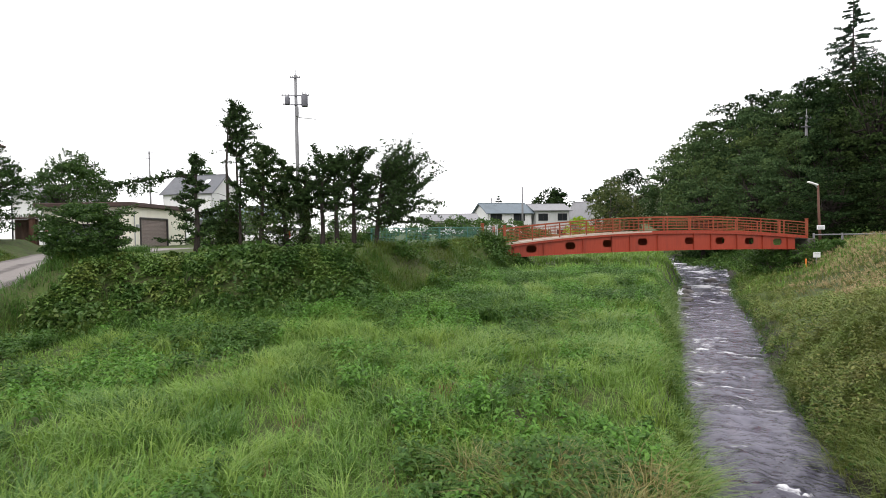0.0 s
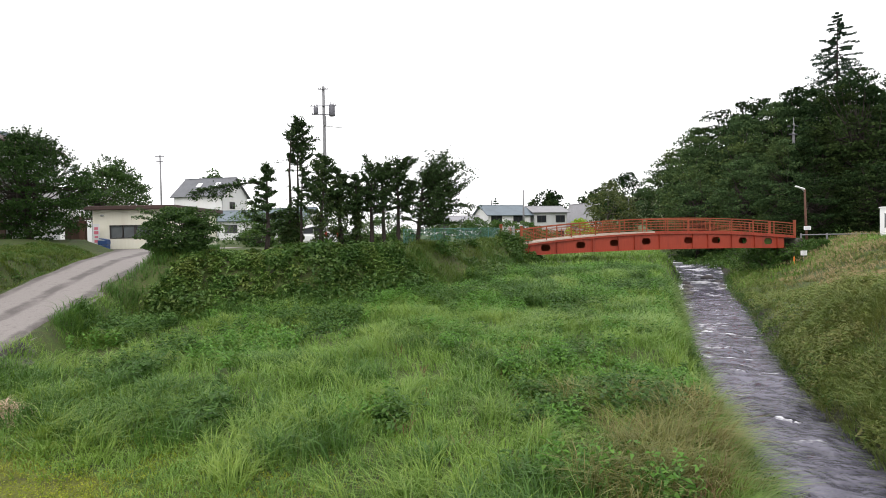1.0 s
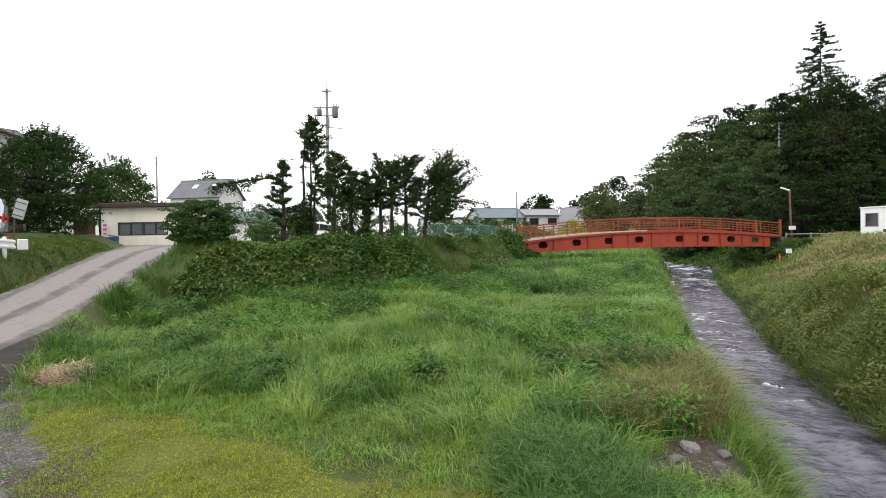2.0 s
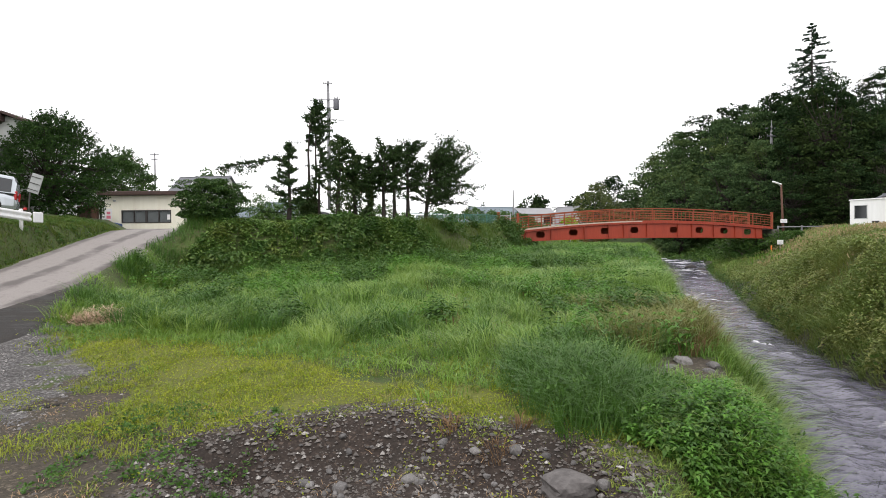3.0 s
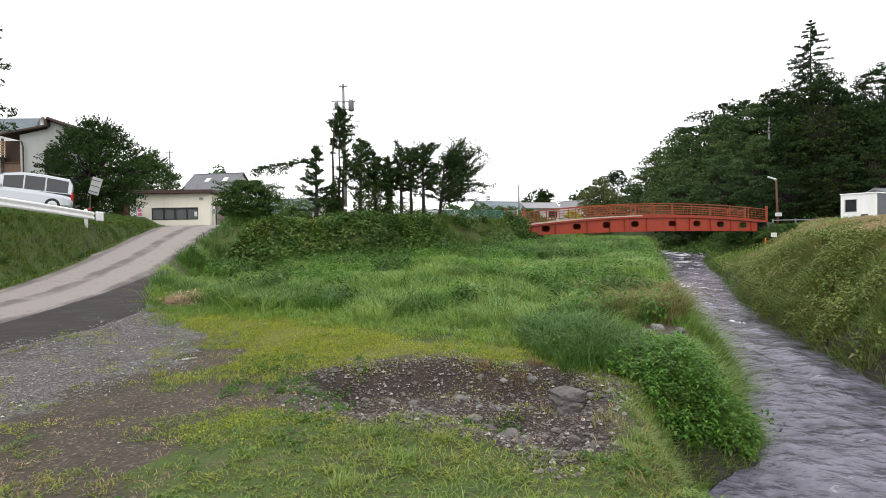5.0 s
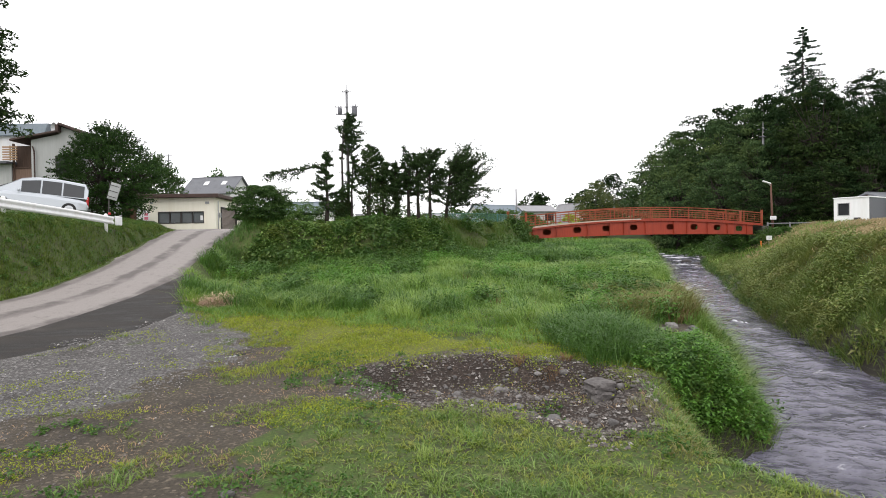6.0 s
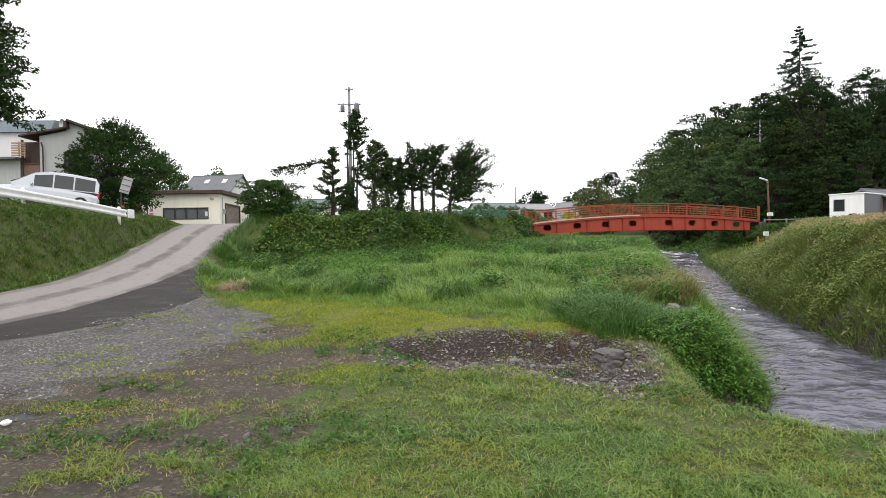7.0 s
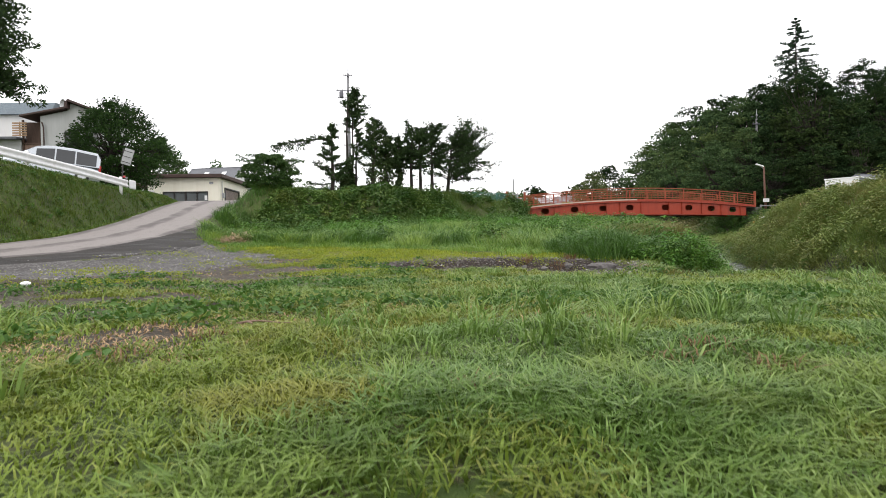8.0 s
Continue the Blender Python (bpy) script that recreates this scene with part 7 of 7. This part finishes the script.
single("far_grass", g, M_TALL, "tall grass beyond the bridge", "grass", kind="stuff")


def right_keep(x, y):
    return dry_land(x, y, 0.02) & ~left_side(x, y) & (poly_depth(x, y, HILL) < 0) & (line_dist(x, y, STREAM_R) < 14)


def bank_dry(x, y):
    """0 at the green foot of the far bank, 1 on its straw-coloured upper part."""
    return smooth01((line_dist(x, y, STREAM_R) - 1.6 + 1.3 * value_noise(x, y, 2.2, 120) + 0.7 * value_noise(x, y, 0.8, 121)) / 2.4)


gd, gg, gw, gs = Geo(), Geo(), Geo(), Geo()
for count, box, blades, tall, width in ((5200, (4.5, 36, -4, 45), 10, 0.36, 0.022), (6500, (4.5, 17, -4, 17), 14, 0.40, 0.015)):
    x, y = scatter(rng, count, box, right_keep)
    dry = bank_dry(x, y) > rng.uniform(0.25, 0.75, len(x))
    h = (tall + 0.16 * value_noise(x, y, 1.2, 54)) * (1 - 0.3 * bank_dry(x, y))
    tufts(gd, rng, x[dry], y[dry], blades, h[dry], 1.6, width, 0.25, comb=3.9)
    tufts(gg, rng, x[~dry], y[~dry], blades + 4, h[~dry] * 1.1, 1.8, width, 0.22, comb=3.7)
single("bank_grass", gd, M_DRY, "tall seeding grass, partly straw-coloured, on the far bank", "grass", kind="stuff")
single("water_edge_grass", gg, M_BANK, "green grass hanging down the far bank to the water", "grass", kind="stuff")
x, y = scatter(rng, 16000, (4.5, 36, -4, 45), lambda x, y: right_keep(x, y) & (value_noise(x, y, 1.1, 99) + 0.4 * value_noise(x, y, 0.5, 122) > -0.1))
x, y = x[:3600], y[:3600]
herb_plants(gw, rng, x, y, (0.44 + 0.34 * value_noise(x, y, 1.1, 99)) * (1 - 0.6 * bank_dry(x, y)), 0.155)
x, y = scatter(rng, 9000, (4.5, 15, -2, 17), lambda x, y: right_keep(x, y) & (bank_dry(x, y) < 0.6) & (value_noise(x, y, 0.9, 123) > -0.25))
x, y = x[:2000], y[:2000]
herb_plants(gw, rng, x, y, 0.42 + 0.30 * value_noise(x, y, 0.9, 123), 0.14)
single("bank_weeds", gw, M_OLIVE, "olive-green weeds on the far bank", "weeds", kind="stuff")
x, y = scatter(rng, 26000, (6, 34, -2, 45), lambda x, y: right_keep(x, y) & (bank_dry(x, y) > 0.7) & (value_noise(x, y, 2.4, 89) > -0.2))
z = ground_z(x, y) + 0.32 * rng.uniform(0.8, 1.25, len(x))
for dz in (0, 0.05, 0.1):
    gs.leaves(np.stack([x - dz * 0.4, y, z + dz], 1), 0.11, rng, 0.0, 0.32)
single("seed_heads", gs, M_SEED, "pale dry seed heads over the far bank", "seed heads", kind="stuff")

g = Geo()
x, y = scatter(rng, 19000, (-26, -16.3, 0, 26), lambda x, y: off_solid(x, y) & (poly_depth(x, y, EMBANK) > -0.3) & (poly_depth(x, y, EMBANK) < 3.0))
tufts(g, rng, x, y, 7, 0.17 + 0.05 * value_noise(x, y, 1.1, 67), 1.0, 0.021, 0.17)
gw = Geo()
for a, b in zip(x[:330], y[:330]):
    gw.leaves(clump(rng, (a, b, gz(a, b) + 0.1), rng.uniform(0.1, 0.22), 24, 0.6), rng.uniform(0.05, 0.09), rng, 0.5, 0.6)
single("verge_weeds", gw, M_WEED, "leafy weeds on the roadside slope", "weeds", kind="stuff")
single("verge_grass", g, M_VERGE, "mown grass on the roadside slope", "grass", kind="stuff")


def near_keep(x, y):
    dirt = np.maximum(poly_depth(x, y, DIRT), np.maximum(poly_depth(x, y, MUD) - 0.3, poly_depth(x, y, MUD2) + 0.12)) + 0.45 * value_noise(x, y, 0.55, 55)
    worn = value_noise(x, y, 0.9, 68) + 0.6 * value_noise(x, y, 0.35, 69)
    trod = np.clip(1.0 + poly_depth(x, y, WORN) / 0.6, 0, 1.5)
    clumpy = value_noise(x, y, 0.55, 92) + 0.7 * value_noise(x, y, 0.2, 93)
    pool = np.ones(len(x), bool)
    for px, py, a, c, turn in PUDDLES:
        pool &= np.hypot(x - px, (y - py) * 1.4) > a * 1.25
    return pool & off_solid(x, y, -0.1) & dry_land(x, y, 0.1) & (dirt < rng.uniform(-0.15, 0.3, len(x))) & (poly_depth(x, y, MOSS) < 0.1) & (y < edge_y(x) + 0.5) & (worn < rng.uniform(0.45, 1.7, len(x))) & (clumpy > np.minimum(trod, 1) * 1.0 - 0.55 + rng.uniform(-0.15, 0.15, len(x)) - 2.0 * (trod <= 0))


def open_lawn(x, y):
    """Places of the lawn, fewer the farther they lie from the low end of the walk."""
    far = np.hypot(x + 5.3, y + 9.9)
    return near_keep(x, y) & (np.hypot(x + 5.35, y + 9.5) > 0.62) & (rng.uniform(0, 1, len(x)) < np.minimum(1, (1.5 / far) ** 1.3))


g, gc = Geo(), Geo()
x, y = scatter(rng, 40000, (-12, 3.5, -11, 3.2), near_keep)
k = np.hypot(x + 5.35, y + 9.5) > 2.6
x, y = x[k], y[k]
lush = np.clip(0.5 + value_noise(x, y, 0.9, 56) * 0.6 + value_noise(x, y, 0.22, 70) * 0.7, 0.05, 1.5)
cool = value_noise(x, y, 1.3, 94) + 0.6 * value_noise(x, y, 0.4, 95) > 0.38
tufts(g, rng, x[~cool], y[~cool], 5, (0.026 + 0.036 * lush ** 1.3)[~cool], 2.0, 0.0105, 0.075)
tufts(gc, rng, x[cool], y[cool], 5, (0.036 + 0.050 * lush ** 1.3)[cool], 1.8, 0.0095, 0.08)
# close to the low end of the walk the turf is dense and fine
x, y = scatter(rng, 76000, (-8.5, -2, -9.6, -4.5), open_lawn)
lush = np.clip(0.45 + value_noise(x, y, 0.45, 57) * 0.7 + value_noise(x, y, 0.16, 71) * 0.5, 0.05, 1.5)
cool = value_noise(x, y, 1.3, 94) + 0.6 * value_noise(x, y, 0.4, 95) + 0.35 * np.clip(x + 4.9, -1, 1) > 0.3
tufts(g, rng, x[~cool], y[~cool], 6, (0.018 + 0.034 * lush)[~cool], 1.7, 0.0058, 0.05)
tufts(gc, rng, x[cool], y[cool], 6, (0.026 + 0.046 * lush)[cool], 1.7, 0.0058, 0.055)
# single coarse tussocks
x, y = scatter(rng, 2600, (-8, -0.5, -9.2, -2), lambda x, y: near_keep(x, y) & (np.hypot(x + 5.35, y + 9.5) > 1.5) & (value_noise(x, y, 0.6, 72) > 0.2))
tufts(gc, rng, x[:520], y[:520], 16, rng.uniform(0.07, 0.15, 2600)[:len(x[:520])], 1.5, 0.0075, 0.07)
x, y = scatter(rng, 900, (-5.1, -1.5, -8.4, -5.5), lambda x, y: near_keep(x, y) & (np.hypot(x + 5.35, y + 9.5) > 1.6))
tufts(gc, rng, x[:70], y[:70], 26, rng.uniform(0.10, 0.20, 900)[:len(x[:70])], 1.4, 0.0075, 0.06)
single("coarse_grass", gc, M_COARSE, "bluish-green coarse grass tussocks in the lawn", "grass", kind="stuff")
single("short_grass", g, M_SHORT, "short trampled grass with bare patches", "grass", kind="stuff")
g = Geo()
x, y = scatter(rng, 7000, (-11, 3, -9.6, 2), lambda x, y: off_solid(x, y) & dry_land(x, y, 0.1) & (np.hypot(x + 5.35, y + 9.5) > 0.62) & (value_noise(x, y, 0.8, 84) + 0.6 * value_noise(x, y, 0.25, 85) > 0.5))
tufts(g, rng, x, y, 6, 0.034, 2.4, 0.0055, 0.09)
single("withered_grass", g, M_STRAW, "withered straw-coloured blades among the grass", "grass", kind="stuff")
g = Geo()
x, y = scatter(rng, 11000, (-11, 3, -9.6, 2), lambda x, y: off_solid(x, y) & dry_land(x, y, 0.1) & (np.hypot(x + 5.35, y + 9.5) > 1.7) & (value_noise(x, y, 1.1, 86) + 0.5 * value_noise(x, y, 0.3, 87) > 0.45))
for a, b in zip(x[:1300], y[:1300]):
    g.leaves(clump(rng, (a, b, gz(a, b) + 0.04), 0.07, 12, 0.5), rng.uniform(0.025, 0.05), rng, 0.6, 0.6)
single("lawn_weeds", g, M_WEED, "small leafy weeds among the short grass", "weeds", kind="stuff")

g = Geo()
x, y = scatter(rng, 95000, (-12, -0.8, -2.4, 6.6), lambda x, y: (soft_zone(x, y, MOSS, 0.9, 0.6, 0.8, 21) - 0.75 * value_noise(x, y, 0.4, 73) - 0.45 * value_noise(x, y, 1.1, 103) > rng.uniform(0.15, 1.3, len(x))))
z = ground_z(x, y)
g.leaves(np.stack([x, y, z + rng.uniform(0.005, 0.07, len(x))], 1), 0.034, rng, 0.45, 0.45)
x, y = scatter(rng, 80000, (-10.5, -4, -4.8, 2.5), lambda x, y: (poly_depth(x, y, DIRT) > -0.5) & (value_noise(x, y, 0.8, 74) + 0.6 * value_noise(x, y, 0.3, 75) > 0.42) & (poly_depth(x, y, PIT) < -0.1))
g.leaves(np.stack([x, y, ground_z(x, y) + rng.uniform(0.005, 0.05, len(x))], 1), 0.024, rng, 0.4, 0.4)
single("low_weeds", g, M_MOSS, "low yellow-green creeping weeds", "weeds", kind="stuff")
g = Geo()
x, y = scatter(rng, 11000, (-12, -0.8, 0, 7), lambda x, y: (poly_depth(x, y, MOSS) > -1.4) & (poly_depth(x, y, PIT) < -0.2) & off_solid(x, y) & (value_noise(x, y, 0.9, 76) > -0.3))
gm = Geo()
k = len(x) // 2
tufts(g, rng, x[k:], y[k:], 6, 0.08, 1.2, 0.008, 0.09)
x, y = x[:k], y[:k]
tufts(gm, rng, x, y, 6, 0.08, 1.2, 0.008, 0.09)
single("mossy_grass", gm, M_MOSS, "low yellow-green grass over bare earth", "grass", kind="stuff")
x, y = scatter(rng, 9000, (-12, -4, -5, 3), lambda x, y: (np.maximum(poly_depth(x, y, DIRT), poly_depth(x, y, WORN)) > -0.3) & (poly_depth(x, y, GRAVEL) < 0.3) & (poly_depth(x, y, PIT) < -0.3) & (poly_depth(x, y, APRON) < -0.5) & (value_noise(x, y, 0.8, 90) + 0.7 * value_noise(x, y, 0.3, 91) > 0.48))
tufts(g, rng, x, y, 6, 0.042, 2.0, 0.009, 0.09)
single("weedy_grass", g, M_SHORT, "thin grass among the yellow weeds", "grass", kind="stuff")


def dry_bits():
    """Straw heap, dead stalks in the pit, twigs, a rusty tuft by the water."""
    rng = np.random.default_rng(33)
    g = Geo()
    n = 1500
    a, r = rng.uniform(0, 6.28, n), np.sqrt(rng.uniform(0, 1, n))
    x, y = -10.6 + 0.7 * r * np.cos(a), 7.0 + 0.5 * r * np.sin(a)
    z = ground_z(x, y) + 0.42 * (1 - r ** 2) * (0.7 + 0.3 * np.sin(a * 3)) * rng.uniform(0.3, 1, n) + 0.06
    g.blades(np.stack([x, y, z], 1), rng.uniform(0, 6.28, n), rng.uniform(-0.03, 0.1, n), rng.uniform(0.15, 0.45, n), 0.016, rng)
    single("straw_pile", g, M_HAY, "small heap of cut dry straw beside the lane", "straw pile", kind="stuff")
    g = Geo()
    x, y = scatter(rng, 260, (-5.5, -1.2, -2.8, 1.3), lambda x, y: (poly_depth(x, y, PIT) > -0.4) & (value_noise(x, y, 0.7, 81) > 0))
    n = len(x)
    g.blades(np.stack([x, y, ground_z(x, y) + 0.02], 1), rng.uniform(0, 6.28, n), rng.uniform(0.0, 0.05, n), rng.uniform(0.05, 0.18, n), 0.006, rng)
    single("dead_stalks", g, M_STRAW, "dead straw-coloured stalks on the bare earth", "stalks", kind="stuff")
    g = Geo()
    gt = Geo()
    tufts(gt, rng, np.array([0.75, 1.1, 1.4, 0.9, 1.8, 1.3, 0.5, 2.0, 0.2, -0.2, 2.4]), np.array([3.9, 4.5, 5.2, 4.9, 5.9, 4.0, 4.4, 5.2, 3.6, 4.0, 6.4]), 190, 0.66, 1.5, 0.012, 0.24)
    tufts(gt, rng, rng.uniform(0.2, 2.9, 16), rng.uniform(3.8, 7.6, 16), 110, 0.55, 1.6, 0.012, 0.2)
    tufts(gt, rng, np.array([-2.15, -1.9, -1.75, -1.6, -2.0, -1.7, -2.3, -1.5, -2.05, -1.85]), np.array([-3.2, -2.9, -2.5, -2.1, -2.4, -3.4, -3.6, -1.6, -1.9, -3.8]), 80, 0.12, 1.9, 0.008, 0.2)
    single("dry_tussocks", gt, M_DRY, "yellowish dry grass tussocks above the stream", "grass", kind="stuff")
    tufts(g, rng, np.array([1.25, 1.6, 0.9]), np.array([3.7, 4.3, 3.5]), 60, 0.42, 1.0, 0.011, 0.25)
    tufts(g, rng, np.array([-2.75, -2.4, -3.2, -0.9]), np.array([0.2, 0.6, 0.7, 1.2]), 50, 0.16, 1.2, 0.01, 0.12)
    tufts(g, rng, np.array([-4.6, -4.42, -4.35, -5.2, -6.3, -6.15]), np.array([-8.2, -8.1, -8.3, -8.45, -7.9, -7.6]), 26, 0.05, 1.6, 0.006, 0.07)
    tufts(g, rng, rng.uniform(-3.8, 0.2, 14), rng.uniform(5, 11, 14), 12, 0.45, 0.7, 0.013, 0.15)
    x, y = scatter(rng, 700, (-7.1, -5.7, -8.5, -6.7), lambda x, y: (poly_depth(x, y, MUD2) > -0.2) & (value_noise(x, y, 0.3, 140) > -0.35))
    gd = Geo()
    tufts(gd, rng, x, y, 6, 0.016, 3.0, 0.006, 0.05)
    single("dead_grass", gd, M_STRAW, "dead pale grass lying flat round a bare patch", "grass", kind="stuff")
    single("rusty_tufts", g, M_BROWNSTEM, "brown withered grass tufts", "grass", kind="stuff")
    for x0, y0, a, L in ((-6.1, -7.4, 0.1, 0.22), (-6.02, -7.45, 2.3, 0.12), (-6.5, -6.0, 0.6, 0.2), (-6.0, -3.0, 2.1, 0.25)):
        P = [(x0 + t * L * math.cos(a), y0 + t * L * math.sin(a), gz(x0 + t * L * math.cos(a), y0 + t * L * math.sin(a)) + 0.03 + 0.006 * math.sin(5 * t)) for t in np.linspace(0, 1, 6)]
        single("twig", Geo().tube(P, [0.003, 0.004, 0.004, 0.003, 0.003, 0.002], 6), M_WOODDARK, "dry pale twig lying in the grass", "twig", "twigs in the grass")


dry_bits()


def mound_shrubs():
    rng = np.random.default_rng(31)
    g, g2, gv = Geo(), Geo(), Geo()

    def on_bank(x, y):
        return (poly_depth(x, y, TOWN) > 0.2) & (poly_depth(x, y, TOWN) < 3.9) & (x > -12.4 + 0.8 * value_noise(x, y, 1.2, 101)) & off_solid(x, y, 0.3) & ((x < -3.0 + 2.5 * value_noise(x, y, 1.6, 134)) | (value_noise(x, y, 1.1, 135) > 0.55) | (y > 33.5))
    x, y = scatter(rng, 9000, (-16, 6.5, 15.5, 40), on_bank)
    x, y = x[:520], y[:520]
    low = 1 - 0.72 * smooth01((poly_depth(x, y, TOWN) - 1.7) / 1.2)
    for a, b, lo in zip(x, y, low):
        r = (0.10 + 0.72 * float(np.clip(0.3 + value_noise(a, b, 1.4, 98), 0, 1)) + rng.uniform(0, 0.12)) * lo
        k = g2 if value_noise(a, b, 1.6, 82) > 0.15 else g
        k.leaves(clump(rng, (a, b, gz(a, b) + r * rng.uniform(0.2, 0.75)), r, int(26 + 70 * r), 0.7), rng.uniform(0.12, 0.20), rng, 0.5, 0.62)
    x, y = scatter(rng, 14000, (-16, 6.5, 15.5, 40), on_bank)
    x, y = x[:2100], y[:2100]
    low = 1 - 0.72 * smooth01((poly_depth(x, y, TOWN) - 1.7) / 1.2)
    pale = value_noise(x, y, 1.5, 130) + 0.5 * value_noise(x, y, 0.5, 131) > 0.12
    tall = (0.16 + 0.70 * np.clip(0.3 + value_noise(x, y, 1.3, 132), 0, 1) ** 1.5) * low
    herb_plants(g, rng, x[~pale], y[~pale], tall[~pale], 0.23, 5)
    herb_plants(gv, rng, x[pale], y[pale], tall[pale], 0.21, 5)
    single("bank_shrubs", g, M_SHRUB, "dense tangle of low shrubs and vines over the bank", "shrubs", kind="stuff")
    single("bank_vines", g2, M_IVY, "mixed vines with yellowing leaves over the bank", "vines", kind="stuff")
    single("bank_herbs", gv, M_BANKHERB, "pale-green broad-leaved herbs over the bank", "weeds", kind="stuff")
    g = Geo()
    x, y = scatter(rng, 5000, (-15.5, 6, 14, 38), lambda x, y: (poly_depth(x, y, TOWN) > -0.6) & (poly_depth(x, y, TOWN) < 1.6 + value_noise(x, y, 1.5, 83) + 2.4 * (x < -11.8)) & off_solid(x, y, 0.1))
    tufts(g, rng, x[:1700], y[:1700], 16, 0.42, 0.9, 0.02, 0.24)
    gv = Geo()
    x, y = scatter(rng, 6000, (-13.5, 6, 15, 38), lambda x, y: (poly_depth(x, y, TOWN) > 0.3) & (poly_depth(x, y, TOWN) < 4) & off_solid(x, y, 0.1) & ((value_noise(x, y, 1.4, 133) > 0.3) | (x > -3.5)))
    x, y = x[:1600], y[:1600]
    tufts(gv, rng, x, y, 16, 0.34 + 0.16 * value_noise(x, y, 1.2, 102), 1.3, 0.018, 0.24, comb=-0.9)
    single("bank_top_grass", gv, M_BANKGRASS, "long grass growing through the shrubs on the bank", "grass", kind="stuff")
    single("bank_foot_grass", g, M_BLUISH, "dark-green grass along the foot of the bank", "grass", kind="stuff")
    # undergrowth where the far bank meets the wood
    g = Geo()
    x, y = scatter(rng, 3000, (27, 62, 36, 72), lambda x, y: (poly_depth(x, y, HILL) > -5) & (poly_depth(x, y, HILL) < 6) & ~left_side(x, y) & (np.hypot(x - 33, y - 38) > 4))
    for a, b in zip(x[:420], y[:420]):
        r = rng.uniform(0.5, 1.1)
        g.leaves(clump(rng, (a, b, gz(a, b) + r * 0.4), r, 70, 0.8), rng.uniform(0.2, 0.32), rng, 0.4, 0.7)
    single("wood_undergrowth", g, M_SHRUB, "dark undergrowth at the foot of the wood", "undergrowth", kind="stuff")


mound_shrubs()


def broadleaf_patch():
    rng = np.random.default_rng(32)
    g, gg = Geo(), Geo()
    x, y = scatter(rng, 4000, (-2.2, 1.1, -2.0, 1.8), lambda x, y: dry_land(x, y, 0.06) & (y > -0.95) & (np.hypot((x + 0.2) / 1.05, (y - 0.1) / 1.15) + 0.25 * value_noise(x, y, 0.5, 96) < 1))
    x, y = x[:620], y[:620]
    tall = 0.16 + 0.42 * np.clip(1.1 - np.hypot((x + 0.1) / 1.1, (y + 0.05) / 1.3), 0, 1)
    herb_plants(g, rng, x[:330], y[:330], tall[:330], 0.092, 8)
    gk = Geo()
    herb_plants(gk, rng, x[330:], y[330:], tall[330:] * 0.95, 0.10, 7)
    single("shaded_weeds", gk, M_WEED, "darker broad-leaved weeds by the water", "weeds", kind="stuff")
    tufts(gg, rng, x[:280], y[:280], 14, tall[:280] * 1.05, 1.2, 0.010, 0.16)
    ge = Geo()
    L = resample(STREAM_L[3:13], 420)
    R = resample(STREAM_R[3:13], 420)
    gl = Geo()
    for P, s, go, count in ((L, -1, gl, 150), (R, 1, ge, 190)):
        for k in rng.choice(420, count, replace=False):
            a, c = P[k] + np.array([s * rng.uniform(-0.12, 0.45), 0])
            r = rng.uniform(0.12, 0.34) * (0.7 + 0.012 * c)
            go.leaves(clump(rng, (a, c, max(gz(a, c), float(water_z(c)) + 0.1) + r * 0.6), r, 34, 0.85), rng.uniform(0.06, 0.1), rng, 0.45, 0.55)
    single("meadow_brink_weeds", gl, M_WEED, "leafy weeds at the meadow side of the stream", "weeds", kind="stuff")
    single("brink_weeds", ge, M_SHRUB, "leafy weeds overhanging the far side of the stream", "weeds", kind="stuff")
    single("broadleaf_weeds", g, M_BROAD, "bright-green broad-leaved weeds by the water", "weeds", kind="stuff")
    x, y = scatter(rng, 4000, (-1.8, 4.0, -3.2, 9), lambda x, y: dry_land(x, y, -0.05) & (line_dist(x, y, STREAM_L) < 1.1) & left_side(x, y) & (poly_depth(x, y, SCAR) < 0))
    x, y = x[:900], y[:900]
    tufts(gg, rng, x, y, 16, (0.26 + 0.1 * value_noise(x, y, 0.7, 97)) * (0.4 + 0.6 * smooth01((y + 0.6) / 1.2)), 1.5, 0.010, 0.18, comb=-0.6)
    P = resample(STREAM_L[4:13], 700)
    k = np.flatnonzero(value_noise(P[:, 0], P[:, 1], 1.1, 150) + 0.5 * value_noise(P[:, 0], P[:, 1], 0.4, 151) > -0.15)
    k = rng.choice(k, 330)
    x, y = P[k, 0] - rng.uniform(-0.10, 0.5, 330), P[k, 1]
    bold = np.clip(0.5 + value_noise(x, y, 1.1, 150), 0, 1)
    tufts(gg, rng, x, y, 26, (0.22 + 0.42 * bold) * (0.55 + 0.45 * smooth01((y - 0.5) / 3)), 1.5, 0.015, 0.16, comb=-0.4)
    single("brink_grass", gg, M_COARSE, "green grass leaning over the stream's edge", "grass", kind="stuff")


broadleaf_patch()
